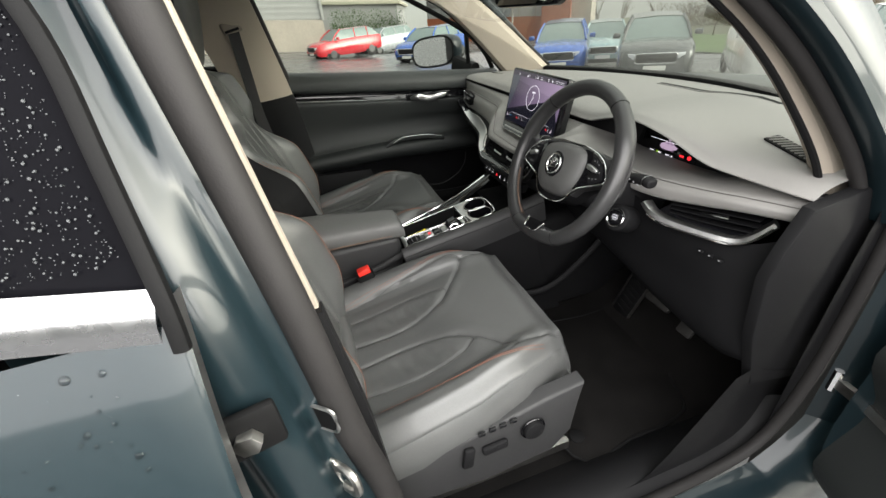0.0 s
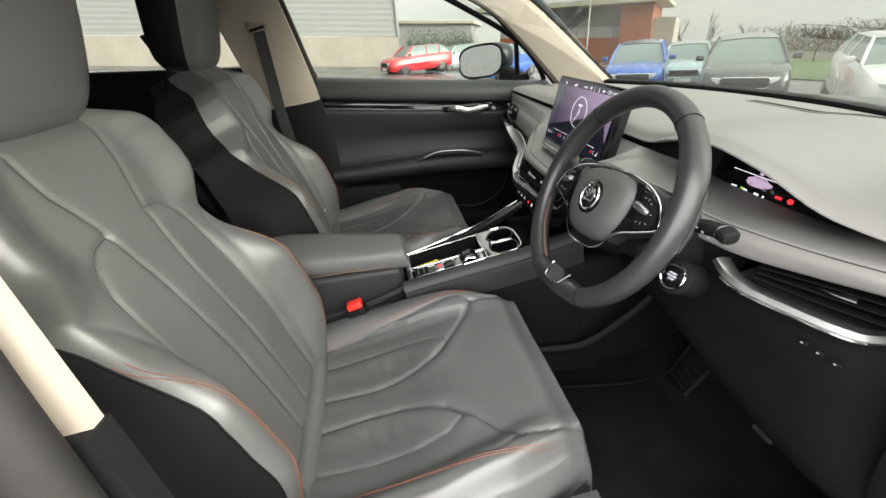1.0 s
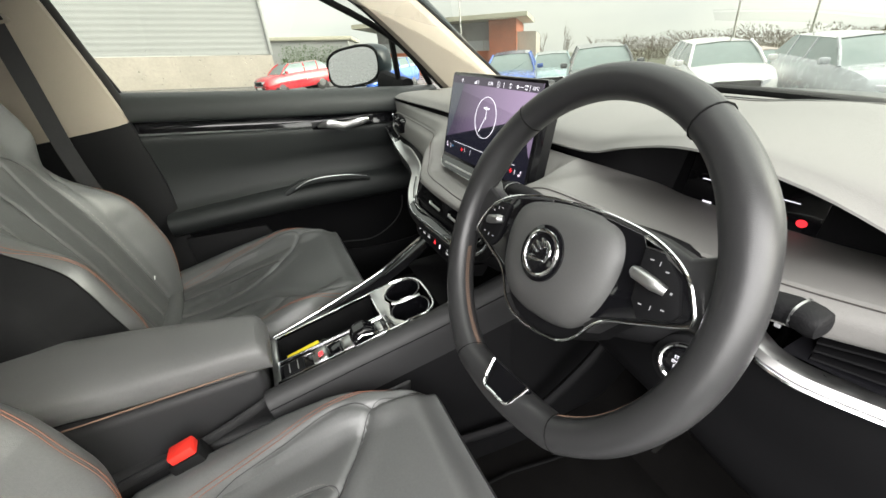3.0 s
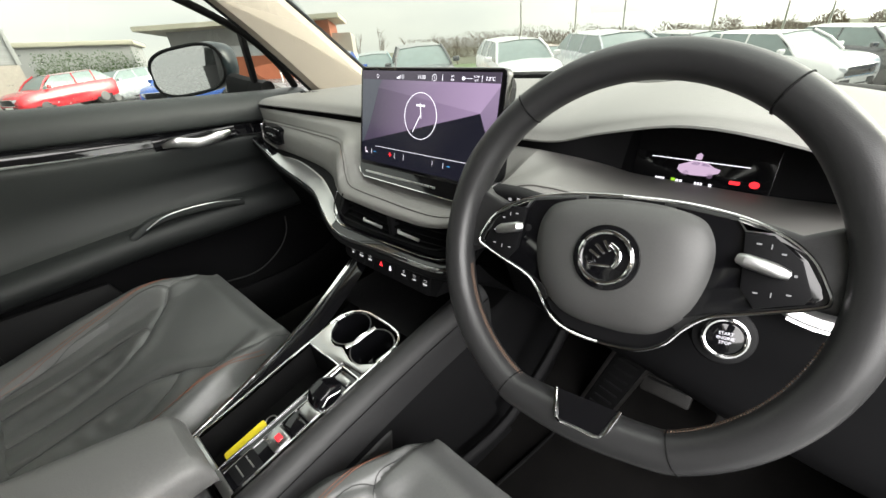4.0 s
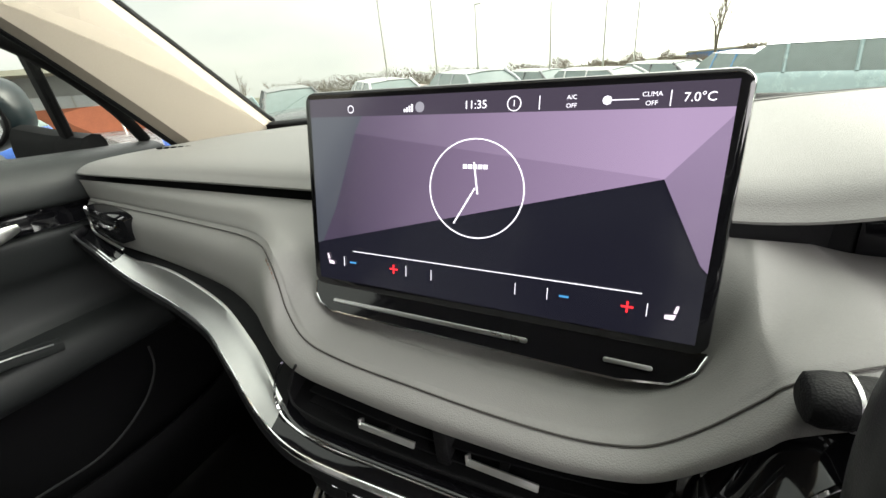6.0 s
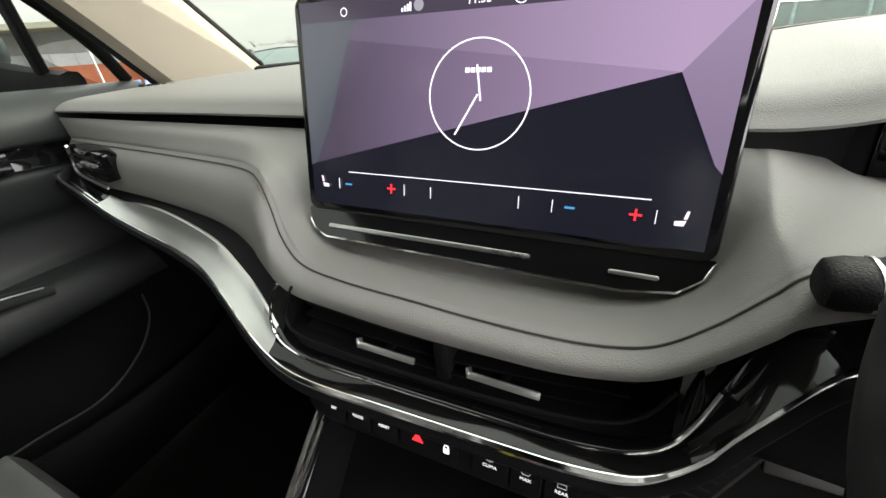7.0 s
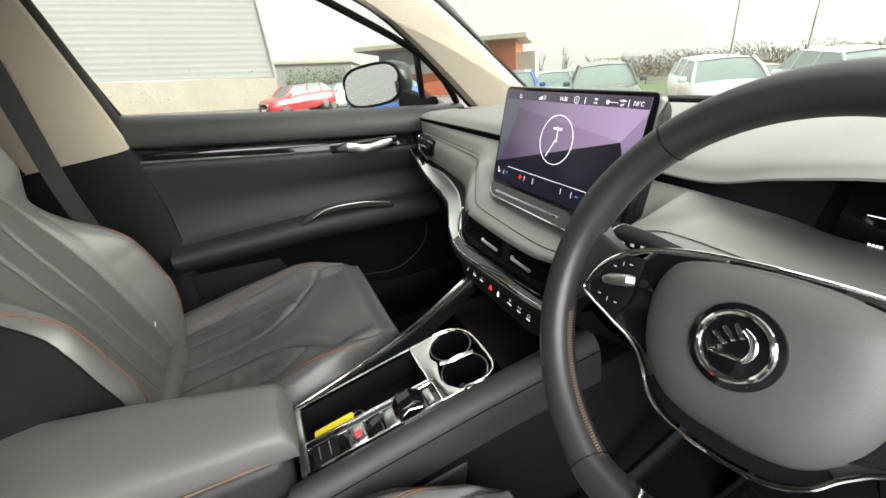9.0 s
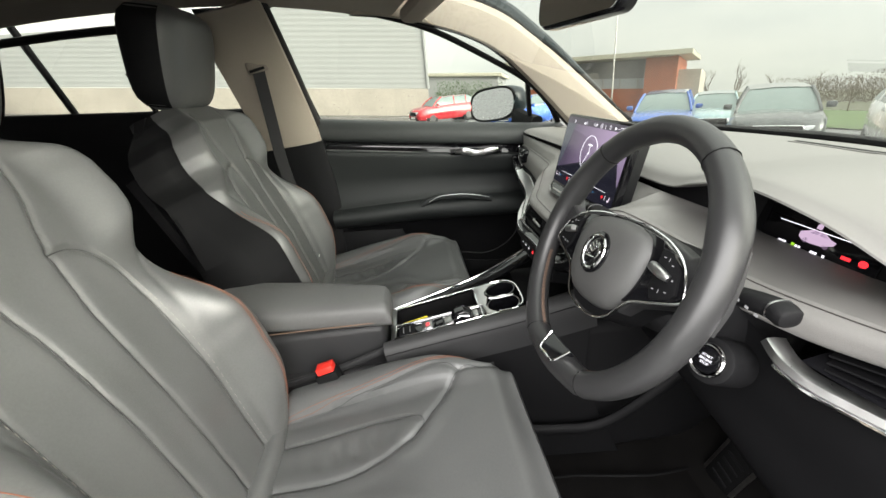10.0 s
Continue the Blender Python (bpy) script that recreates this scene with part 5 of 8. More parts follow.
# bridge between the tray and the cups, bright at its rear lip
part("cross_bar", prism([(-0.050, 0.188), (0.030, 0.188), (0.032, 0.196), (0.076, 0.200), (0.077, 0.222), (0.055, 0.206), (0.040, 0.204), (0.024, 0.208), (0.008, 0.213), (-0.006, 0.208), (-0.020, 0.211), (-0.036, 0.224), (-0.044, 0.240), (-0.051, 0.243)], 0.006, CO @ Matrix.Translation((0, 0, -0.006)), 0.0012), SATIN, con, "satin silver bridge before the cup holders")
strip(-0.049, 0.1885, 0.030, 0.1885, 0.003, CHROME, "bridge_lip", 0.0012)
# pit of the tray
pit = bmesh.new()
top = [c3(x, y, -0.003) for x, y in ((-0.046, 0.003), (0.023, 0.003), (0.029, 0.188), (-0.049, 0.188))]
vt, vb = [pit.verts.new(p) for p in top], [pit.verts.new((p[0], p[1], p[2] - 0.050)) for p in top]
pit.faces.new(vb)
for i in range(4):
    pit.faces.new((vt[i], vt[(i + 1) % 4], vb[(i + 1) % 4], vb[i]))
part("tray", pit, RUBBER, con)
swp = part("switch_plate", prism([(0.0255, 0.002), (0.070, 0.002), (0.0765, 0.198), (0.0315, 0.198)], 0.010, CO @ Matrix.Translation((0, 0, -0.012)), 0.001), PIANO, con)
for x0, x1 in ((0.0355, 0.0400), (0.0690, 0.0742)):
    strip(x0, 0.006, x1, 0.150, 0.0026, CHROME, "switch_rail", -0.0005, 0.002, swp)
part("usb_lid", prism(rrect(0.030, 0.034, 0.003), 0.003, CO @ Matrix.Translation((0.053, 0.028, -0.002)), 0.0008), DASH_DARK, swp, "dark lid with silver slots")
for k in (-0.007, 0.007):
    strip(0.042, 0.028 + k, 0.064, 0.028 + k, 0.0018, SATIN, "slot_edge", 0.0022, 0.0014, swp)
part("parking_brake_switch", rbox((0.030, 0.024, 0.008), c3(0.0555, 0.072, 0.0), 0.003, 2, (14, 0, 0)), SATIN, swp, "silver parking brake switch with a red lamp")
part("brake_lamp", rbox((0.011, 0.008, 0.002), c3(0.059, 0.074, 0.0046), 0.0007, 1, (14, 0, 0)), RED_GLOW, swp)
part("auto_hold_switch", rbox((0.030, 0.022, 0.006), c3(0.057, 0.097, -0.001), 0.003, 2, (12, 0, 0)), PIANO, swp)
part("hold_pad", rbox((0.030, 0.018, 0.006), c3(0.0585, 0.119, 0.0), 0.003, 2, (12, 0, 0)), SATIN, swp)
gsel = part("gear_selector", sweep([c3(0.0565, 0.131, 0.002), c3(0.0568, 0.139, 0.011), c3(0.0572, 0.152, 0.013), c3(0.0575, 0.165, 0.004)], ring(0.0165, 0.008, 18, 4), up=tuple(CO.to_3x3() @ Vector((0, 0, 1))), scales=[0.8, 1, 1, 0.9]), PIANO, swp, "rocking gear selector")
for sx in (-0.0165, 0.0165):
    part("selector_side", tube([c3(0.0567 + sx, 0.133, 0.005), c3(0.057 + sx, 0.145, 0.012), c3(0.0575 + sx, 0.163, 0.006)], 0.0014, 6), CHROME, gsel)
part("selector_tab", rbox((0.026, 0.010, 0.005), c3(0.0585, 0.177, 0.001), 0.002, 2, (10, 0, 0)), SATIN, swp)
part("selector_frame", tube([c3(0.0578 + x, 0.160 + y, 0.0005) for x, y in rrect(0.041, 0.062, 0.005)], 0.0014, 6, True), CHROME, swp)
# cup holders
cup = part("cup_holder_frame", tube(cr([c3(x, y, 0.0005) for x, y in ((-0.050, 0.232), (-0.047, 0.252), (-0.036, 0.270), (-0.016, 0.281), (0.010, 0.283), (0.045, 0.282), (0.068, 0.277), (0.079, 0.264), (0.080, 0.245), (0.077, 0.225))], 4), 0.0022, 7), CHROME, con, "chrome outline of the cup holders")
for x, y, r in ((-0.014, 0.246, 0.0315), (0.047, 0.240, 0.0330)):
    rows = [[c3(x + r * k * math.cos(q), y + r * k * math.sin(q), zz) for q in np.linspace(0, 2 * math.pi, 41)[:-1]] for k, zz in ((1.03, -0.004), (1.0, -0.003), (0.97, -0.007), (0.93, -0.055), (0.6, -0.058), (0.02, -0.058))]
    part("cup_well", grid(rows, cv=True), PIANO, cup, "round black cup well")
    part("cup_rim", grid([[c3(x + r * k * math.cos(q), y + r * k * math.sin(q), zz) for q in np.linspace(0, 2 * math.pi, 41)[:-1]] for k, zz in ((1.00, -0.002), (1.03, -0.0008), (1.07, -0.002))], cv=True), SATIN, cup, "satin rim")
part("cup_bridge", sweep(cr([c3(0.022, 0.268, -0.002), c3(0.0165, 0.250, -0.004), c3(0.0160, 0.235, -0.004), c3(0.011, 0.216, -0.002)], 4), ring(0.0035, 0.0022, 10), up=(0, 0, 1)), SATIN, cup)
# gloss panel and long silver rails at the passenger side
for x0, x1, zz, r in ((-0.066, -0.107, 0.004, 0.0022), (-0.072, -0.116, 0.000, 0.0032)):
    part("side_rail", tube(cr([c3(x0 + 0.012, 0.0, zz - 0.006), c3(x0 + 0.002, 0.10, zz), c3(x0 - 0.018, 0.22, zz + 0.008), (x1 + 0.004, -0.10, 0.852 + zz), (x1, -0.05, 0.876 + zz)], 6), r, 8), CHROME, con, "long chrome rail beside the console")
part("gloss_side", loft([[c3(-0.050, 0.0, -0.001), c3(-0.053, 0.12, -0.001), c3(-0.056, 0.23, 0.0), (-0.080, -0.06, 0.868)], [c3(-0.062, 0.0, -0.004), c3(-0.074, 0.12, -0.001), c3(-0.092, 0.23, 0.006), (-0.112, -0.06, 0.870)], [c3(-0.070, 0.0, -0.03), c3(-0.082, 0.12, -0.03), c3(-0.100, 0.23, -0.03), (-0.120, -0.06, 0.83)]], 6, 3), PIANO, con)
# flanks
for sx, xs_ in ((-1, (-0.068, -0.078, -0.096, -0.118)), (1, (0.076, 0.079, 0.084, 0.110))):
    A = [c3(xs_[0], -0.02, 0.000), c3(xs_[1], 0.12, 0.000), c3(xs_[2], 0.25, 0.002), (xs_[3], -0.03, 0.862)]
    if sx > 0:
        Bp = [c3(x + 0.018, y, 0.008) for x, y in ((0.076, -0.02), (0.079, 0.12), (0.084, 0.25))] + [(0.130, -0.03, 0.872)]
        Cp = [c3(x + 0.036, y, -0.010) for x, y in ((0.076, -0.02), (0.079, 0.12), (0.084, 0.25))] + [(0.150, -0.03, 0.850)]
        Dp = [c3(x + 0.034, y, -0.070) for x, y in ((0.076, -0.02), (0.079, 0.12), (0.084, 0.25))] + [(0.146, -0.02, 0.79)]
        part("leather_flank", loft([A, Bp, Cp, Dp], 6, 5), LEATHER_BACK, con, "padded black console flank with a seam")
        part("flank_seam", tube(cr([tuple(np.array(p) + np.array((0.001, 0, 0.001))) for p in Cp], 6), 0.0009, 5), DASH_DARK, con)
    D2 = [(xs_[0] + sx * 0.030, -0.45, 0.43), (xs_[1] + sx * 0.030, -0.28, 0.43), (xs_[2] + sx * 0.030, -0.14, 0.43), (xs_[3] + sx * 0.020, 0.06, 0.43)]
    E2 = [(p[0] + sx * (0.030 if sx > 0 else 0.012), p[1], p[2] - 0.06) for p in A]
    F2 = [(p[0] + sx * (0.030 if sx > 0 else 0.010), p[1], 0.5 * p[2] + 0.5 * 0.43) for p in A]
    part("side_wall", loft([E2, F2, D2], 6, 4), PLASTIC, con)
part("front_tray", loft([[(-0.125, -0.13, 0.80), (0.0, -0.13, 0.80), (0.12, -0.13, 0.80)], [(-0.13, 0.02, 0.80), (0.0, 0.02, 0.80), (0.13, 0.02, 0.80)], [(-0.13, 0.12, 0.83), (0.0, 0.12, 0.83), (0.13, 0.12, 0.83)]], 4, 4), RUBBER, con)
part("tunnel_front", rbox((0.24, 0.50, 0.36), (0.0, 0.14, 0.60), 0.03, 3), PLASTIC, con)
part("lower_bin_edge", sweep(cr([(0.128, -0.25, 0.55), (0.150, -0.10, 0.545), (0.165, 0.0, 0.56), (0.19, 0.10, 0.66), (0.20, 0.16, 0.74)], 6), ring(0.012, 0.010, 10), up=(1, 0, 0)), PLASTIC, con)
# key with a yellow tag in the tray
key = thing("key_tag", "bright yellow plastic key tag lying in the console tray", "key tag", c3(-0.035, 0.05, -0.05))
part("tag", prism(rrect(0.022, 0.060, 0.003), 0.002, CO @ Matrix.Translation((0.013, 0.044, -0.014)) @ pose(0, 0, 0, 8, 12, -6), 0.0005), YELLOW, key)
part("key_blade", rbox((0.016, 0.046, 0.010), c3(0.012, 0.104, -0.030), 0.004, 2, (8, 0, 20)), RUBBER, key, "black key fob")
part("key_ring", tube([c3(0.014 + 0.008 * math.cos(q), 0.080 + 0.008 * math.sin(q), -0.011) for q in np.linspace(0, 2 * math.pi, 17)[:-1]], 0.001, 5, True), STEEL, key)
# armrest
BOX_SKIN = mat("dark_box_plastic", (0.020, 0.020, 0.021), 0.5, spec=0.3, bump=0.25, scale=800, var=0.15)
arm = thing("padded_armrest_box", "padded dark grey leather armrest between the front seats", "armrest", (-0.01, -0.6, 0.43))
rows = []
for y, k, dz in ((-0.403, 0.55, -0.012), (-0.4075, 0.80, -0.004), (-0.415, 0.95, 0.0), (-0.430, 1.0, 0.001), (-0.50, 1.0, 0.002), (-0.60, 1.0, 0.004), (-0.72, 1.0, 0.005), (-0.78, 1.0, 0.004), (-0.80, 0.9, 0.0)):
    hw_ = 0.052 + 0.032 * min(1, (-0.403 - y) / 0.25)
    rows.append([(0.024 - 0.075 * (-0.403 - y) / 0.4 + x / 0.088 * hw_ * (0.86 + 0.14 * k), y - 0.016, 0.822 + dz + 0.85 * z * k) for x, z in ring(0.088, 0.034, 28, 3.6)])
bm = grid(rows, cv=True)
bm.verts.ensure_lookup_table()
bm.faces.new([bm.verts[j] for j in range(28)][::-1])
bm.faces.new([bm.verts[len(bm.verts) - 28 + j] for j in range(28)])
pad_ = part("armrest_pad", bm, mat("armrest_leather", (0.105, 0.105, 0.104), 0.46, bump=0.3, scale=900, cells=True), arm)
part("pad_seam", tube([(0.0725 - 0.01 * (-0.44 - y), y - 0.016, 0.812) for y in np.linspace(-0.44, -0.78, 9)] , 0.0012, 5), STITCH_GREY, pad_)
part("pad_seam", tube(cr([(0.0725, -0.456, 0.812), (0.066, -0.428, 0.812), (0.04, -0.4205, 0.812), (0.015, -0.4205, 0.812), (-0.015, -0.4225, 0.812)], 4), 0.0012, 5), STITCH_GREY, pad_)
part("armrest_box", rbox((0.100, 0.38, 0.15), (0.018, -0.624, 0.726), 0.015, 3), BOX_SKIN, arm)
part("lower_box", rbox((0.175, 0.42, 0.29), (0.0, -0.64, 0.565), 0.02, 3), BOX_SKIN, arm)
part("box_ledge", sweep(cr([(0.086, -0.70, 0.690), (0.090, -0.55, 0.722), (0.088, -0.47, 0.745), (0.080, -0.436, 0.752)], 5), ring(0.006, 0.008, 8)), BOX_SKIN, arm)
# belt buckle
for bx, by in ((0.121, -0.542),):
    bk = thing("seat_belt_buckle", "black seat belt buckle with a red release button", "seat belt buckle", (bx, by, 0.64))
    part("buckle_body", rbox((0.032, 0.045, 0.10), (bx, by, 0.700), 0.006, 2, (14, 0, 0)), RUBBER, bk)
    part("release_button", rbox((0.024, 0.034, 0.016), (bx, by - 0.012, 0.754), 0.003, 2, (14, 0, 0)), RED, bk, "red release button")

# ---- car shell (structure) ----
def shell(name, bm, material, label, category="car body"):
    return tagged(part(name, bm, material), label, category, kind="structure")


# floor and mats
floor = shell("floor", loft([[(-0.72, 0.42, 0.62), (-0.2, 0.46, 0.62), (0.2, 0.46, 0.62), (0.72, 0.42, 0.62)], [(-0.72, 0.30, 0.50), (-0.2, 0.30, 0.50), (0.2, 0.30, 0.50), (0.72, 0.30, 0.50)], [(-0.72, 0.12, 0.42), (-0.2, 0.14, 0.42), (0.2, 0.14, 0.42), (0.72, 0.12, 0.42)], [(-0.72, -0.3, 0.405), (-0.2, -0.3, 0.405), (0.2, -0.3, 0.405), (0.72, -0.3, 0.405)], [(-0.72, -1.6, 0.405), (-0.2, -1.6, 0.405), (0.2, -1.6, 0.405), (0.72, -1.6, 0.405)]], 5, 6), CARPET, "black carpeted car floor", "floor")
fmat = thing("floor_mat", "worn black carpet mat in the driver's footwell", "floor mat", (0.4, 0.0, 0.42))
mo = cr([(0.20, -0.20), (0.60, -0.20), (0.615, -0.05), (0.600, 0.12), (0.50, 0.17), (0.46, 0.26), (0.22, 0.27), (0.20, 0.1)], 4, True)
part("pile_pad", prism([(p[0], p[1]) for p in mo], 0.010, pose(0, 0, 0.418), 0.004), CARPET, fmat)
part("mat_binding", tube([(p[0], p[1], 0.427) for p in mo], 0.004, 6, True), RUBBER, fmat)
part("mat_clip", disc(0.018, 0.006, pose(0.565, -0.165, 0.427), 20, 0.002), RUBBER, fmat)
for x, y, z, w, hh, nm, lb in ((0.366, 0.232, 0.580, 0.088, 0.055, "brake_pedal", "wide ribbed rubber brake pedal"), (0.472, 0.240, 0.578, 0.045, 0.10, "accelerator_pedal", "narrow ribbed accelerator pedal")):
    pd = thing(nm, lb, "pedal", (x, y, z))
    part("pad", rbox((w, 0.014, hh), (x, y, z), 0.005, 2, (-35, 0, 0)), mat("worn_pedal_rubber", (0.022, 0.021, 0.020), 0.6, bump=0.5, scale=250, var=0.35, big=40), pd)
    for k in range(4):
        part("rib", rbox((w * 0.8, 0.004, 0.005), (x, y - 0.006 - 0.0, z + (k - 1.5) * hh * 0.2), 0.001, 1, (-35, 0, 0)), PLASTIC, pd)
    part("arm", sweep([(x, y + 0.01, z), (x, y + 0.06, z + 0.10), (x, y + 0.10, z + 0.20)], ring(0.008, 0.012, 8)), RUBBER, pd)
rest = thing("footrest", "slanted grey metal-edged rubber footrest beside the tunnel", "footrest", (0.26, 0.22, 0.45))
RM = frame_of((0.272, 0.226, 0.532), (0.95, 0.05, -0.30), (0.31, 0.06, 0.95))
part("plate", prism(rrect(0.060, 0.210, 0.010), 0.012, RM, 0.003), RUBBER, rest)
for i in range(7):
    part("rib", prism(rrect(0.040, 0.006, 0.002), 0.003, RM @ Matrix.Translation((0, -0.075 + 0.025 * i, 0.012)), 0.001), PLASTIC, rest)
for sx in (-0.031, 0.031):
    part("rest_edge", sweep([tuple(RM @ Vector((sx, -0.100, 0.008))), tuple(RM @ Vector((sx, 0.100, 0.008)))], ring(0.003, 0.006, 8)), STEEL, rest, "bare metal edge")
shell("footwell_wall", loft([[(0.72, -0.2, 0.46), (0.72, 0.1, 0.46), (0.70, 0.30, 0.48)], [(0.72, -0.1, 0.48), (0.71, 0.12, 0.60), (0.69, 0.30, 0.60)], [(0.72, 0.05, 0.70), (0.715, 0.15, 0.72), (0.69, 0.30, 0.72)]], 4, 4), PLASTIC, "dark plastic kick panel in the footwell", "kick panel")
for s in (-1, 1):
    shell("kick_panel", loft([[(s * 0.745, 0.16, 0.38), (s * 0.745, 0.30, 0.38), (s * 0.745, 0.50, 0.50)], [(s * 0.742, 0.17, 0.75), (s * 0.740, 0.30, 0.75), (s * 0.738, 0.50, 0.75)], [(s * 0.735, 0.20, 1.03), (s * 0.735, 0.30, 1.03), (s * 0.735, 0.50, 1.03)]], 4, 4), DASH_DARK, "black kick panel at the end of the footwell", "kick panel")
shell("bulkhead", loft([[(-0.74, 0.44, 0.60), (0.74, 0.44, 0.60)], [(-0.74, 0.42, 1.03), (0.74, 0.42, 1.03)], [(-0.74, 0.42, 1.055), (0.74, 0.42, 1.055)]], 4, 4), CARPET, "dark bulkhead under the dash", "bulkhead")
# door sill, driver's side
shell("sill_trim", loft([[(0.60, -0.85, 0.405), (0.60, -0.2, 0.405), (0.62, 0.10, 0.42), (0.66, 0.22, 0.50)], [(0.66, -0.85, 0.455), (0.66, -0.2, 0.455), (0.675, 0.10, 0.47), (0.70, 0.20, 0.56)], [(0.715, -0.85, 0.462), (0.715, -0.2, 0.462), (0.722, 0.12, 0.48), (0.73, 0.22, 0.58)], [(0.745, -0.85, 0.440), (0.745, -0.2, 0.440), (0.748, 0.13, 0.46), (0.752, 0.22, 0.55)]], 6, 5), PLASTIC, "dark plastic sill trim in the door opening", "sill")
shell("sill_seal", sweep(cr([(0.752, -0.74, 0.50), (0.752, -0.6, 0.455), (0.752, -0.2, 0.448), (0.752, 0.05, 0.460), (0.755, 0.15, 0.52), (0.755, 0.20, 0.66), (0.750, 0.225, 0.85), (0.742, 0.235, 1.02)], 6), ring(0.009, 0.011, 10), up=(1, 0, 0)), SEAL, "black rubber door seal", "door seal")
shell("sill_outer", loft([[(0.760, -0.95, 0.440), (0.760, 0.0, 0.440), (0.760, 0.16, 0.46), (0.762, 0.26, 0.58)], [(0.80, -0.95, 0.425), (0.80, 0.0, 0.425), (0.80, 0.17, 0.44), (0.80, 0.28, 0.57)], [(0.835, -0.95, 0.36), (0.835, 0.0, 0.36), (0.835, 0.20, 0.36), (0.83, 0.32, 0.42)], [(0.835, -0.95, 0.24), (0.835, 0.0, 0.24), (0.835, 0.22, 0.24), (0.83, 0.36, 0.28)]], 6, 5), PAINT, "wet dark green painted outer sill", "sill")
# A-pillars and roof rails, both sides
AP = [(0.695, 0.42, 1.035), (0.668, 0.31, 1.13), (0.640, 0.20, 1.225), (0.612, 0.08, 1.322), (0.588, -0.05, 1.410), (0.568, -0.22, 1.470), (0.552, -0.42, 1.508), (0.540, -0.75, 1.528), (0.535, -1.3, 1.52), (0.535, -1.8, 1.455)]
APD = [(0.680, 0.225, 1.010), (0.672, 0.185, 1.090), (0.655, 0.120, 1.175), (0.630, 0.015, 1.285), (0.600, -0.115, 1.385), (0.572, -0.26, 1.462), (0.552, -0.42, 1.508), (0.540, -0.75, 1.528), (0.535, -1.3, 1.52), (0.535, -1.8, 1.455)]
for s in (-1, 1):
    path = cr([(s * x, y, z) for x, y, z in (AP if s < 0 else APD)], 6)
    sc = [1.25 - 0.45 * min(1, i / 20) for i in range(len(path))]
    wd = 0.082 if s < 0 else 0.045
    inn = [(-0.045, -0.012), (-0.030, -0.030), (0.0, -0.036), (wd - 0.015, -0.030), (wd, -0.012), (wd - 0.015, 0.0), (-0.030, 0.0)]
    for e in (-0.048, wd + 0.003):
        shell("pillar_edge", sweep(path[:38], [(e + a, b - 0.008) for a, b in ring(0.005, 0.005, 8)], up=(s * 0.75, -0.2, 0.6), scales=sc[:38]), RUBBER, "thin black edge seal of the pillar trim", "seal")
    shell("pillar_trim", sweep(path[:38], inn, up=(s * 0.75, -0.2, 0.6), scales=sc[:38]), BEIGE, "beige cloth-covered windscreen pillar trim", "pillar trim")
    shell("roof_rail", sweep([tuple(np.array(p) + np.array((s * 0.035, 0.01, 0.035))) for p in path], ring(0.040, 0.022, 12, 3), up=(s * 0.75, -0.2, 0.6)), PAINT, "dark green painted roof rail and pillar", "roof rail")
    if s > 0:
        shell("door_seal", sweep([tuple(np.array(p) + np.array((0.030, -0.020, -0.012))) for p in path[1:34]], ring(0.011, 0.011, 10), up=(1, 0, 0)), SEAL, "black rubber door seal", "door seal")
        shell("pillar_cover", sweep([tuple(np.array(p) + np.array((0.052, -0.004, -0.006))) for p in path[0:40]], ring(0.012, 0.024, 10, 3), up=(1, 0, 0)), PAINT, "painted door shut of the windscreen pillar", "pillar")
# lower A-post on the driver's side
shell("hinge_post", loft([[(0.760, 0.24, 0.50), (0.760, 0.24, 0.80), (0.752, 0.25, 1.05)], [(0.80, 0.27, 0.46), (0.80, 0.27, 0.80), (0.78, 0.28, 1.08)], [(0.82, 0.36, 0.40), (0.82, 0.36, 0.80), (0.80, 0.36, 1.05)], [(0.84, 0.50, 0.40), (0.84, 0.50, 0.80), (0.82, 0.50, 1.02)]], 5, 5), PAINT, "dark green painted hinge post", "door post")
# roof
shell("headliner", loft([[(x, -0.36 + 0.10 * (1 - (x / 0.6) ** 2), 1.44 + 0.03 * (1 - (x / 0.6) ** 2)) for x in (-0.6, -0.3, 0, 0.3, 0.6)], [(x, -0.8, 1.50 + 0.02 * (1 - (x / 0.6) ** 2)) for x in (-0.6, -0.3, 0, 0.3, 0.6)], [(x, -1.4, 1.49 + 0.02 * (1 - (x / 0.6) ** 2)) for x in (-0.6, -0.3, 0, 0.3, 0.6)], [(x, -2.0, 1.40) for x in (-0.6, -0.3, 0, 0.3, 0.6)]], 5, 5), BEIGE, "beige cloth headliner", "headliner")
shell("roof", loft([[(x, -0.33 + 0.12 * (1 - (x / 0.66) ** 2), 1.47 + 0.03 * (1 - (x / 0.66) ** 2)) for x in (-0.66, -0.3, 0, 0.3, 0.66)], [(x, -0.8, 1.55 + 0.02 * (1 - (x / 0.66) ** 2)) for x in (-0.66, -0.3, 0, 0.3, 0.66)], [(x, -1.4, 1.55 + 0.02 * (1 - (x / 0.66) ** 2)) for x in (-0.66, -0.3, 0, 0.3, 0.66)], [(x, -2.2, 1.44) for x in (-0.66, -0.3, 0, 0.3, 0.66)]], 5, 5, solid=0.01), PAINT, "dark green painted roof panel", "roof")
shell("windscreen_header", sweep(cr([(x, -0.325 + 0.105 * (1 - (x / 0.62) ** 2), 1.425 + 0.032 * (1 - (x / 0.62) ** 2)) for x in (-0.52, -0.3, 0, 0.3, 0.52)], 6), ring(0.035, 0.022, 12, 3)), BEIGE, "beige header trim over the windscreen", "header trim")
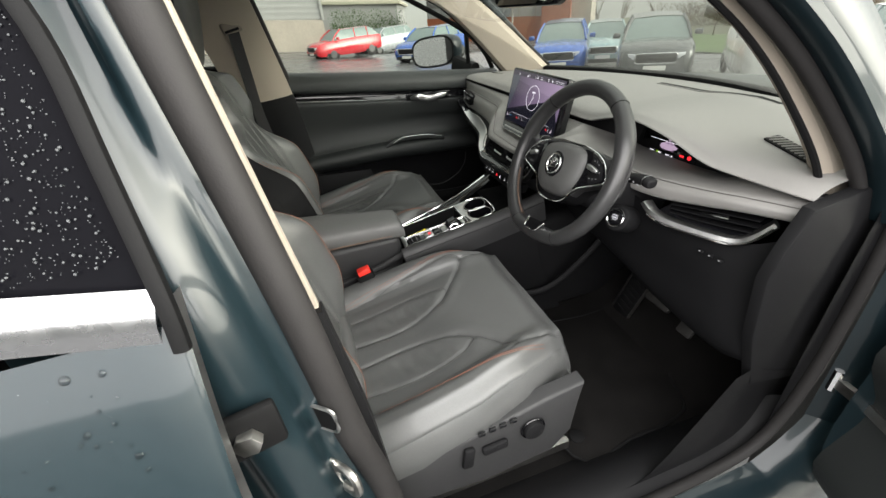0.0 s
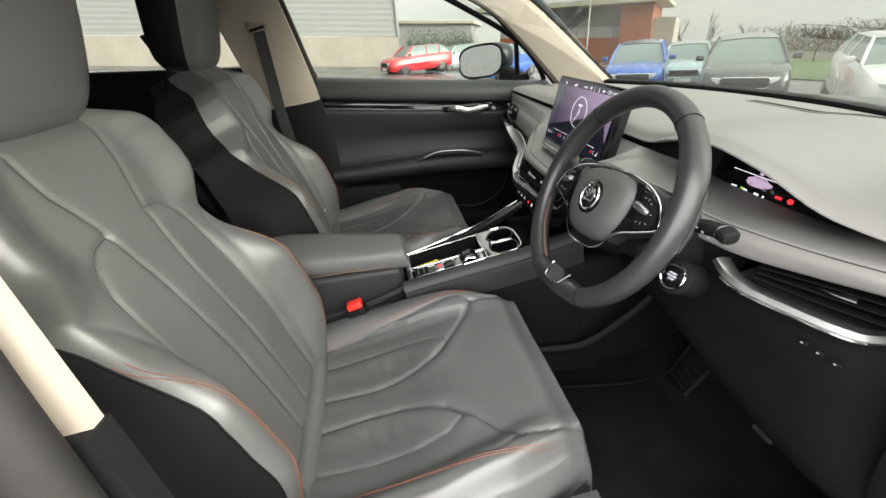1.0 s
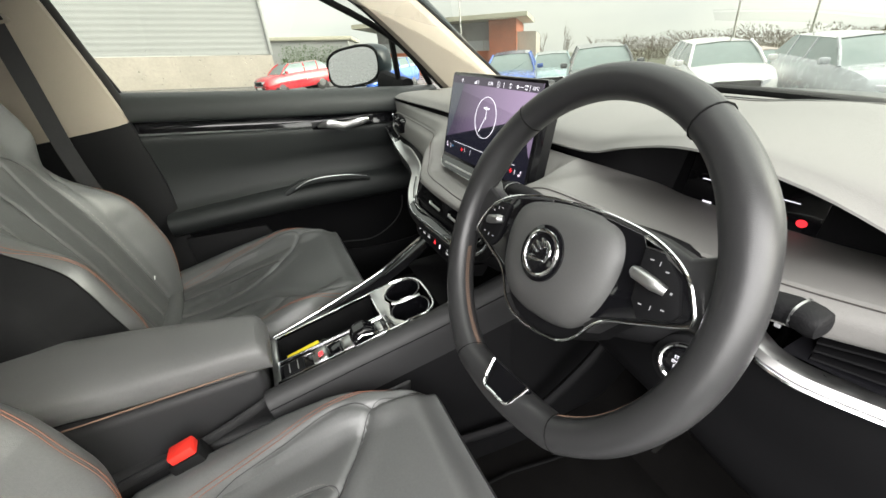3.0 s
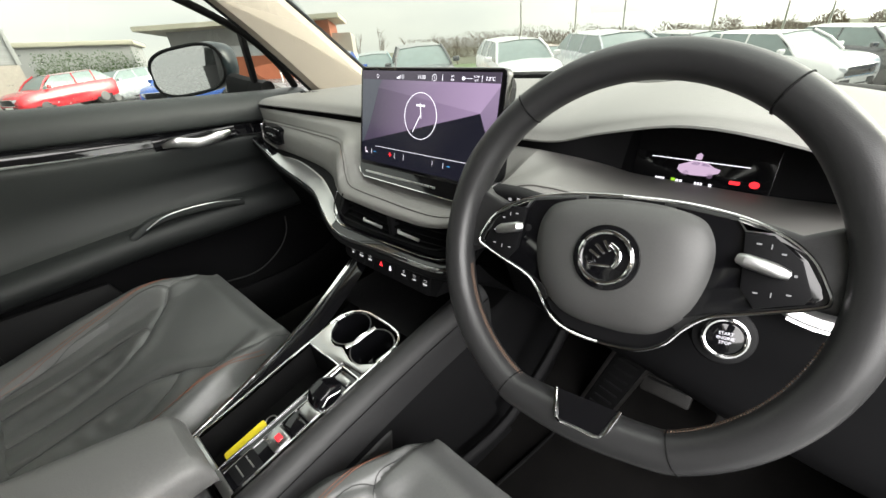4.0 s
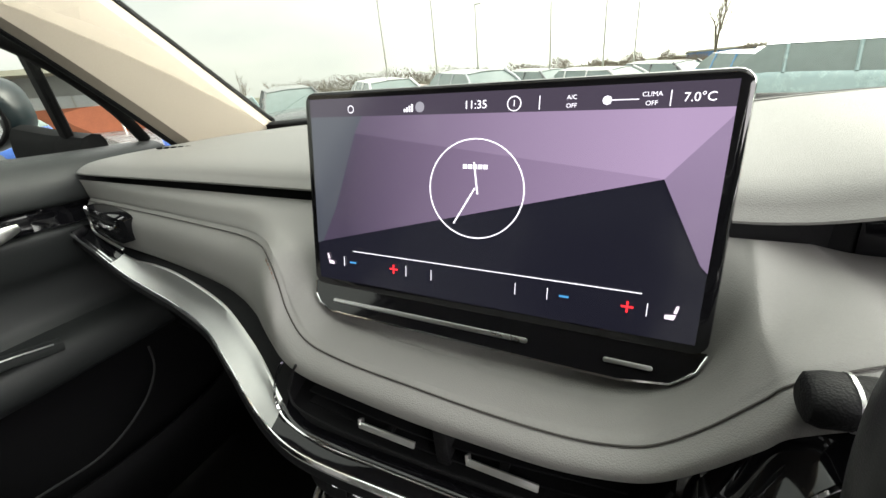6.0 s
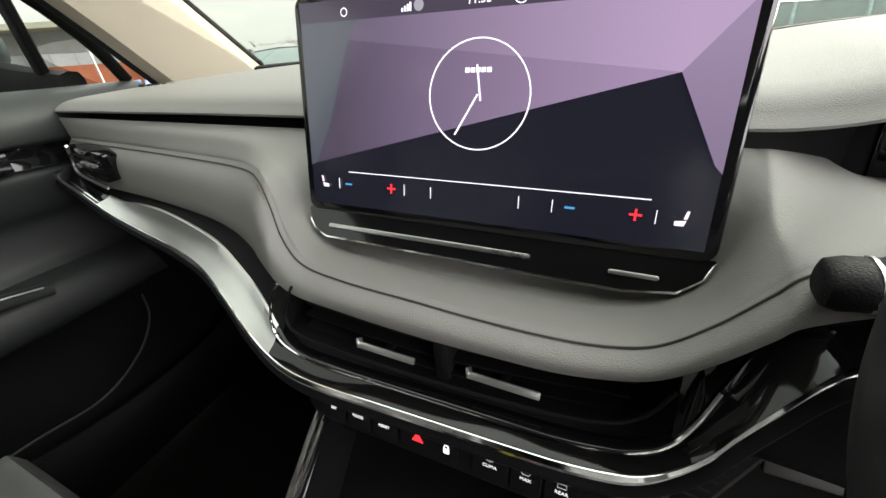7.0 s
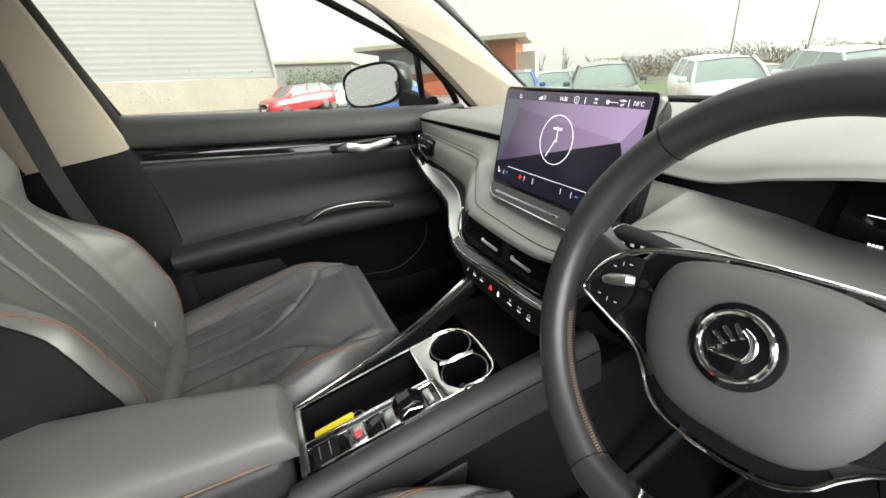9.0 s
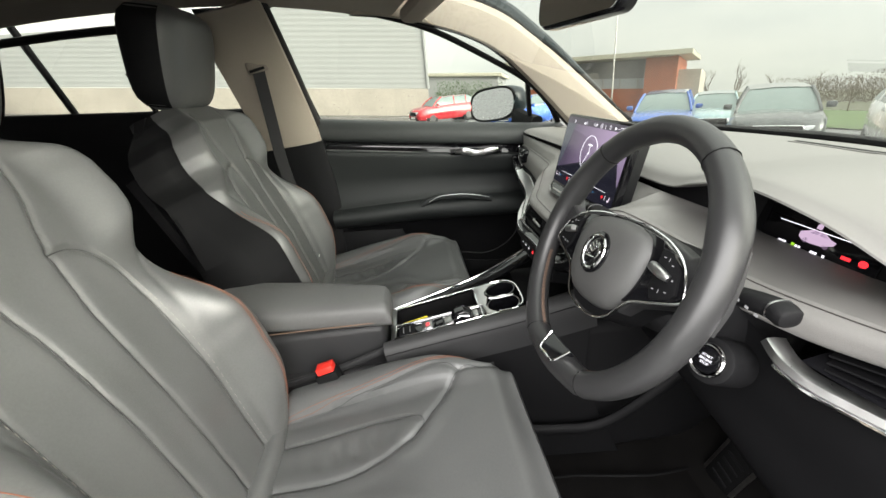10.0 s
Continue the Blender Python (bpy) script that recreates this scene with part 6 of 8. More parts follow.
shell("scuttle", loft([[(x, 0.68 - 0.22 * (x / 0.7) ** 2, 1.045) for x in (-0.74, -0.4, 0, 0.4, 0.74)], [(x, 0.80 - 0.22 * (x / 0.7) ** 2, 1.02) for x in (-0.74, -0.4, 0, 0.4, 0.74)]], 5, 3), RUBBER, "black plastic scuttle below the windscreen", "scuttle")
shell("bonnet", loft([[(x, 0.78 - 0.2 * (x / 0.8) ** 2, 1.025 - 0.03 * (x / 0.8) ** 2) for x in (-0.8, -0.4, 0, 0.4, 0.8)], [(x, 1.2 - 0.15 * (x / 0.8) ** 2, 0.985 - 0.05 * (x / 0.8) ** 2) for x in (-0.8, -0.4, 0, 0.4, 0.8)], [(x, 1.65 - 0.25 * (x / 0.8) ** 2, 0.85 - 0.06 * (x / 0.8) ** 2) for x in (-0.8, -0.4, 0, 0.4, 0.8)], [(x, 1.75 - 0.3 * (x / 0.8) ** 2, 0.4) for x in (-0.8, -0.4, 0, 0.4, 0.8)]], 5, 5), PAINT, "dark green painted bonnet", "bonnet")
ws = shell("windscreen", loft([[(x, 0.64 - 0.22 * (x / 0.7) ** 2, 1.052) for x in (-0.71, -0.4, 0, 0.4, 0.71)], [(x, 0.20 - 0.16 * (x / 0.7) ** 2, 1.27) for x in (-0.68, -0.35, 0, 0.35, 0.68)], [(x, -0.225 - 0.10 * (x / 0.65) ** 2, 1.462 - 0.02 * (x / 0.65) ** 2) for x in (-0.64, -0.35, 0, 0.35, 0.64)]], 5, 5), GLASS, "clear curved windscreen glass", "windscreen")
shell("windscreen_band", sweep(cr([(x, 0.635 - 0.22 * (x / 0.7) ** 2, 1.062) for x in (-0.70, -0.5, -0.25, 0, 0.25, 0.5, 0.70)], 5), ring(0.020, 0.009, 12, 3)), RUBBER, "black band along the foot of the windscreen", "windscreen band")
# rear-view mirror
rv = thing("rear_view_mirror", "frameless black rear-view mirror hanging from the windscreen", "mirror", (-0.005, -0.05, 1.40))
MM = frame_of((0.060, -0.055, 1.358), (0.97, 0.2, 0), (0, 0.10, 1))
part("housing", prism(rrect(0.235, 0.066, 0.024), 0.026, MM @ Matrix.Translation((0, 0, -0.028)), 0.008, 3), PIANO, rv)
part("mirror_glass", prism(rrect(0.222, 0.056, 0.020), 0.001, MM), MIRROR, rv, "silvered mirror glass")
part("stem", sweep([(0.045, -0.04, 1.366), (0.02, 0.0, 1.385), (0.0, 0.02, 1.378)], ring(0.012, 0.012, 10), up=(1, 0, 0)), PIANO, rv)
part("sensor_pod", rbox((0.10, 0.09, 0.035), (0.0, 0.02, 1.372), 0.012, 3, (-24, 0, 0)), PIANO, rv)

# ---- B-pillars ----
def b_pillar(s):
    Z = [0.44, 0.62, 0.80, 0.95, 1.10, 1.20, 1.32, 1.42, 1.50]
    xo = [0.79, 0.805, 0.815, 0.812, 0.795, 0.770, 0.722, 0.680, 0.640]
    yf = [-0.61, -0.615, -0.62, -0.628, -0.645, -0.662, -0.682, -0.700, -0.715]
    rows = []
    for z, x, y in zip(Z, xo, yf):
        rows.append([(s * (x - 0.04), y - 0.20, z), (s * (x - 0.035), y - 0.105, z), (s * (x - 0.012), y - 0.080, z), (s * (x - 0.008), y - 0.058, z), (s * (x - 0.022), y - 0.036, z), (s * (x - 0.045), y - 0.020, z), (s * (x - 0.065), y - 0.008, z), (s * (x - 0.085), y, z), (s * (x - 0.10), y - 0.02, z)])
    seal = [(s * (x - 0.078), y + 0.008, z) for z, x, y in zip(Z, xo, yf)]
    up_ = [(s * (x - 0.115), y + (0.014 if s > 0 else 0.004), z) for z, x, y in zip(Z, xo, yf)]
    if s > 0:
        # the driver's side: trim and seal stand steeper than the outer panel
        up_[3:] = [(0.716, -0.612, 0.95), (0.707, -0.630, 1.10), (0.695, -0.645, 1.20), (0.681, -0.662, 1.32), (0.667, -0.676, 1.42), (0.64, -0.688, 1.50)]
        seal[3:] = [(0.748, -0.630, 0.95), (0.736, -0.645, 1.10), (0.718, -0.660, 1.20), (0.694, -0.679, 1.32), (0.674, -0.693, 1.42), (0.645, -0.705, 1.50)]
        for r, (x1, y1, z), (x2, y2, _) in list(zip(rows, seal, up_))[3:]:
            r[5:] = [(x1 + 0.013, y1 - 0.028, z), (x1 + 0.006, y1 - 0.012, z), (x1 - 0.012, y1 - 0.006, z), (x2 - 0.01, y2 - 0.03, z)]
    cols = list(map(list, zip(*rows)))
    shell("b_pillar", loft(cols, 5, 4), PAINT, "dark green painted door pillar, wet", "door pillar")
    shell("pillar_seal", sweep(cr(seal, 6), ring(0.018 if s > 0 else 0.013, 0.016 if s > 0 else 0.012, 12), up=(s, 0, 0)), SEAL, "black rubber door seal", "door seal")
    shell("pillar_trim_upper", sweep(cr(up_[4:], 6), [(0.030, -0.006), (0.030, 0.004), (0.012, 0.006), (-0.003, 0.003), (-0.003, -0.007)] if s > 0 else [(-0.20, -0.02), (-0.08, 0.006), (-0.02, 0.012), (0.004, 0.004), (0.004, -0.02)], up=(-s, 0, 0)), BEIGE, "beige upper door pillar trim", "pillar trim")
    shell("pillar_trim_lower", sweep(cr(up_[:5], 6), [(0.14, -0.012), (0.09, 0.008), (0.02, 0.014), (-0.006, 0.004), (-0.006, -0.016)] if s > 0 else [(-0.27, -0.02), (-0.09, 0.008), (-0.02, 0.014), (0.006, 0.004), (0.006, -0.02)], up=(-s, 0, 0)), PLASTIC, "dark lower door pillar trim", "pillar trim")


b_pillar(1)
b_pillar(-1)
# striker and check strap on the driver's side
stk = thing("door_striker", "steel door striker loop on a plate on the pillar", "door striker", (0.76, -0.70, 0.80))
part("striker_plate", rbox((0.006, 0.040, 0.060), (0.757, -0.668, 0.908), 0.003, 2, (0, 0, -40)), STEEL, stk)
part("striker_loop", tube(cr([(0.757, -0.662, 0.925), (0.785, -0.640, 0.928), (0.79, -0.636, 0.910), (0.785, -0.640, 0.892), (0.757, -0.662, 0.890)], 5), 0.005, 8, up=(0, 1, 0)), STEEL, stk)
part("striker_screw", disc(0.008, 0.004, frame_of((0.760, -0.672, 0.935), (0.64, 0.77, 0), (0, 0, 1)), 6, 0.001), STEEL, stk)
lab = thing("pillar_plug", "square black grommet in the painted pillar", "grommet", (0.757, -0.650, 0.995))
part("plug_frame", tube([tuple(frame_of((0.757, -0.650, 0.995), (0.64, 0.77, 0), (0, 0, 1)) @ Vector((x, y, 0.002))) for x, y in rrect(0.034, 0.034, 0.008)], 0.0022, 6, True), SATIN, lab)
part("plug", prism(rrect(0.030, 0.030, 0.007), 0.003, frame_of((0.757, -0.650, 0.995), (0.64, 0.77, 0), (0, 0, 1))), RUBBER, lab)
bolt = thing("pillar_bolt", "bolted black bracket on the painted pillar", "bolt", (0.80, -0.78, 0.95))
part("bracket", rbox((0.010, 0.055, 0.050), (0.803, -0.702, 1.058), 0.004, 2, (0, 0, 12)), RUBBER, bolt)
part("bolt_head", prism([(0.012 * math.cos(q), 0.012 * math.sin(q)) for q in np.linspace(0, 2 * math.pi, 7)[:-1]], 0.010, frame_of((0.807, -0.702, 1.056), (0, 1, 0), (0, 0, 1)), 0.002), STEEL, bolt)

# ---- rear door, driver's side (shut) ----
rd = thing("rear_door", "shut dark green rear car door, wet, with chrome window trim", "car door", (0.84, -1.3, 0.4))
Zr = [0.44, 0.60, 0.80, 0.95, 1.06, 1.14, 1.195]
xr = [0.835, 0.875, 0.900, 0.895, 0.877, 0.848, 0.824]
skin = [[(x, y - 0.003 * 0, z + 0.015 * (y + 0.83) * -0.12) for y in (-0.715, -0.73, -1.1, -1.5, -1.9)] for z, x in zip(Zr, xr)]
skin = [[(x - (0.02 if j == 0 else 0), p[1], p[2]) for j, (p) in enumerate(r)] for r, x in zip(skin, xr)]
part("outer_skin", loft(skin, 5, 5, smooth_across=True), PAINT, rd, "wet dark green painted door skin")
part("door_edge", loft([[(x - 0.020, -0.715, z) for z, x in zip(Zr, xr)], [(x - 0.05, -0.708, z) for z, x in zip(Zr, xr)]], 4, 2), SATIN, rd)
part("window_trim", sweep([(0.822, -0.706, 1.209), (0.822, -0.80, 1.230), (0.818, -1.2, 1.242), (0.812, -1.9, 1.255)], [(-0.004, -0.024), (0.004, -0.026), (0.010, 0.008), (0.004, 0.012), (0.0, 0.009), (-0.005, -0.002), (-0.0065, -0.010), (-0.0055, -0.015)]), mat("brushed_chrome", (0.42, 0.42, 0.43), 0.28, metal=1.0, var=0.12, rvar=0.08), rd, "chrome strip along the window's foot")
fr_path = [(0.827, -0.702, 1.178), (0.820, -0.701, 1.215), (0.792, -0.708, 1.29), (0.759, -0.719, 1.36), (0.725, -0.748, 1.43), (0.69, -0.77, 1.50)]
part("window_pillar", sweep(cr(fr_path, 5), ring(0.0055, 0.005, 10, 3), up=(1, 0, 0.3)), RUBBER, rd, "gloss black window pillar cover")
pane = part("pane", loft([[(0.818, -0.706, 1.205), (0.810, -1.3, 1.225), (0.795, -1.9, 1.235)], [(0.768, -0.717, 1.33), (0.76, -1.3, 1.34), (0.74, -1.9, 1.34)], [(0.695, -0.772, 1.49), (0.69, -1.3, 1.51), (0.67, -1.9, 1.46)]], 6, 5), mat("dark_tinted_glass", (0.003, 0.003, 0.004), 0.05, spec=0.015), rd, "dark rain-spotted privacy glass")
# ---- open driver's door, seen past the pillar ----
dd = thing("driver_door", "open dark driver's door swung out beside the front wing", "car door", (0.86, 0.34, 0.4))
DM = Matrix.Translation((0.845, 0.30, 0)) @ pose(0, 0, 0, 0, 0, 66)     # y runs back along the door from the hinge, x is its outside


def d3(p):
    return tuple(DM @ Vector(p))


def dl(curves):
    return [[d3(p) for p in c] for c in curves]


Yd = (-0.02, -0.3, -0.7, -1.05)
part("outer_skin", loft(dl([[(0.05, y, 0.35) for y in Yd], [(0.075, y, 0.7) for y in Yd], [(0.055, y, 0.95) for y in Yd], [(0.0, y, 1.10) for y in Yd]]), 4, 4), PAINT, dd)
part("door_card", loft(dl([[(-0.03, y, 0.38) for y in Yd], [(-0.10, y, 0.50) for y in Yd], [(-0.06, y, 0.66) for y in Yd], [(-0.11, y, 0.80) for y in Yd], [(-0.05, y, 0.92) for y in Yd], [(-0.06, y, 1.02) for y in Yd], [(-0.01, y, 1.09) for y in Yd]]), 4, 4), DOOR_SKIN, dd, "dark door card")
part("front_edge", loft(dl([[(0.05, -0.02, 0.35), (0.075, -0.02, 0.7), (0.055, -0.02, 0.95), (0.0, -0.02, 1.1)], [(-0.03, -0.02, 0.38), (-0.10, -0.02, 0.55), (-0.09, -0.02, 0.85), (-0.01, -0.02, 1.09)]]), 4, 2), PAINT, dd)
part("window_frame", sweep(cr([d3(p) for p in ((0.0, 0.0, 1.08), (-0.05, -0.35, 1.28), (-0.09, -0.65, 1.40), (-0.11, -0.95, 1.43), (-0.09, -1.05, 1.30), (-0.01, -1.06, 1.09))], 6), ring(0.018, 0.028, 10, 3)), RUBBER, dd)
part("door_pull", tube([d3(p) for p in ((-0.10, -0.30, 0.62), (-0.13, -0.32, 0.62), (-0.13, -0.50, 0.64), (-0.10, -0.52, 0.64))], 0.010, 8), SATIN, dd)
chk = thing("check_strap", "steel door check strap between post and door", "check strap", (0.80, 0.24, 0.66))
part("strap", sweep([(0.775, 0.25, 0.66), (0.83, 0.235, 0.665), (0.90, 0.215, 0.66)], [(-0.006, -0.011), (0.006, -0.011), (0.006, 0.011), (-0.006, 0.011)]), STEEL, chk)
part("pin", tube([(0.772, 0.246, 0.69), (0.772, 0.246, 0.64)], 0.008, 8, up=(1, 0, 0)), CHROME, chk)

# ---- passenger door (shut), inside ----
pd_ = thing("passenger_door", "shut front door with dark soft card, gloss strip and chrome handle", "car door", (-0.72, -0.2, 0.42))
yy = (-0.64, -0.50, -0.30, -0.10, 0.08, 0.22)
z_top = (1.166, 1.150, 1.128, 1.108, 1.091, 1.080)


def row(dz, xs_, blend=1.0):
    return [(x, y, zt + dz) for x, y, zt in zip(xs_, yy, z_top)]


def k6(x, dx=0.0):
    return [x + dx * i / 5 for i in range(6)]


part("upper_card", loft([row(-0.012, k6(-0.785, -0.02)), row(-0.002, k6(-0.750)), row(0.002, k6(-0.728)), row(-0.006, k6(-0.705, 0.012)), row(-0.032, k6(-0.690, 0.018)), row(-0.062, k6(-0.690, 0.018)), row(-0.070, k6(-0.700, 0.018))], 6, 4), DOOR_SKIN, pd_)
part("gloss_strip", loft([row(-0.066, k6(-0.703, 0.018)), row(-0.080, k6(-0.708, 0.018)), row(-0.100, k6(-0.703, 0.018))], 6, 3), PIANO, pd_)
part("chrome_line", tube(cr([(-0.700, y, zt - 0.101) for y, zt in zip(yy[:5], z_top[:5])], 5), 0.0028, 7), SATIN, pd_, "thin silver line under the strip")
part("middle_card", loft([row(-0.103, k6(-0.698)), row(-0.115, k6(-0.690)), row(-0.16, k6(-0.700)), [(-0.712, y, z) for y, z in zip(yy, (0.93, 0.93, 0.925, 0.92, 0.91, 0.90))], [(-0.705, y, z) for y, z in zip(yy, (0.87, 0.875, 0.88, 0.875, 0.86, 0.85))], [(-0.690, y, z) for y, z in zip(yy, (0.845, 0.85, 0.855, 0.855, 0.845, 0.84))]], 6, 4), CARD_DARK, pd_)
part("arm_rest", loft([[(-0.690, y, z) for y, z in zip(yy, (0.845, 0.85, 0.855, 0.855, 0.845, 0.84))], [(-0.650, y, z) for y, z in zip(yy, (0.838, 0.842, 0.846, 0.840, 0.83, 0.83))], [(-0.640, y, z) for y, z in zip(yy, (0.815, 0.815, 0.815, 0.80, 0.79, 0.80))], [(-0.665, y, z) for y, z in zip(yy, (0.785, 0.785, 0.785, 0.775, 0.77, 0.77))], [(-0.715, y, z) for y, z in zip(yy, (0.765, 0.765, 0.765, 0.76, 0.755, 0.75))]], 6, 4), CARD_DARK, pd_, "padded arm rest")
pull = part("pull_cup", sweep(cr([(-0.655, -0.32, 0.842), (-0.648, -0.26, 0.868), (-0.648, -0.15, 0.862), (-0.650, -0.06, 0.842)], 6), ring(0.012, 0.009, 10, 3)), DOOR_SKIN, pd_, "raised grab handle")
# thin satin tube drawn in place of the soft highlight along the handle
part("pull_trim", tube(cr([(-0.632, -0.29, 0.858), (-0.630, -0.24, 0.876), (-0.632, -0.15, 0.872), (-0.638, -0.07, 0.852)], 6), 0.0014, 7), SATIN, pull)
part("lower_card", loft([[(-0.712, y, z) for y, z in zip(yy, (0.768, 0.768, 0.768, 0.762, 0.757, 0.752))], [(-0.735, y, 0.70) for y in yy], [(-0.735, y, 0.60) for y in yy], [(-0.70, y, 0.44) for y in yy]], 6, 4), DASH_DARK, pd_)
part("door_bin", loft([[(-0.645, y, z) for y, z in zip(yy, (0.665, 0.665, 0.64, 0.60, 0.60, 0.64))], [(-0.640, y, 0.55) for y in yy], [(-0.68, y, 0.43) for y in yy]], 6, 4, solid=-0.008), PLASTIC, pd_, "dark door bin")
part("bin_edge", tube(cr([(-0.648, -0.62, 0.668), (-0.648, -0.40, 0.655), (-0.650, -0.20, 0.645), (-0.655, -0.09, 0.628), (-0.662, -0.01, 0.655), (-0.668, 0.035, 0.70), (-0.670, 0.045, 0.748)], 6), 0.0022, 6, up=(1, 0, 0)), LEATHER_BACK, pd_)
part("rear_pocket", prism([(-0.62, 0.60), (-0.35, 0.62), (-0.40, 0.752), (-0.62, 0.765)], 0.012, frame_of((-0.690, 0, 0), (0, 1, 0), (0, 0, 1)), 0.004), PLASTIC, pd_)
hd = part("door_handle", sweep(cr([(-0.684, -0.180, 1.016), (-0.668, -0.150, 1.020), (-0.672, -0.108, 1.008), (-0.660, -0.060, 1.014), (-0.662, -0.028, 1.018)], 6), ring(0.012, 0.0055, 12, 3), up=(1, 0, 0), scales=[0.4 + 0.6 * min(1, 4 * min(i, 24 - i) / 24) for i in range(25)]), SATIN, pd_, "satin chrome door release handle")
part("handle_cup", sweep([(-0.692, -0.195, 1.020), (-0.680, -0.01, 1.014)], ring(0.014, 0.003, 12, 3), up=(1, 0, 0)), PIANO, hd)
part("door_shell", loft([[(-0.84, y, 0.40) for y in yy], [(-0.88, y, 0.80) for y in yy], [(-0.83, y, 1.05) for y in yy], row(-0.004, k6(-0.765))], 6, 4), PAINT, pd_)
frame_p = [(-0.735, -0.645, 1.166), (-0.700, -0.680, 1.30), (-0.635, -0.712, 1.45), (-0.612, -0.70, 1.500), (-0.612, -0.55, 1.488), (-0.624, -0.38, 1.452), (-0.640, -0.235, 1.406), (-0.662, -0.085, 1.332), (-0.690, 0.080, 1.238), (-0.716, 0.17, 1.155), (-0.732, 0.215, 1.083)]
part("window_frame", sweep(cr(frame_p, 6), ring(0.009, 0.009, 10, 3), up=(1, 0, 0)), RUBBER, pd_, "black window frame")
part("quarter_bar", sweep([(-0.792, 0.128, 1.078), (-0.712, 0.093, 1.245)], ring(0.008, 0.011, 10, 3), up=(1, 0, 0)), RUBBER, pd_, "black quarter light bar")
pn = part("pane", loft([[(x, y, zt - 0.01) for x, y, zt in zip((-0.768, -0.775, -0.785, -0.79, -0.80, -0.805), yy, z_top)], [(-0.70, -0.68, 1.31), (-0.70, -0.5, 1.32), (-0.705, -0.3, 1.30), (-0.72, -0.1, 1.24), (-0.735, 0.0, 1.20), (-0.765, 0.12, 1.14)], [(-0.617, -0.71, 1.495), (-0.617, -0.5, 1.48), (-0.636, -0.3, 1.43), (-0.662, -0.1, 1.343), (-0.68, 0.02, 1.275), (-0.718, 0.17, 1.153)]], 5, 4), GLASS, pd_, "clear rain-spotted window")
pn.visible_shadow = False
# rear passenger door inside
rp = thing("rear_passenger_door", "shut rear door with black card and window bars", "car door", (-0.74, -1.3, 0.42))
part("door_card", loft([[(-0.76, y, 1.215 - 0.05 * (y + 0.88)) for y in (-0.79, -1.2, -1.9)], [(-0.72, y, 1.22 - 0.05 * (y + 0.88)) for y in (-0.79, -1.2, -1.9)], [(-0.70, y, 1.17) for y in (-0.79, -1.2, -1.9)], [(-0.72, y, 0.9) for y in (-0.79, -1.2, -1.9)], [(-0.74, y, 0.45) for y in (-0.79, -1.2, -1.9)]], 5, 4), DASH_DARK, rp)
part("window_bar", sweep([(-0.745, -1.42, 1.22), (-0.70, -1.50, 1.56)], ring(0.010, 0.012, 8), up=(1, 0, 0)), RUBBER, rp)
part("window_frame", sweep(cr([(-0.755, -0.84, 1.19), (-0.715, -0.87, 1.30), (-0.66, -0.86, 1.44), (-0.65, -1.2, 1.47), (-0.66, -1.9, 1.43)], 5), ring(0.012, 0.012, 8), up=(1, 0, 0)), RUBBER, rp)
p2 = part("pane", loft([[(-0.758, y, 1.18) for y in (-0.88, -1.3, -1.9)], [(-0.655, y, 1.48) for y in (-0.86, -1.3, -1.9)]], 4, 3), GLASS, rp)
p2.visible_shadow = False
# rear bench and tailgate wall that close the cabin
rb = thing("rear_bench", "black leather rear bench seat", "bench seat", (0, -1.6, 0.45))
part("bench_cushion", rbox((1.30, 0.50, 0.20), (0, -1.38, 0.58), 0.06, 4, (4, 0, 0)), SIDE_BLACK, rb)
part("bench_back", rbox((1.30, 0.16, 0.66), (0, -1.70, 0.90), 0.06, 4, (-24, 0, 0)), SIDE_BLACK, rb)
for x in (-0.40, 0.40):
    part("headrest", rbox((0.26, 0.10, 0.16), (x, -1.88, 1.29), 0.04, 4, (-20, 0, 0)), SIDE_BLACK, rb)
# unseen rear glass, added dark to stop sky glare on the screen
rwin = shell("rear_window", loft([[(x, -2.35, 1.05) for x in (-0.74, 0.0, 0.74)], [(x, -2.20, 1.25) for x in (-0.70, 0.0, 0.70)], [(x, -2.02, 1.43) for x in (-0.64, 0.0, 0.64)]], 4, 4), GLASS_DARK, "unseen dark rear window that keeps the sky off the screen", "rear window")
shell("rear_wall", loft([[(x, -2.15, 0.45) for x in (-0.76, 0.76)], [(x, -2.35, 1.05) for x in (-0.76, 0.76)]], 4, 4), LEATHER_BACK, "black boot trim behind the bench", "boot trim")
# seat belt on the passenger pillar
blt = thing("seat_belt", "black seat belt running down from its pillar guide", "seat belt", (-0.68, -0.80, 0.9))
part("belt_guide", rbox((0.022, 0.066, 0.040), (-0.596, -0.768, 1.340), 0.009, 3, (12, 0, 0)), mat("dark_beige_plastic", (0.19, 0.165, 0.135), 0.5, bump=0.1), blt, "beige belt guide")
part("guide_slot", rbox((0.006, 0.046, 0.008), (-0.5845, -0.768, 1.330), 0.002, 2, (12, 0, 0)), RUBBER, blt)
part("webbing", sweep(cr([(-0.588, -0.766, 1.330), (-0.612, -0.768, 1.194), (-0.632, -0.767, 1.034), (-0.640, -0.737, 0.80), (-0.640, -0.727, 0.60)], 6), [(-0.018, -0.0008), (0.018, -0.0008), (0.018, 0.0008), (-0.018, 0.0008)], up=(1, 0.1, 0)), BELT, blt)
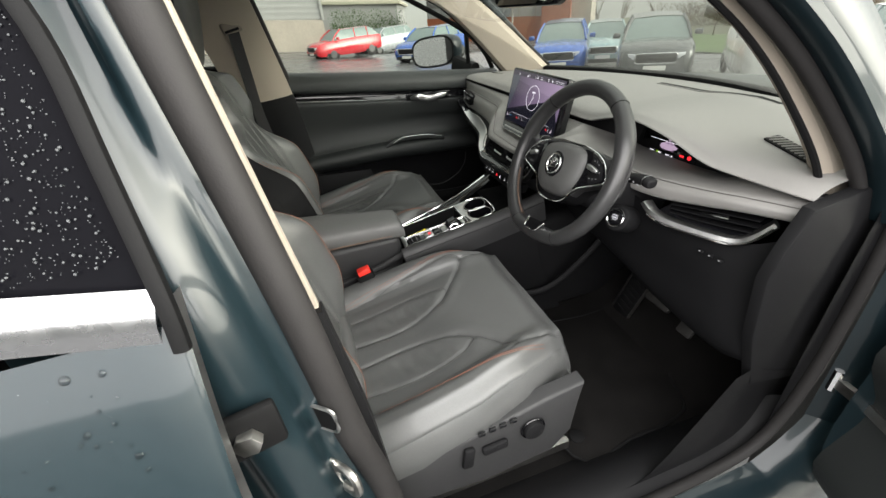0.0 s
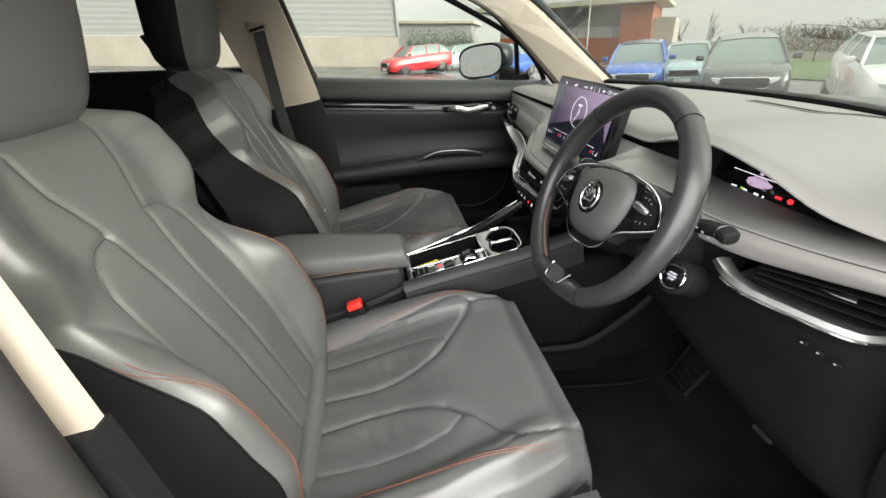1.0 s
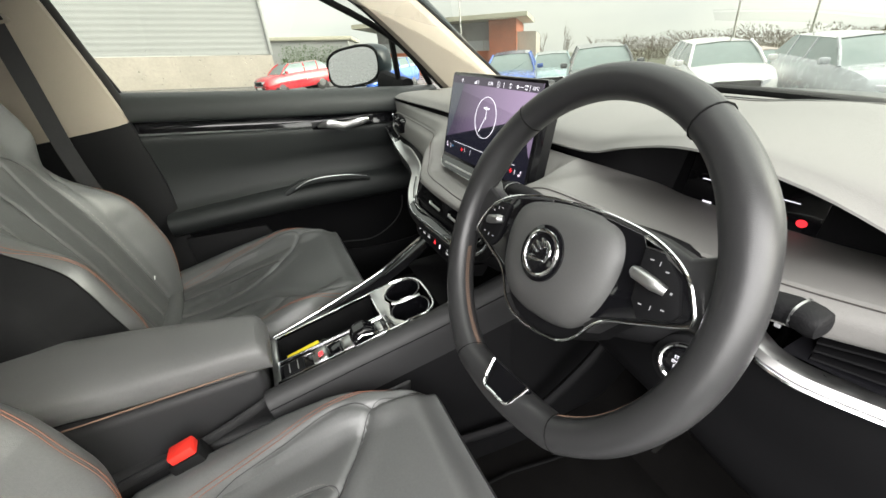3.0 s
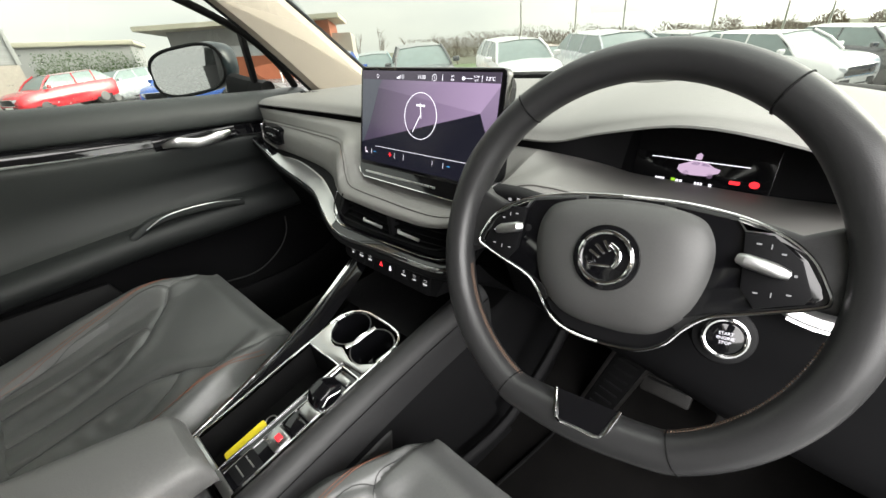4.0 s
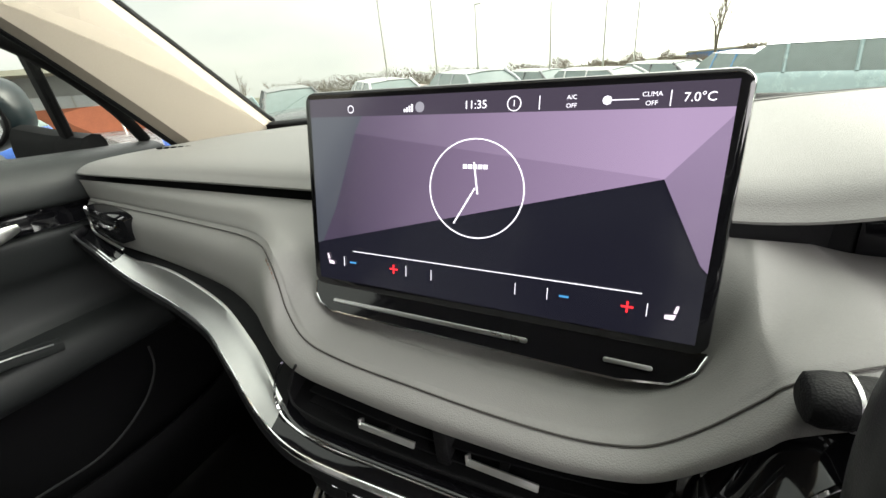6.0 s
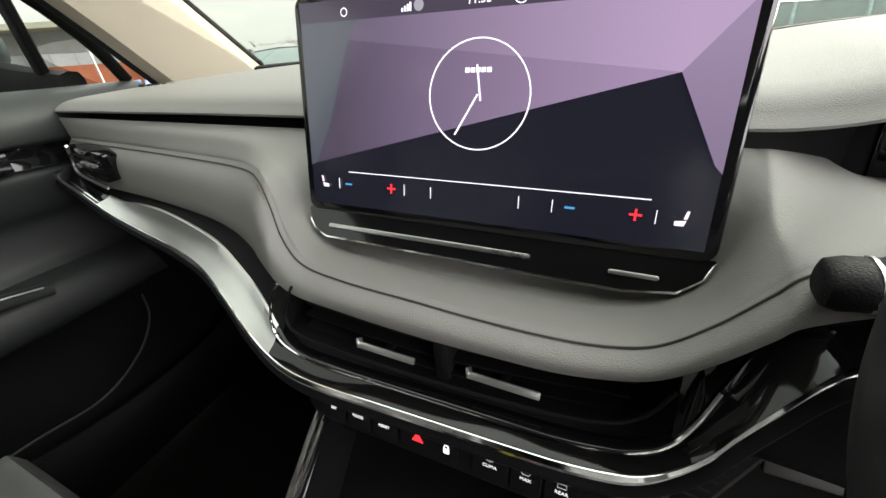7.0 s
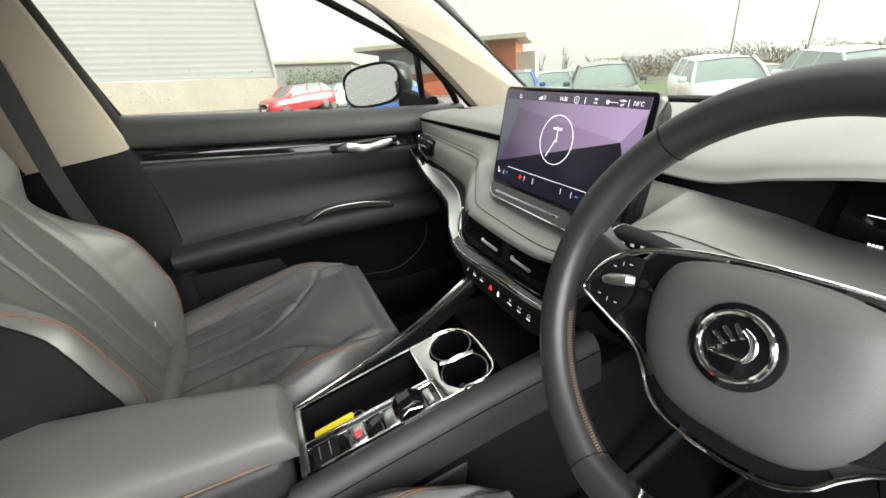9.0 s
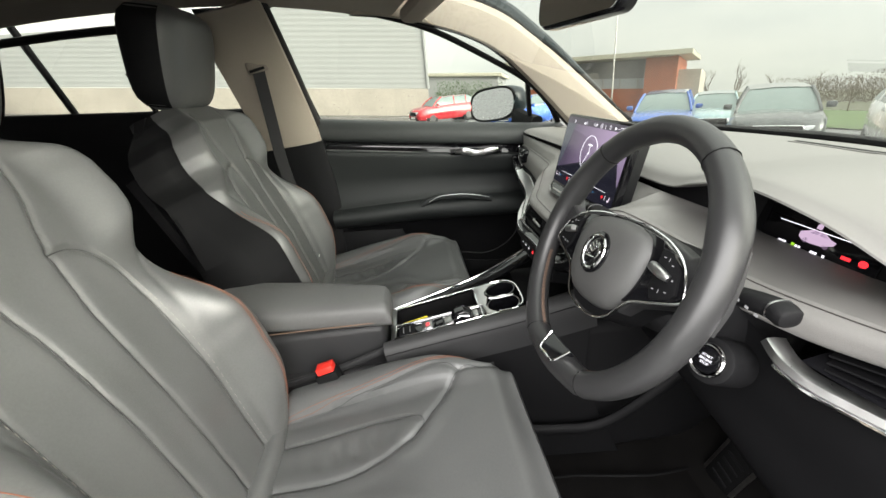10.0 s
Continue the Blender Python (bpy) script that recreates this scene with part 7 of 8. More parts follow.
# passenger door mirror
dm = thing("door_mirror", "dark painted door mirror with rain-spotted glass", "door mirror", (-0.92, 0.05, 1.14))
MW = frame_of((-0.978, 0.024, 1.150), (0.79, 0.61, 0), (0, 0, 1))      # z faces back to the driver
mo_ = [(x, z + 0.10 * x) for x, z in ring(0.122, 0.066, 36, 3.0)]
rows = []
for d, k in ((0.004, 0.97), (0.0, 1.0), (-0.03, 1.02), (-0.06, 0.96), (-0.085, 0.80), (-0.102, 0.52), (-0.108, 0.12)):
    rows.append([tuple(MW @ Vector((x * k + 0.15 * -d, z * k, d))) for x, z in mo_])
part("housing", grid(rows, cv=True), PAINT, dm)
part("mirror_frame", tube([tuple(MW @ Vector((x * 0.96, z * 0.96, 0.004))) for x, z in mo_], 0.005, 6, True), RUBBER, dm)
part("mirror_glass", prism([(x * 0.92, z * 0.92) for x, z in mo_], 0.002, MW @ Matrix.Translation((0, 0, 0.003))), MIRROR, dm, "mirror glass")
part("mirror_foot", sweep([(-0.88, 0.10, 1.095), (-0.82, 0.12, 1.080), (-0.75, 0.14, 1.07)], ring(0.026, 0.040, 12, 3), up=(0, 0, 1)), RUBBER, dm)


# rain on the rear door, its glass, the passenger window and the mirror
def drops(name, parent, place, n, r0, r1, seed, water=WATER):
    """Flattened beads of water; place(u, v) gives a point and its outward normal."""
    rnd = random.Random(seed)
    bm = bmesh.new()
    for _ in range(n):
        p, nn = place(rnd.random(), rnd.random())
        r = r0 + (r1 - r0) * rnd.random() ** 3
        p, nn = Vector(p), Vector(nn).normalized()
        a = nn.orthogonal().normalized()
        b = nn.cross(a)
        top = bm.verts.new(p + nn * r * 0.55)
        low = [bm.verts.new(p + (a * math.cos(q) + b * math.sin(q)) * r * rnd.uniform(0.85, 1.15)) for q in np.linspace(0, 2 * math.pi, 9)[:-1]]
        mid = [bm.verts.new(p + (v.co - p) * 0.65 + nn * r * 0.42) for v in low]
        for i in range(8):
            bm.faces.new((low[i], low[(i + 1) % 8], mid[(i + 1) % 8], mid[i]))
            bm.faces.new((mid[i], mid[(i + 1) % 8], top))
    return tagged(part(name, bm, water, parent), "", "", kind="stuff")


def on_pane(u, v):
    z = 1.236 + 0.19 * v
    k = (z - 1.205) / 0.285
    return (0.8235 - 0.123 * k - 0.001, -0.713 - 0.03 * k - 0.16 * u, z), (0.92, 0, 0.39)


def on_skin(u, v):
    z = 1.02 + 0.165 * v
    return (float(np.interp(z, Zr, xr)) + 0.001, -0.735 - 0.45 * u, z), (0.95, 0, 0.3)


def on_pax(u, v):
    y = -0.6 + 0.62 * u
    zt = float(np.interp(y, yy, z_top))
    return (-0.744 + 0.10 * 0.35 * v, y, zt + 0.002 + 0.10 * v ** 1.6), (-0.9, 0, 0.4)


# beads on the dark pane get a grey colour for the light they catch
drops("rain_drops", pane, on_pane, 2200, 0.0003, 0.0012, 3, mat("lit_water_beads", (0.035, 0.038, 0.040), 0.12, var=0.0, rvar=0.0, spec=0.4))
drops("rain_drops", rd.children[0], on_skin, 420, 0.0008, 0.0034, 4)
drops("rain_drops", pn, on_pax, 260, 0.0006, 0.0020, 5)

# ---- outside: car park, cars, buildings, trees ----
K = 1.0


def gz(x, y):
    """The height of the sloping car park."""
    return 0.0276 * x - 0.0857 * y


def outside(ob, at=(0, 0), turn=0.0):
    ob.matrix_world = Matrix.Translation((at[0], at[1], gz(*at))) @ pose(0, 0, 0, 0, 0, turn)
    return ob


def settle(ob):
    """Bends what was built on flat ground onto the slope."""
    for o in (ob, *ob.children_recursive):
        if o.type == "MESH":
            for v in o.data.vertices:
                v.co.z += gz(v.co.x, v.co.y)
    return ob


def polar(az, d):
    return (0.86 + d * math.sin(radians(az)), -0.38 + d * math.cos(radians(az)))


ASPHALT = mat("wet_asphalt", (0.09, 0.091, 0.093), 0.28, bump=0.3, scale=60, var=0.3, big=0.3)
GRASS = mat("grass", (0.07, 0.12, 0.03), 0.9, bump=0.6, scale=40, var=0.35, big=0.2)
WHITE_CLAD = mat("white_cladding", (0.34, 0.345, 0.335), 0.55, var=0.05, big=0.3, scale=8)
CONCRETE = mat("pale_concrete", (0.40, 0.36, 0.31), 0.85, bump=0.4, scale=20, var=0.18, big=0.5)
BRICK = mat("orange_brick", (0.34, 0.11, 0.055), 0.85, bump=0.3, scale=30, var=0.2, big=1.0)
TWIG = mat("bare_twigs", (0.12, 0.09, 0.055), 0.9, var=0.3, big=0.4)
LEAF = mat("hedge_leaves", (0.05, 0.09, 0.025), 0.8, var=0.4, big=0.6)
# pale teal base colour stands for the sky mirrored in the car windows
CARGLASS = mat("sky_pale_car_glass", (0.16, 0.21, 0.20), 0.10, coat=0.2)
TYRE = mat("tyre", (0.02, 0.02, 0.02), 0.8)
LAMPGL = mat("headlamp", (0.55, 0.57, 0.6), 0.15, coat=0.5)
PLATE = mat("plate", (0.7, 0.7, 0.66), 0.5)

bm = bmesh.new()
n = 24
gv = [[bm.verts.new((-600 + 1200 * i / n, -600 + 1200 * j / n, 0)) for j in range(n + 1)] for i in range(n + 1)]
for i in range(n):
    for j in range(n):
        bm.faces.new((gv[i][j], gv[i + 1][j], gv[i + 1][j + 1], gv[i][j + 1]))
settle(tagged(part("ground", bm, ASPHALT), "wet grey asphalt of a car park", "ground", kind="structure"))


def parked_car(name, label, at, az, paint, L=4.4, Wd=1.84, Hh=1.52, suv=False):
    car = thing(name, label, "car", (0, 0, 0), "parked cars")
    hw = Wd / 2
    belt = Hh - 0.45
    nose = belt - 0.18
    st = [(-L / 2, 0.42, 0.95 * belt, 0.80), (-L / 2 + 0.12, 0.30, belt, 0.93), (-L / 4, 0.24, belt + 0.01, 1.0), (0.1, 0.22, belt, 1.0), (L / 4 - 0.25, 0.24, belt - 0.03, 1.0), (L / 2 - 0.5, 0.26, nose + 0.10, 0.97), (L / 2 - 0.12, 0.28, nose - 0.02, 0.88), (L / 2, 0.36, nose - 0.20, 0.72)]
    rows = []
    for y, zb, zt, k in st:
        w = hw * k
        rows.append([(-w * 0.9, y, zb), (-w, y, zb + 0.18), (-w * 1.0, y, 0.55 * zb + 0.45 * zt), (-w * 0.97, y, zt - 0.10), (-w * 0.88, y, zt), (-w * 0.4, y, zt + 0.03), (0, y, zt + 0.04), (w * 0.4, y, zt + 0.03), (w * 0.88, y, zt), (w * 0.97, y, zt - 0.10), (w * 1.0, y, 0.55 * zb + 0.45 * zt), (w, y, zb + 0.18), (w * 0.9, y, zb)])
    rows = [list(c) for c in zip(*[cr([r[j] for r in rows], 3) for j in range(13)])]
    bm = grid(rows)
    for r, rev in ((rows[0], False), (rows[-1], True)):
        vs = [bm.verts.new(p) for p in (r[::-1] if rev else r)]
        bm.faces.new(vs)
    body = part("body", bm, paint, car)
    # glasshouse
    g = [(-L / 2 + 0.10, belt, -L / 2 + 0.55), (-L / 4, belt, -L / 4), (0.05, belt, 0.0), (L / 4 + 0.10, belt - 0.03, 0.35)]
    lowr = [[(s * hw * 0.87, y, z) for s in (-1, -0.5, 0, 0.5, 1)] for y, z in ((-L / 2 + 0.14, belt), (-L / 4, belt), (0.1, belt), (L / 4 + 0.05, belt - 0.04))]
    upr = [[(s * hw * 0.66, y, Hh - 0.03 * abs(s)) for s in (-1, -0.5, 0, 0.5, 1)] for y in (-L / 2 + 0.60, -L / 4 - 0.05, -0.05, 0.42)]
    bm = bmesh.new()
    grid([[r[0] for r in lowr], [tuple(0.5 * (np.array(a[0]) + np.array(b[0])) + np.array((-0.03, 0, 0))) for a, b in zip(lowr, upr)], [r[0] for r in upr]], bm=bm)
    grid([[r[-1] for r in upr], [tuple(0.5 * (np.array(a[-1]) + np.array(b[-1])) + np.array((0.03, 0, 0))) for a, b in zip(lowr, upr)], [r[-1] for r in lowr]], bm=bm)
    grid([lowr[-1], [tuple(0.5 * (np.array(a) + np.array(b)) + np.array((0, 0.05, 0.02))) for a, b in zip(lowr[-1], upr[-1])], upr[-1]], bm=bm)
    grid([upr[0], lowr[0]], bm=bm)
    part("glasshouse", bm, CARGLASS, body, "car windows with the sky's reflection in their colour")
    part("roof", loft([[(s * hw * 0.67, y, Hh - 0.03 * abs(s) + 0.012) for s in (-1, -0.5, 0, 0.5, 1)] for y in (-L / 2 + 0.58, -L / 4, -0.05, 0.44)], 3, 3), paint, car)
    for s in (-1, 1):
        part("pillar", tube([(s * hw * 0.87, L / 4 + 0.06, belt - 0.04), (s * hw * 0.775, 0.52 * (L / 4 + 0.5) * 0.98, 0.5 * (belt + Hh) + 0.03), (s * hw * 0.67, 0.43, Hh)], 0.035, 6), paint, car)
        for y in (-0.35, -L / 4 - 0.15):
            part("pillar", tube([(s * hw * 0.89, y, belt), (s * hw * 0.69, y - 0.05, Hh - 0.03)], 0.03, 6), paint, car)
        part("door_mirror", rbox((0.20, 0.12, 0.14), (s * (hw + 0.06), L / 4 - 0.20, belt + 0.06), 0.04, 2), paint, car)
        hl = cr([(s * hw * 0.88, L / 2 - 0.42, nose - 0.10), (s * hw * 0.74, L / 2 - 0.13, nose - 0.13), (s * hw * 0.48, L / 2 - 0.02, nose - 0.16)], 3)
        part("headlight", sweep(hl, ring(0.055, 0.07, 8, 3)), LAMPGL, car)
        for y in (-L / 2 + 0.80, L / 2 - 0.86):
            m = frame_of((s * (hw - 0.02), y, 0.33), (0, 1, 0), (0, 0, 1))
            t = part("tyre", sweep([(s * (hw - 0.10), y + 0.27 * math.cos(q), 0.33 + 0.27 * math.sin(q)) for q in np.linspace(0, 2 * math.pi, 21)[:-1]], ring(0.11, 0.06, 8, 4), up=(1, 0, 0), closed=True), TYRE, car)
            part("rim", disc(0.20, 0.02 * s, m, 12), mat("dark_rim", (0.12, 0.12, 0.12), 0.4, metal=0.6), t)
    gm = frame_of((0, L / 2 - 0.045, nose - 0.19), (-1, 0, 0), (0, 0.12, 1))
    part("grille", prism(rrect(0.95, 0.22, 0.07), 0.06, gm, 0.01), PIANO, car)
    part("grille_trim", tube([tuple(gm @ Vector((x, y, 0.062))) for x, y in rrect(0.97, 0.24, 0.08)], 0.012, 5, True, up=(0, 1, 0)), CHROME, car)
    part("lower_intake", prism(rrect(1.15, 0.14, 0.05), 0.05, frame_of((0, L / 2 - 0.04, 0.38), (-1, 0, 0), (0, 0, 1)), 0.01), TYRE, car)
    part("plate_bar", prism(rrect(0.52, 0.11, 0.01), 0.02, frame_of((0, L / 2 + 0.02, nose - 0.42), (-1, 0, 0), (0, 0, 1))), PLATE, car)
    outside(car, at, -az)
    return car


def paintc(name, col, metal=0.3):
    return mat(name, col, 0.25, metal=metal, coat=1.0, var=0.03)


GREYP, WHITEP, BLUEP, REDP = paintc("grey_paint", (0.045, 0.052, 0.052)), paintc("white_paint", (0.78, 0.78, 0.76), 0), paintc("blue_paint", (0.02, 0.10, 0.42)), paintc("red_paint", (0.55, 0.02, 0.03), 0)
TEALP, ORANGEP, BLACKP, SILVERP, SKYP = paintc("pale_teal_paint", (0.30, 0.42, 0.42)), paintc("orange_paint", (0.6, 0.16, 0.03)), paintc("black_paint", (0.03, 0.035, 0.04)), paintc("silver_paint", (0.42, 0.45, 0.47)), paintc("sky_blue_paint", (0.10, 0.30, 0.55))
parked_car("red_car", "parked red hatchback seen from its side", polar(-84.6, 26.5), 158, REDP, 4.1, 1.8, 1.46)
parked_car("silver_car", "parked silver car behind the red one", polar(-79.5, 31), 150, SILVERP)
parked_car("blue_car", "parked bright blue hatchback", polar(-73.7, 22), 142, BLUEP, 4.2, 1.8, 1.48)
parked_car("blue_car", "parked bright blue crossover facing the aisle", polar(-57.5, 16.2), 126, BLUEP, 4.3, 1.82, 1.54, True)
parked_car("pale_teal_car", "parked pale teal small car", polar(-52.6, 19.5), 128, TEALP, 4.1, 1.8, 1.56)
parked_car("grey_car", "parked dark grey sport utility car facing the aisle", polar(-47.2, 14.4), 130, GREYP, 4.6, 1.90, 1.64, True)
parked_car("white_car", "parked white sport utility car facing the aisle", polar(-35.4, 14.4), 132, WHITEP, 4.7, 1.90, 1.66, True)
parked_car("orange_car", "parked orange small car behind the white one", polar(-31.2, 21.0), 128, ORANGEP, 4.1, 1.8, 1.5)
parked_car("silver_estate_car", "parked silver-green estate car facing the aisle", polar(-24.0, 13.6), 132, SILVERP, 4.8, 1.88, 1.66, True)
parked_car("black_car", "parked black car facing the aisle", polar(-15.2, 17.5), 128, BLACKP, 4.6, 1.85, 1.62)
parked_car("white_car", "parked white saloon facing the aisle", polar(-8.0, 16.0), 122, WHITEP, 4.5, 1.85, 1.46)
parked_car("black_car", "parked black hatchback facing the aisle", polar(-1.0, 18.0), 128, BLACKP, 4.3, 1.82, 1.5)
parked_car("sky_blue_car", "parked light blue hatchback facing the aisle", polar(7.2, 15.5), 150, SKYP, 4.2, 1.82, 1.5)
parked_car("grey_car", "parked grey sport utility car beyond the blue one", polar(11.5, 20.0), 100, GREYP, 4.5, 1.86, 1.66, True)
parked_car("pale_teal_car", "parked pale green car facing the aisle", polar(15.0, 10.0), 110, TEALP, 4.4, 1.85, 1.48)


# warehouse with corrugated cladding over a concrete plinth
wh = thing("warehouse", "large white ribbed-metal warehouse on a pale concrete plinth", "warehouse", (0, 0, 0), kind="structure")
p0, p1 = Vector(polar(-86.4, 36)), Vector(polar(-133.0, 56))
d = (p1 - p0).normalized()
nrm2 = Vector((-d.y, d.x))
if nrm2.x < 0:
    nrm2 = -nrm2
LN = (p1 - p0).length
rows = []
zz = 2.15
k = 0
while zz < 11.0:
    o1, o2 = (0.012, 0.012) if k % 2 == 0 else (-0.0, -0.0)
    rows.append([(*(p0 + d * q + nrm2 * o1), zz) for q in (0, LN)])
    zz += 0.14
    rows.append([(*(p0 + d * q + nrm2 * o1), zz) for q in (0, LN)])
    zz += 0.05
    k += 1
part("cladding", grid(rows), WHITE_CLAD, wh, flat=True)
part("end_wall", grid([[(*(p0), z), (*(p0 + Vector((-24, -0.6))), z)] for z in (2.1, 11.0)]), WHITE_CLAD, wh, flat=True)
part("corner_flashing", rbox((0.20, 0.20, 9.0), (p0.x + 0.03, p0.y, 6.6), 0.02), WHITE_CLAD, wh)
part("plinth", grid([[(*(p0 + nrm2 * 0.12), z), (*(p0 + d * LN + nrm2 * 0.12), z)] for z in (0, 2.1)] + [[(*(p0 - nrm2 * 0.1), 2.12), (*(p0 + d * LN - nrm2 * 0.1), 2.12)]]), CONCRETE, wh, flat=True)
part("plinth_end", grid([[(*(p0 + nrm2 * 0.12), z), (*(p0 + Vector((-24, -0.6))), z)] for z in (0, 2.12)]), CONCRETE, wh, flat=True)
settle(wh)

# showroom with a canopy roof and a brick end
sh = thing("showroom", "low showroom with a sloping canopy roof, glazing and an orange brick end", "building", (0, 0, 0), kind="structure")
S0 = Vector(polar(-70.0, 57))
SDv = (Vector(polar(-55.5, 54)) - S0).normalized()
SN = Vector((SDv.y, -SDv.x))
def sb3(a, o, z):
    q = S0 + SDv * a + SN * o
    return (q.x, q.y, z)
def box_s(a0, a1, o0, o1, z0, z1):
    bm = bmesh.new()
    vs = [bm.verts.new(sb3(a, o, z)) for z in (z0, z1) for a, o in ((a0, o0), (a1, o0), (a1, o1), (a0, o1))]
    for f in ((0, 1, 2, 3), (4, 5, 6, 7), (0, 1, 5, 4), (1, 2, 6, 5), (2, 3, 7, 6), (3, 0, 4, 7)):
        bm.faces.new([vs[i] for i in f])
    bmesh.ops.recalc_face_normals(bm, faces=bm.faces[:])
    return bm
part("brick_end", box_s(10.2, 13.3, -8, 1.2, 0, 5.7), BRICK, sh, "orange brick wall", flat=True)
part("brick_base", box_s(-4, 10.2, -8, 0.3, 0, 2.5), BRICK, sh, flat=True)
part("glazing", box_s(-4, 10.2, -8, 0.0, 2.5, 3.6), mat("building_glass", (0.42, 0.44, 0.46), 0.15), sh, flat=True)
part("grey_wall", box_s(-4, 10.2, -8, 0.1, 3.6, 5.6), mat("grey_sheet", (0.22, 0.22, 0.22), 0.6, var=0.1, big=0.4, scale=5), sh, flat=True)
for i in range(8):
    part("mullion", box_s(-4 + 1.9 * i, -3.86 + 1.9 * i, 0.0, 0.14, 2.5, 3.6), WHITE_CLAD, sh, flat=True)
part("side_block", box_s(13.3, 15.4, -8, 0.0, 0, 4.4), CONCRETE, sh, flat=True)
bm = bmesh.new()
vs = [bm.verts.new(sb3(a, o, z + t)) for t in (0, 0.45) for a, o, z in ((-6, -9, 5.0), (14.6, -9, 5.9), (14.6, 2.8, 5.7), (-6, 2.8, 5.2))]
for f in ((0, 1, 2, 3), (4, 5, 6, 7), (0, 1, 5, 4), (1, 2, 6, 5), (2, 3, 7, 6), (3, 0, 4, 7)):
    bm.faces.new([vs[i] for i in f])
bmesh.ops.recalc_face_normals(bm, faces=bm.faces[:])
part("canopy_roof", bm, mat("roof_sheet", (0.45, 0.43, 0.34), 0.5), sh, flat=True)
settle(sh)
bd = thing("blue_building", "far blue industrial shed", "building", (0, 0, 0), kind="structure")
part("wall", rbox((26, 12, 5.0), (20, 150, 2.5), 0.05), mat("blue_sheet", (0.03, 0.16, 0.45), 0.5), bd)
part("roof", rbox((27, 13, 0.5), (20, 150, 5.2), 0.05), mat("roof_sheet", (0.33, 0.32, 0.27), 0.5), bd)
settle(bd)
gs = thing("grey_shed", "far low pale shed beyond the hedge", "building", (0, 0, 0), kind="structure")
part("wall", rbox((20, 10, 5.0), (-74, 7, 2.2), 0.05, 2, (0, 0, 70)), WHITE_CLAD, gs)
part("roof", rbox((21, 11, 0.5), (-74, 7, 4.9), 0.05, 2, (0, 0, 70)), mat("roof_sheet", (0.33, 0.32, 0.27), 0.5), gs)
settle(gs)
bm = bmesh.new()
V = [bm.verts.new(p) for p in ((-30, 19, 0.06), (40, 26, 0.06), (60, 60, 0.06), (-60, 60, 0.06))]
bm.faces.new(V)
settle(tagged(part("grass_verge", bm, GRASS), "green grass verge behind the parked cars", "grass", kind="structure"))
bm = bmesh.new()
V = [bm.verts.new(p) for p in ((-400, 60, 0.1), (400, 60, 0.1), (500, 420, 11), (-500, 420, 11))]
bm.faces.new(V)
settle(tagged(part("far_field", bm, mat("far_field_grass", (0.10, 0.105, 0.06), 0.95, var=0.35, big=0.03, scale=2)), "dull winter field rising to the horizon", "field", kind="structure"))


# bare trees, hedge, lamp posts
def bare_tree(h, seed, name="tree", label="bare winter tree with a fine crown of twigs", spread=0.42):
    rnd = random.Random(seed)
    t = thing(name, label, "tree", (0, 0, 0), "bare trees")
    tb, cb = bmesh.new(), bmesh.new()
    def limb(bm, a, b, r0, r1):
        sweep([a, (a + b) / 2 + Vector((rnd.uniform(-1, 1), rnd.uniform(-1, 1), 0)) * 0.04 * (b - a).length, b], ring(1, n=5), up=(0.3, 1, 0.1), bm=bm, scales=[r0, (r0 + r1) / 2, r1], caps=False)
    def grow(a, dirn, ln, r, depth):
        b = a + dirn * ln
        limb(tb if depth < 2 else cb, a, b, r, r * 0.6)
        if depth >= 4:
            return
        for _ in range(3 if depth else 5):
            v = (dirn + Vector((rnd.uniform(-1, 1), rnd.uniform(-1, 1), rnd.uniform(-0.2, 0.7))) * spread * 1.5).normalized()
            grow(a + dirn * ln * rnd.uniform(0.5, 1.0), v, ln * rnd.uniform(0.55, 0.75), r * 0.5, depth + 1)
    grow(Vector((0, 0, 0)), Vector((0, 0, 1)), h * 0.36, h * 0.016, 0)
    part("trunk", tb, TWIG, t)
    part("crown", cb, TWIG, t)
    return t


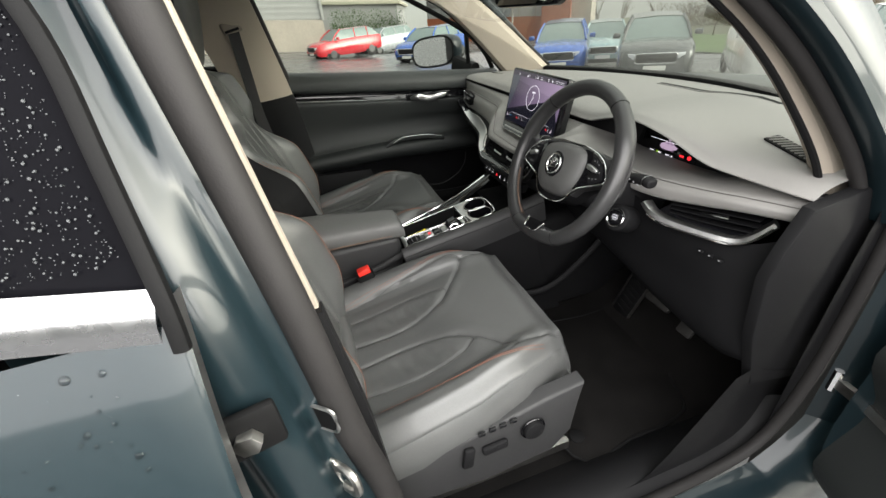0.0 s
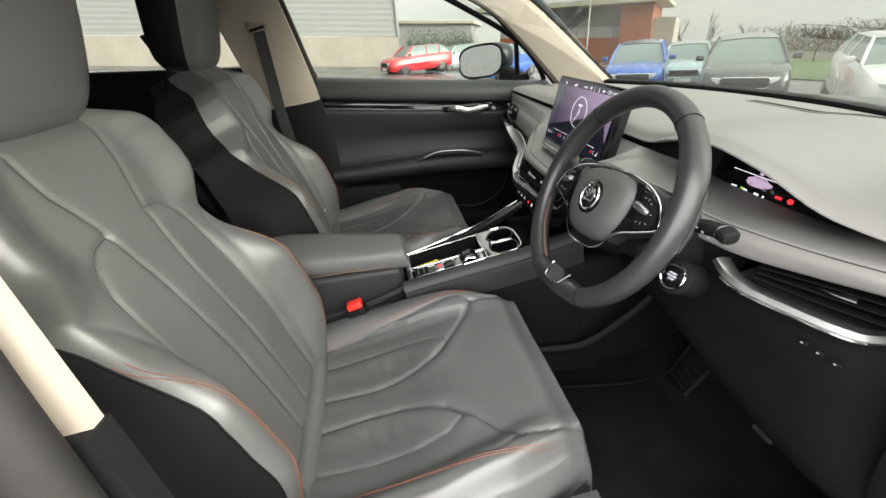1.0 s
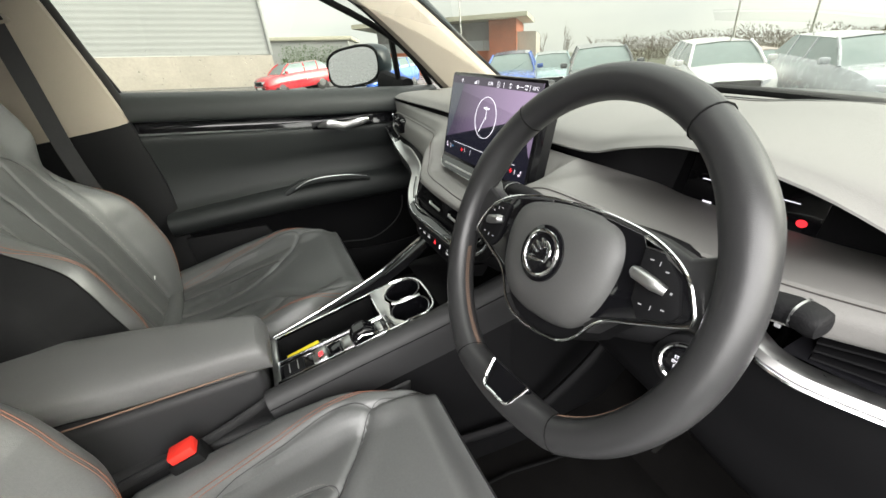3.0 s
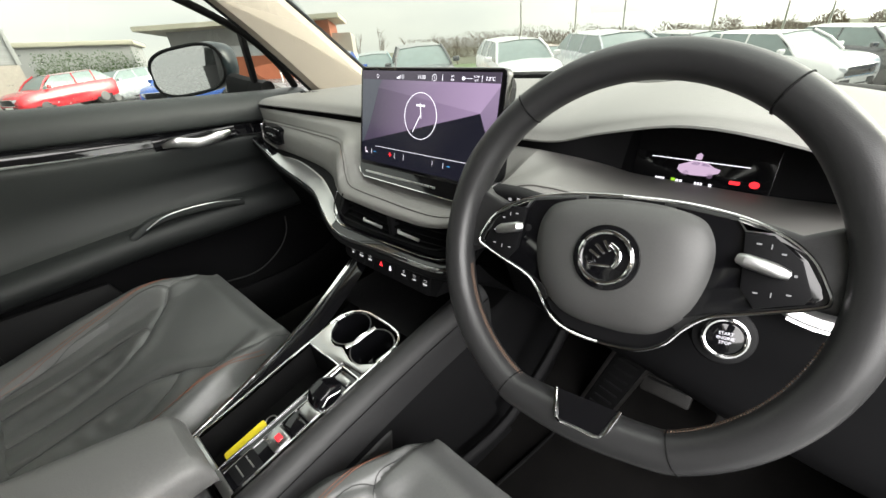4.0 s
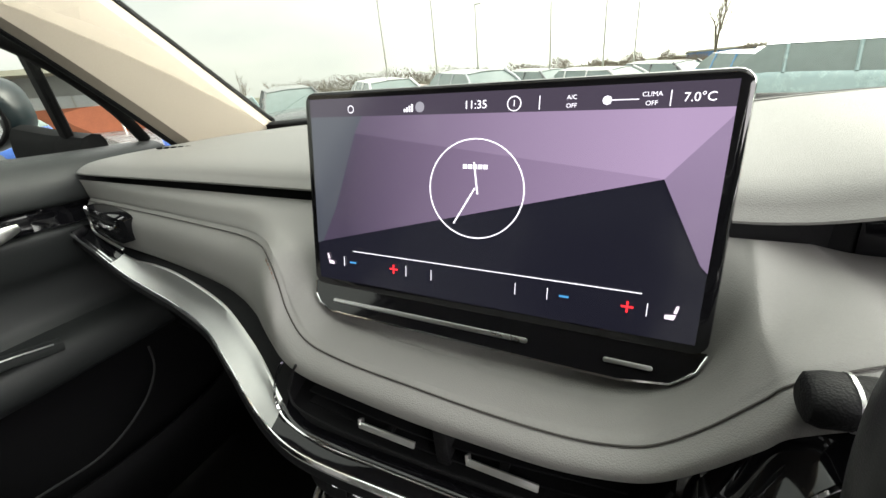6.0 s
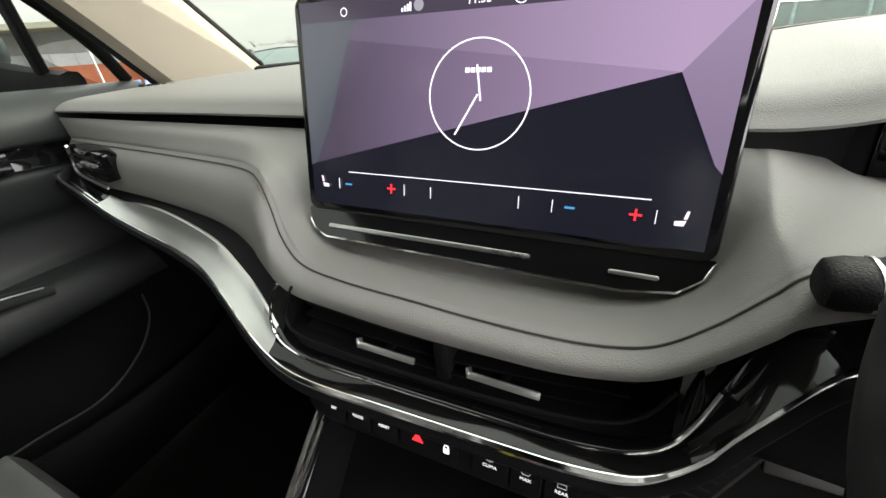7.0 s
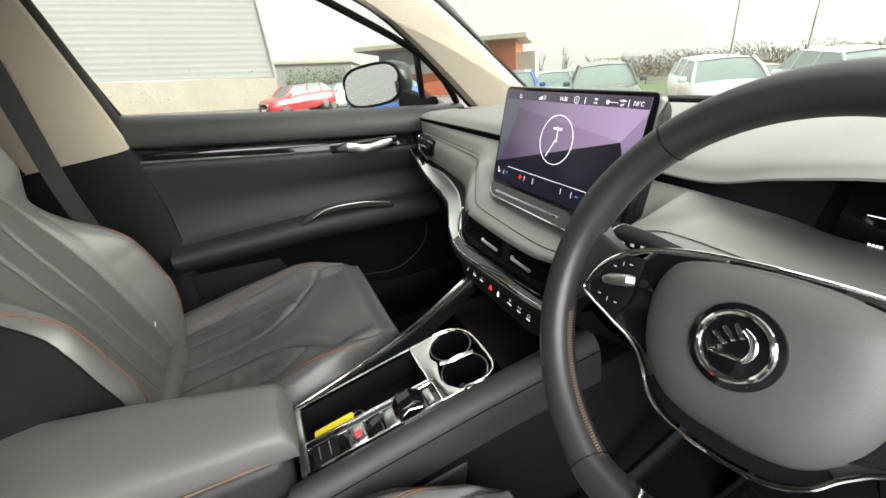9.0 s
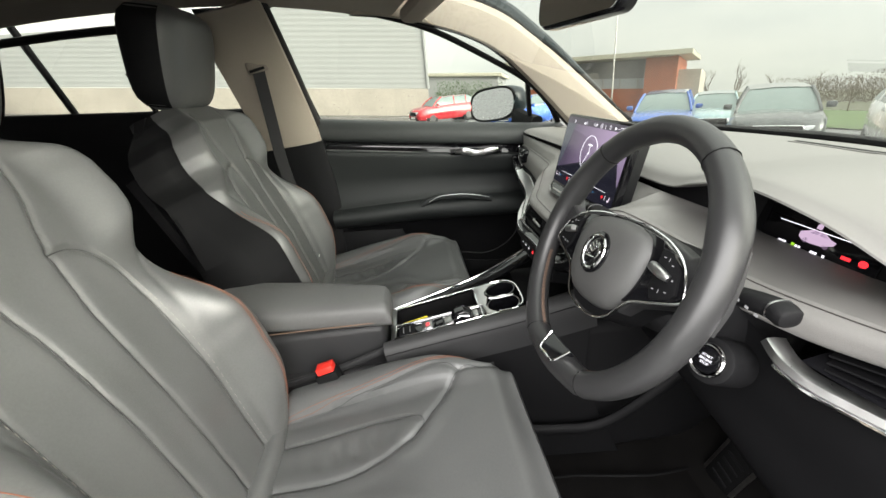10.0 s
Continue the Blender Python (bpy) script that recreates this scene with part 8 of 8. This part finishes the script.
for i, (x, y, h) in enumerate(((*polar(4.2, 42), 8.5), (*polar(-7, 60), 5), (*polar(-53.5, 72), 7), (*polar(-51, 76), 7.4), (*polar(-47.5, 74), 6.6), (*polar(-44, 76), 6.4), (*polar(-41.5, 74), 5.6), (*polar(-37, 80), 5.2))):
    outside(bare_tree(h, 10 + i), (x, y))
rnd = random.Random(5)
bm = bmesh.new()
V, Fc = [], []
for i in range(48000):
    x = -95 + 175 * rnd.random()
    y = 78 + 14 * rnd.random() + 0.1 * abs(x)
    crown = 0.5 + 0.5 * math.sin(x * 0.9 + 1.3 * math.sin(x * 0.31)) * math.sin(x * 0.23 + 2)
    top = 2.6 + 2.6 * crown + 1.6 * min(1, max(0, (-x - 30) / 25)) - 1.2 * min(1, max(0, (x + 25) / 40))
    z = top * (rnd.random() ** 0.75)
    a = Vector((x, y, z))
    b = a + Vector((rnd.uniform(-1, 1), rnd.uniform(-0.3, 0.3), rnd.uniform(-0.1, 1.2))) * (0.75 * (1.1 - 0.5 * z / 6))
    w = Vector((0.035 + 0.05 * rnd.random(), 0, 0.02))
    Fc.append((len(V), len(V) + 1, len(V) + 2))
    V += [a - w, a + w, b]
tm = bpy.data.meshes.new("twigs")
tm.from_pydata([tuple(v) for v in V], [], Fc)
bm.from_mesh(tm)
bpy.data.meshes.remove(tm)
settle(tagged(part("tree_line", bm, TWIG, flat=True), "brown line of leafless trees along the field", "tree line", kind="stuff"))
bm = bmesh.new()
for i in range(7000):
    x, y, z = -56 - 8 * rnd.random(), 4.5 + 9 * rnd.random(), 3.8 * rnd.random() ** 0.8
    z *= 0.75 + 0.25 * math.sin(y * 2.1 + x)
    a = Vector((x, y, z))
    w1 = Vector((rnd.uniform(-1, 1), rnd.uniform(-1, 1), rnd.uniform(-1, 1))) * 0.14
    w2 = Vector((rnd.uniform(-1, 1), rnd.uniform(-1, 1), rnd.uniform(-1, 1))) * 0.14
    bm.faces.new([bm.verts.new(a), bm.verts.new(a + w1), bm.verts.new(a + w2)])
settle(tagged(part("hedge", bm, LEAF, flat=True), "dark green hedge between the sheds", "hedge", kind="stuff"))
for i, (az, r) in enumerate(((-33.0, 38), (-26.6, 40), (-21.3, 46), (-12.3, 42), (-63.4, 44), (-6.1, 44), (-2.7, 50))):
    x, y = r * math.sin(radians(az)), r * math.cos(radians(az))
    lp = thing("street_lamp", "slim grey street lamp post", "street lamp", (0, 0, 0), "street lamps")
    part("pole", sweep([(0, 0, 0), (0, 0, 4), (0, 0, 8.6)], ring(1, n=8), up=(0, 1, 0), scales=[0.09, 0.07, 0.05]), STEEL, lp)
    part("lamp_head", rbox((0.22, 0.7, 0.10), (0, -0.35, 8.65), 0.03), STEEL, lp)
    outside(lp, (x, y), 40 * i)
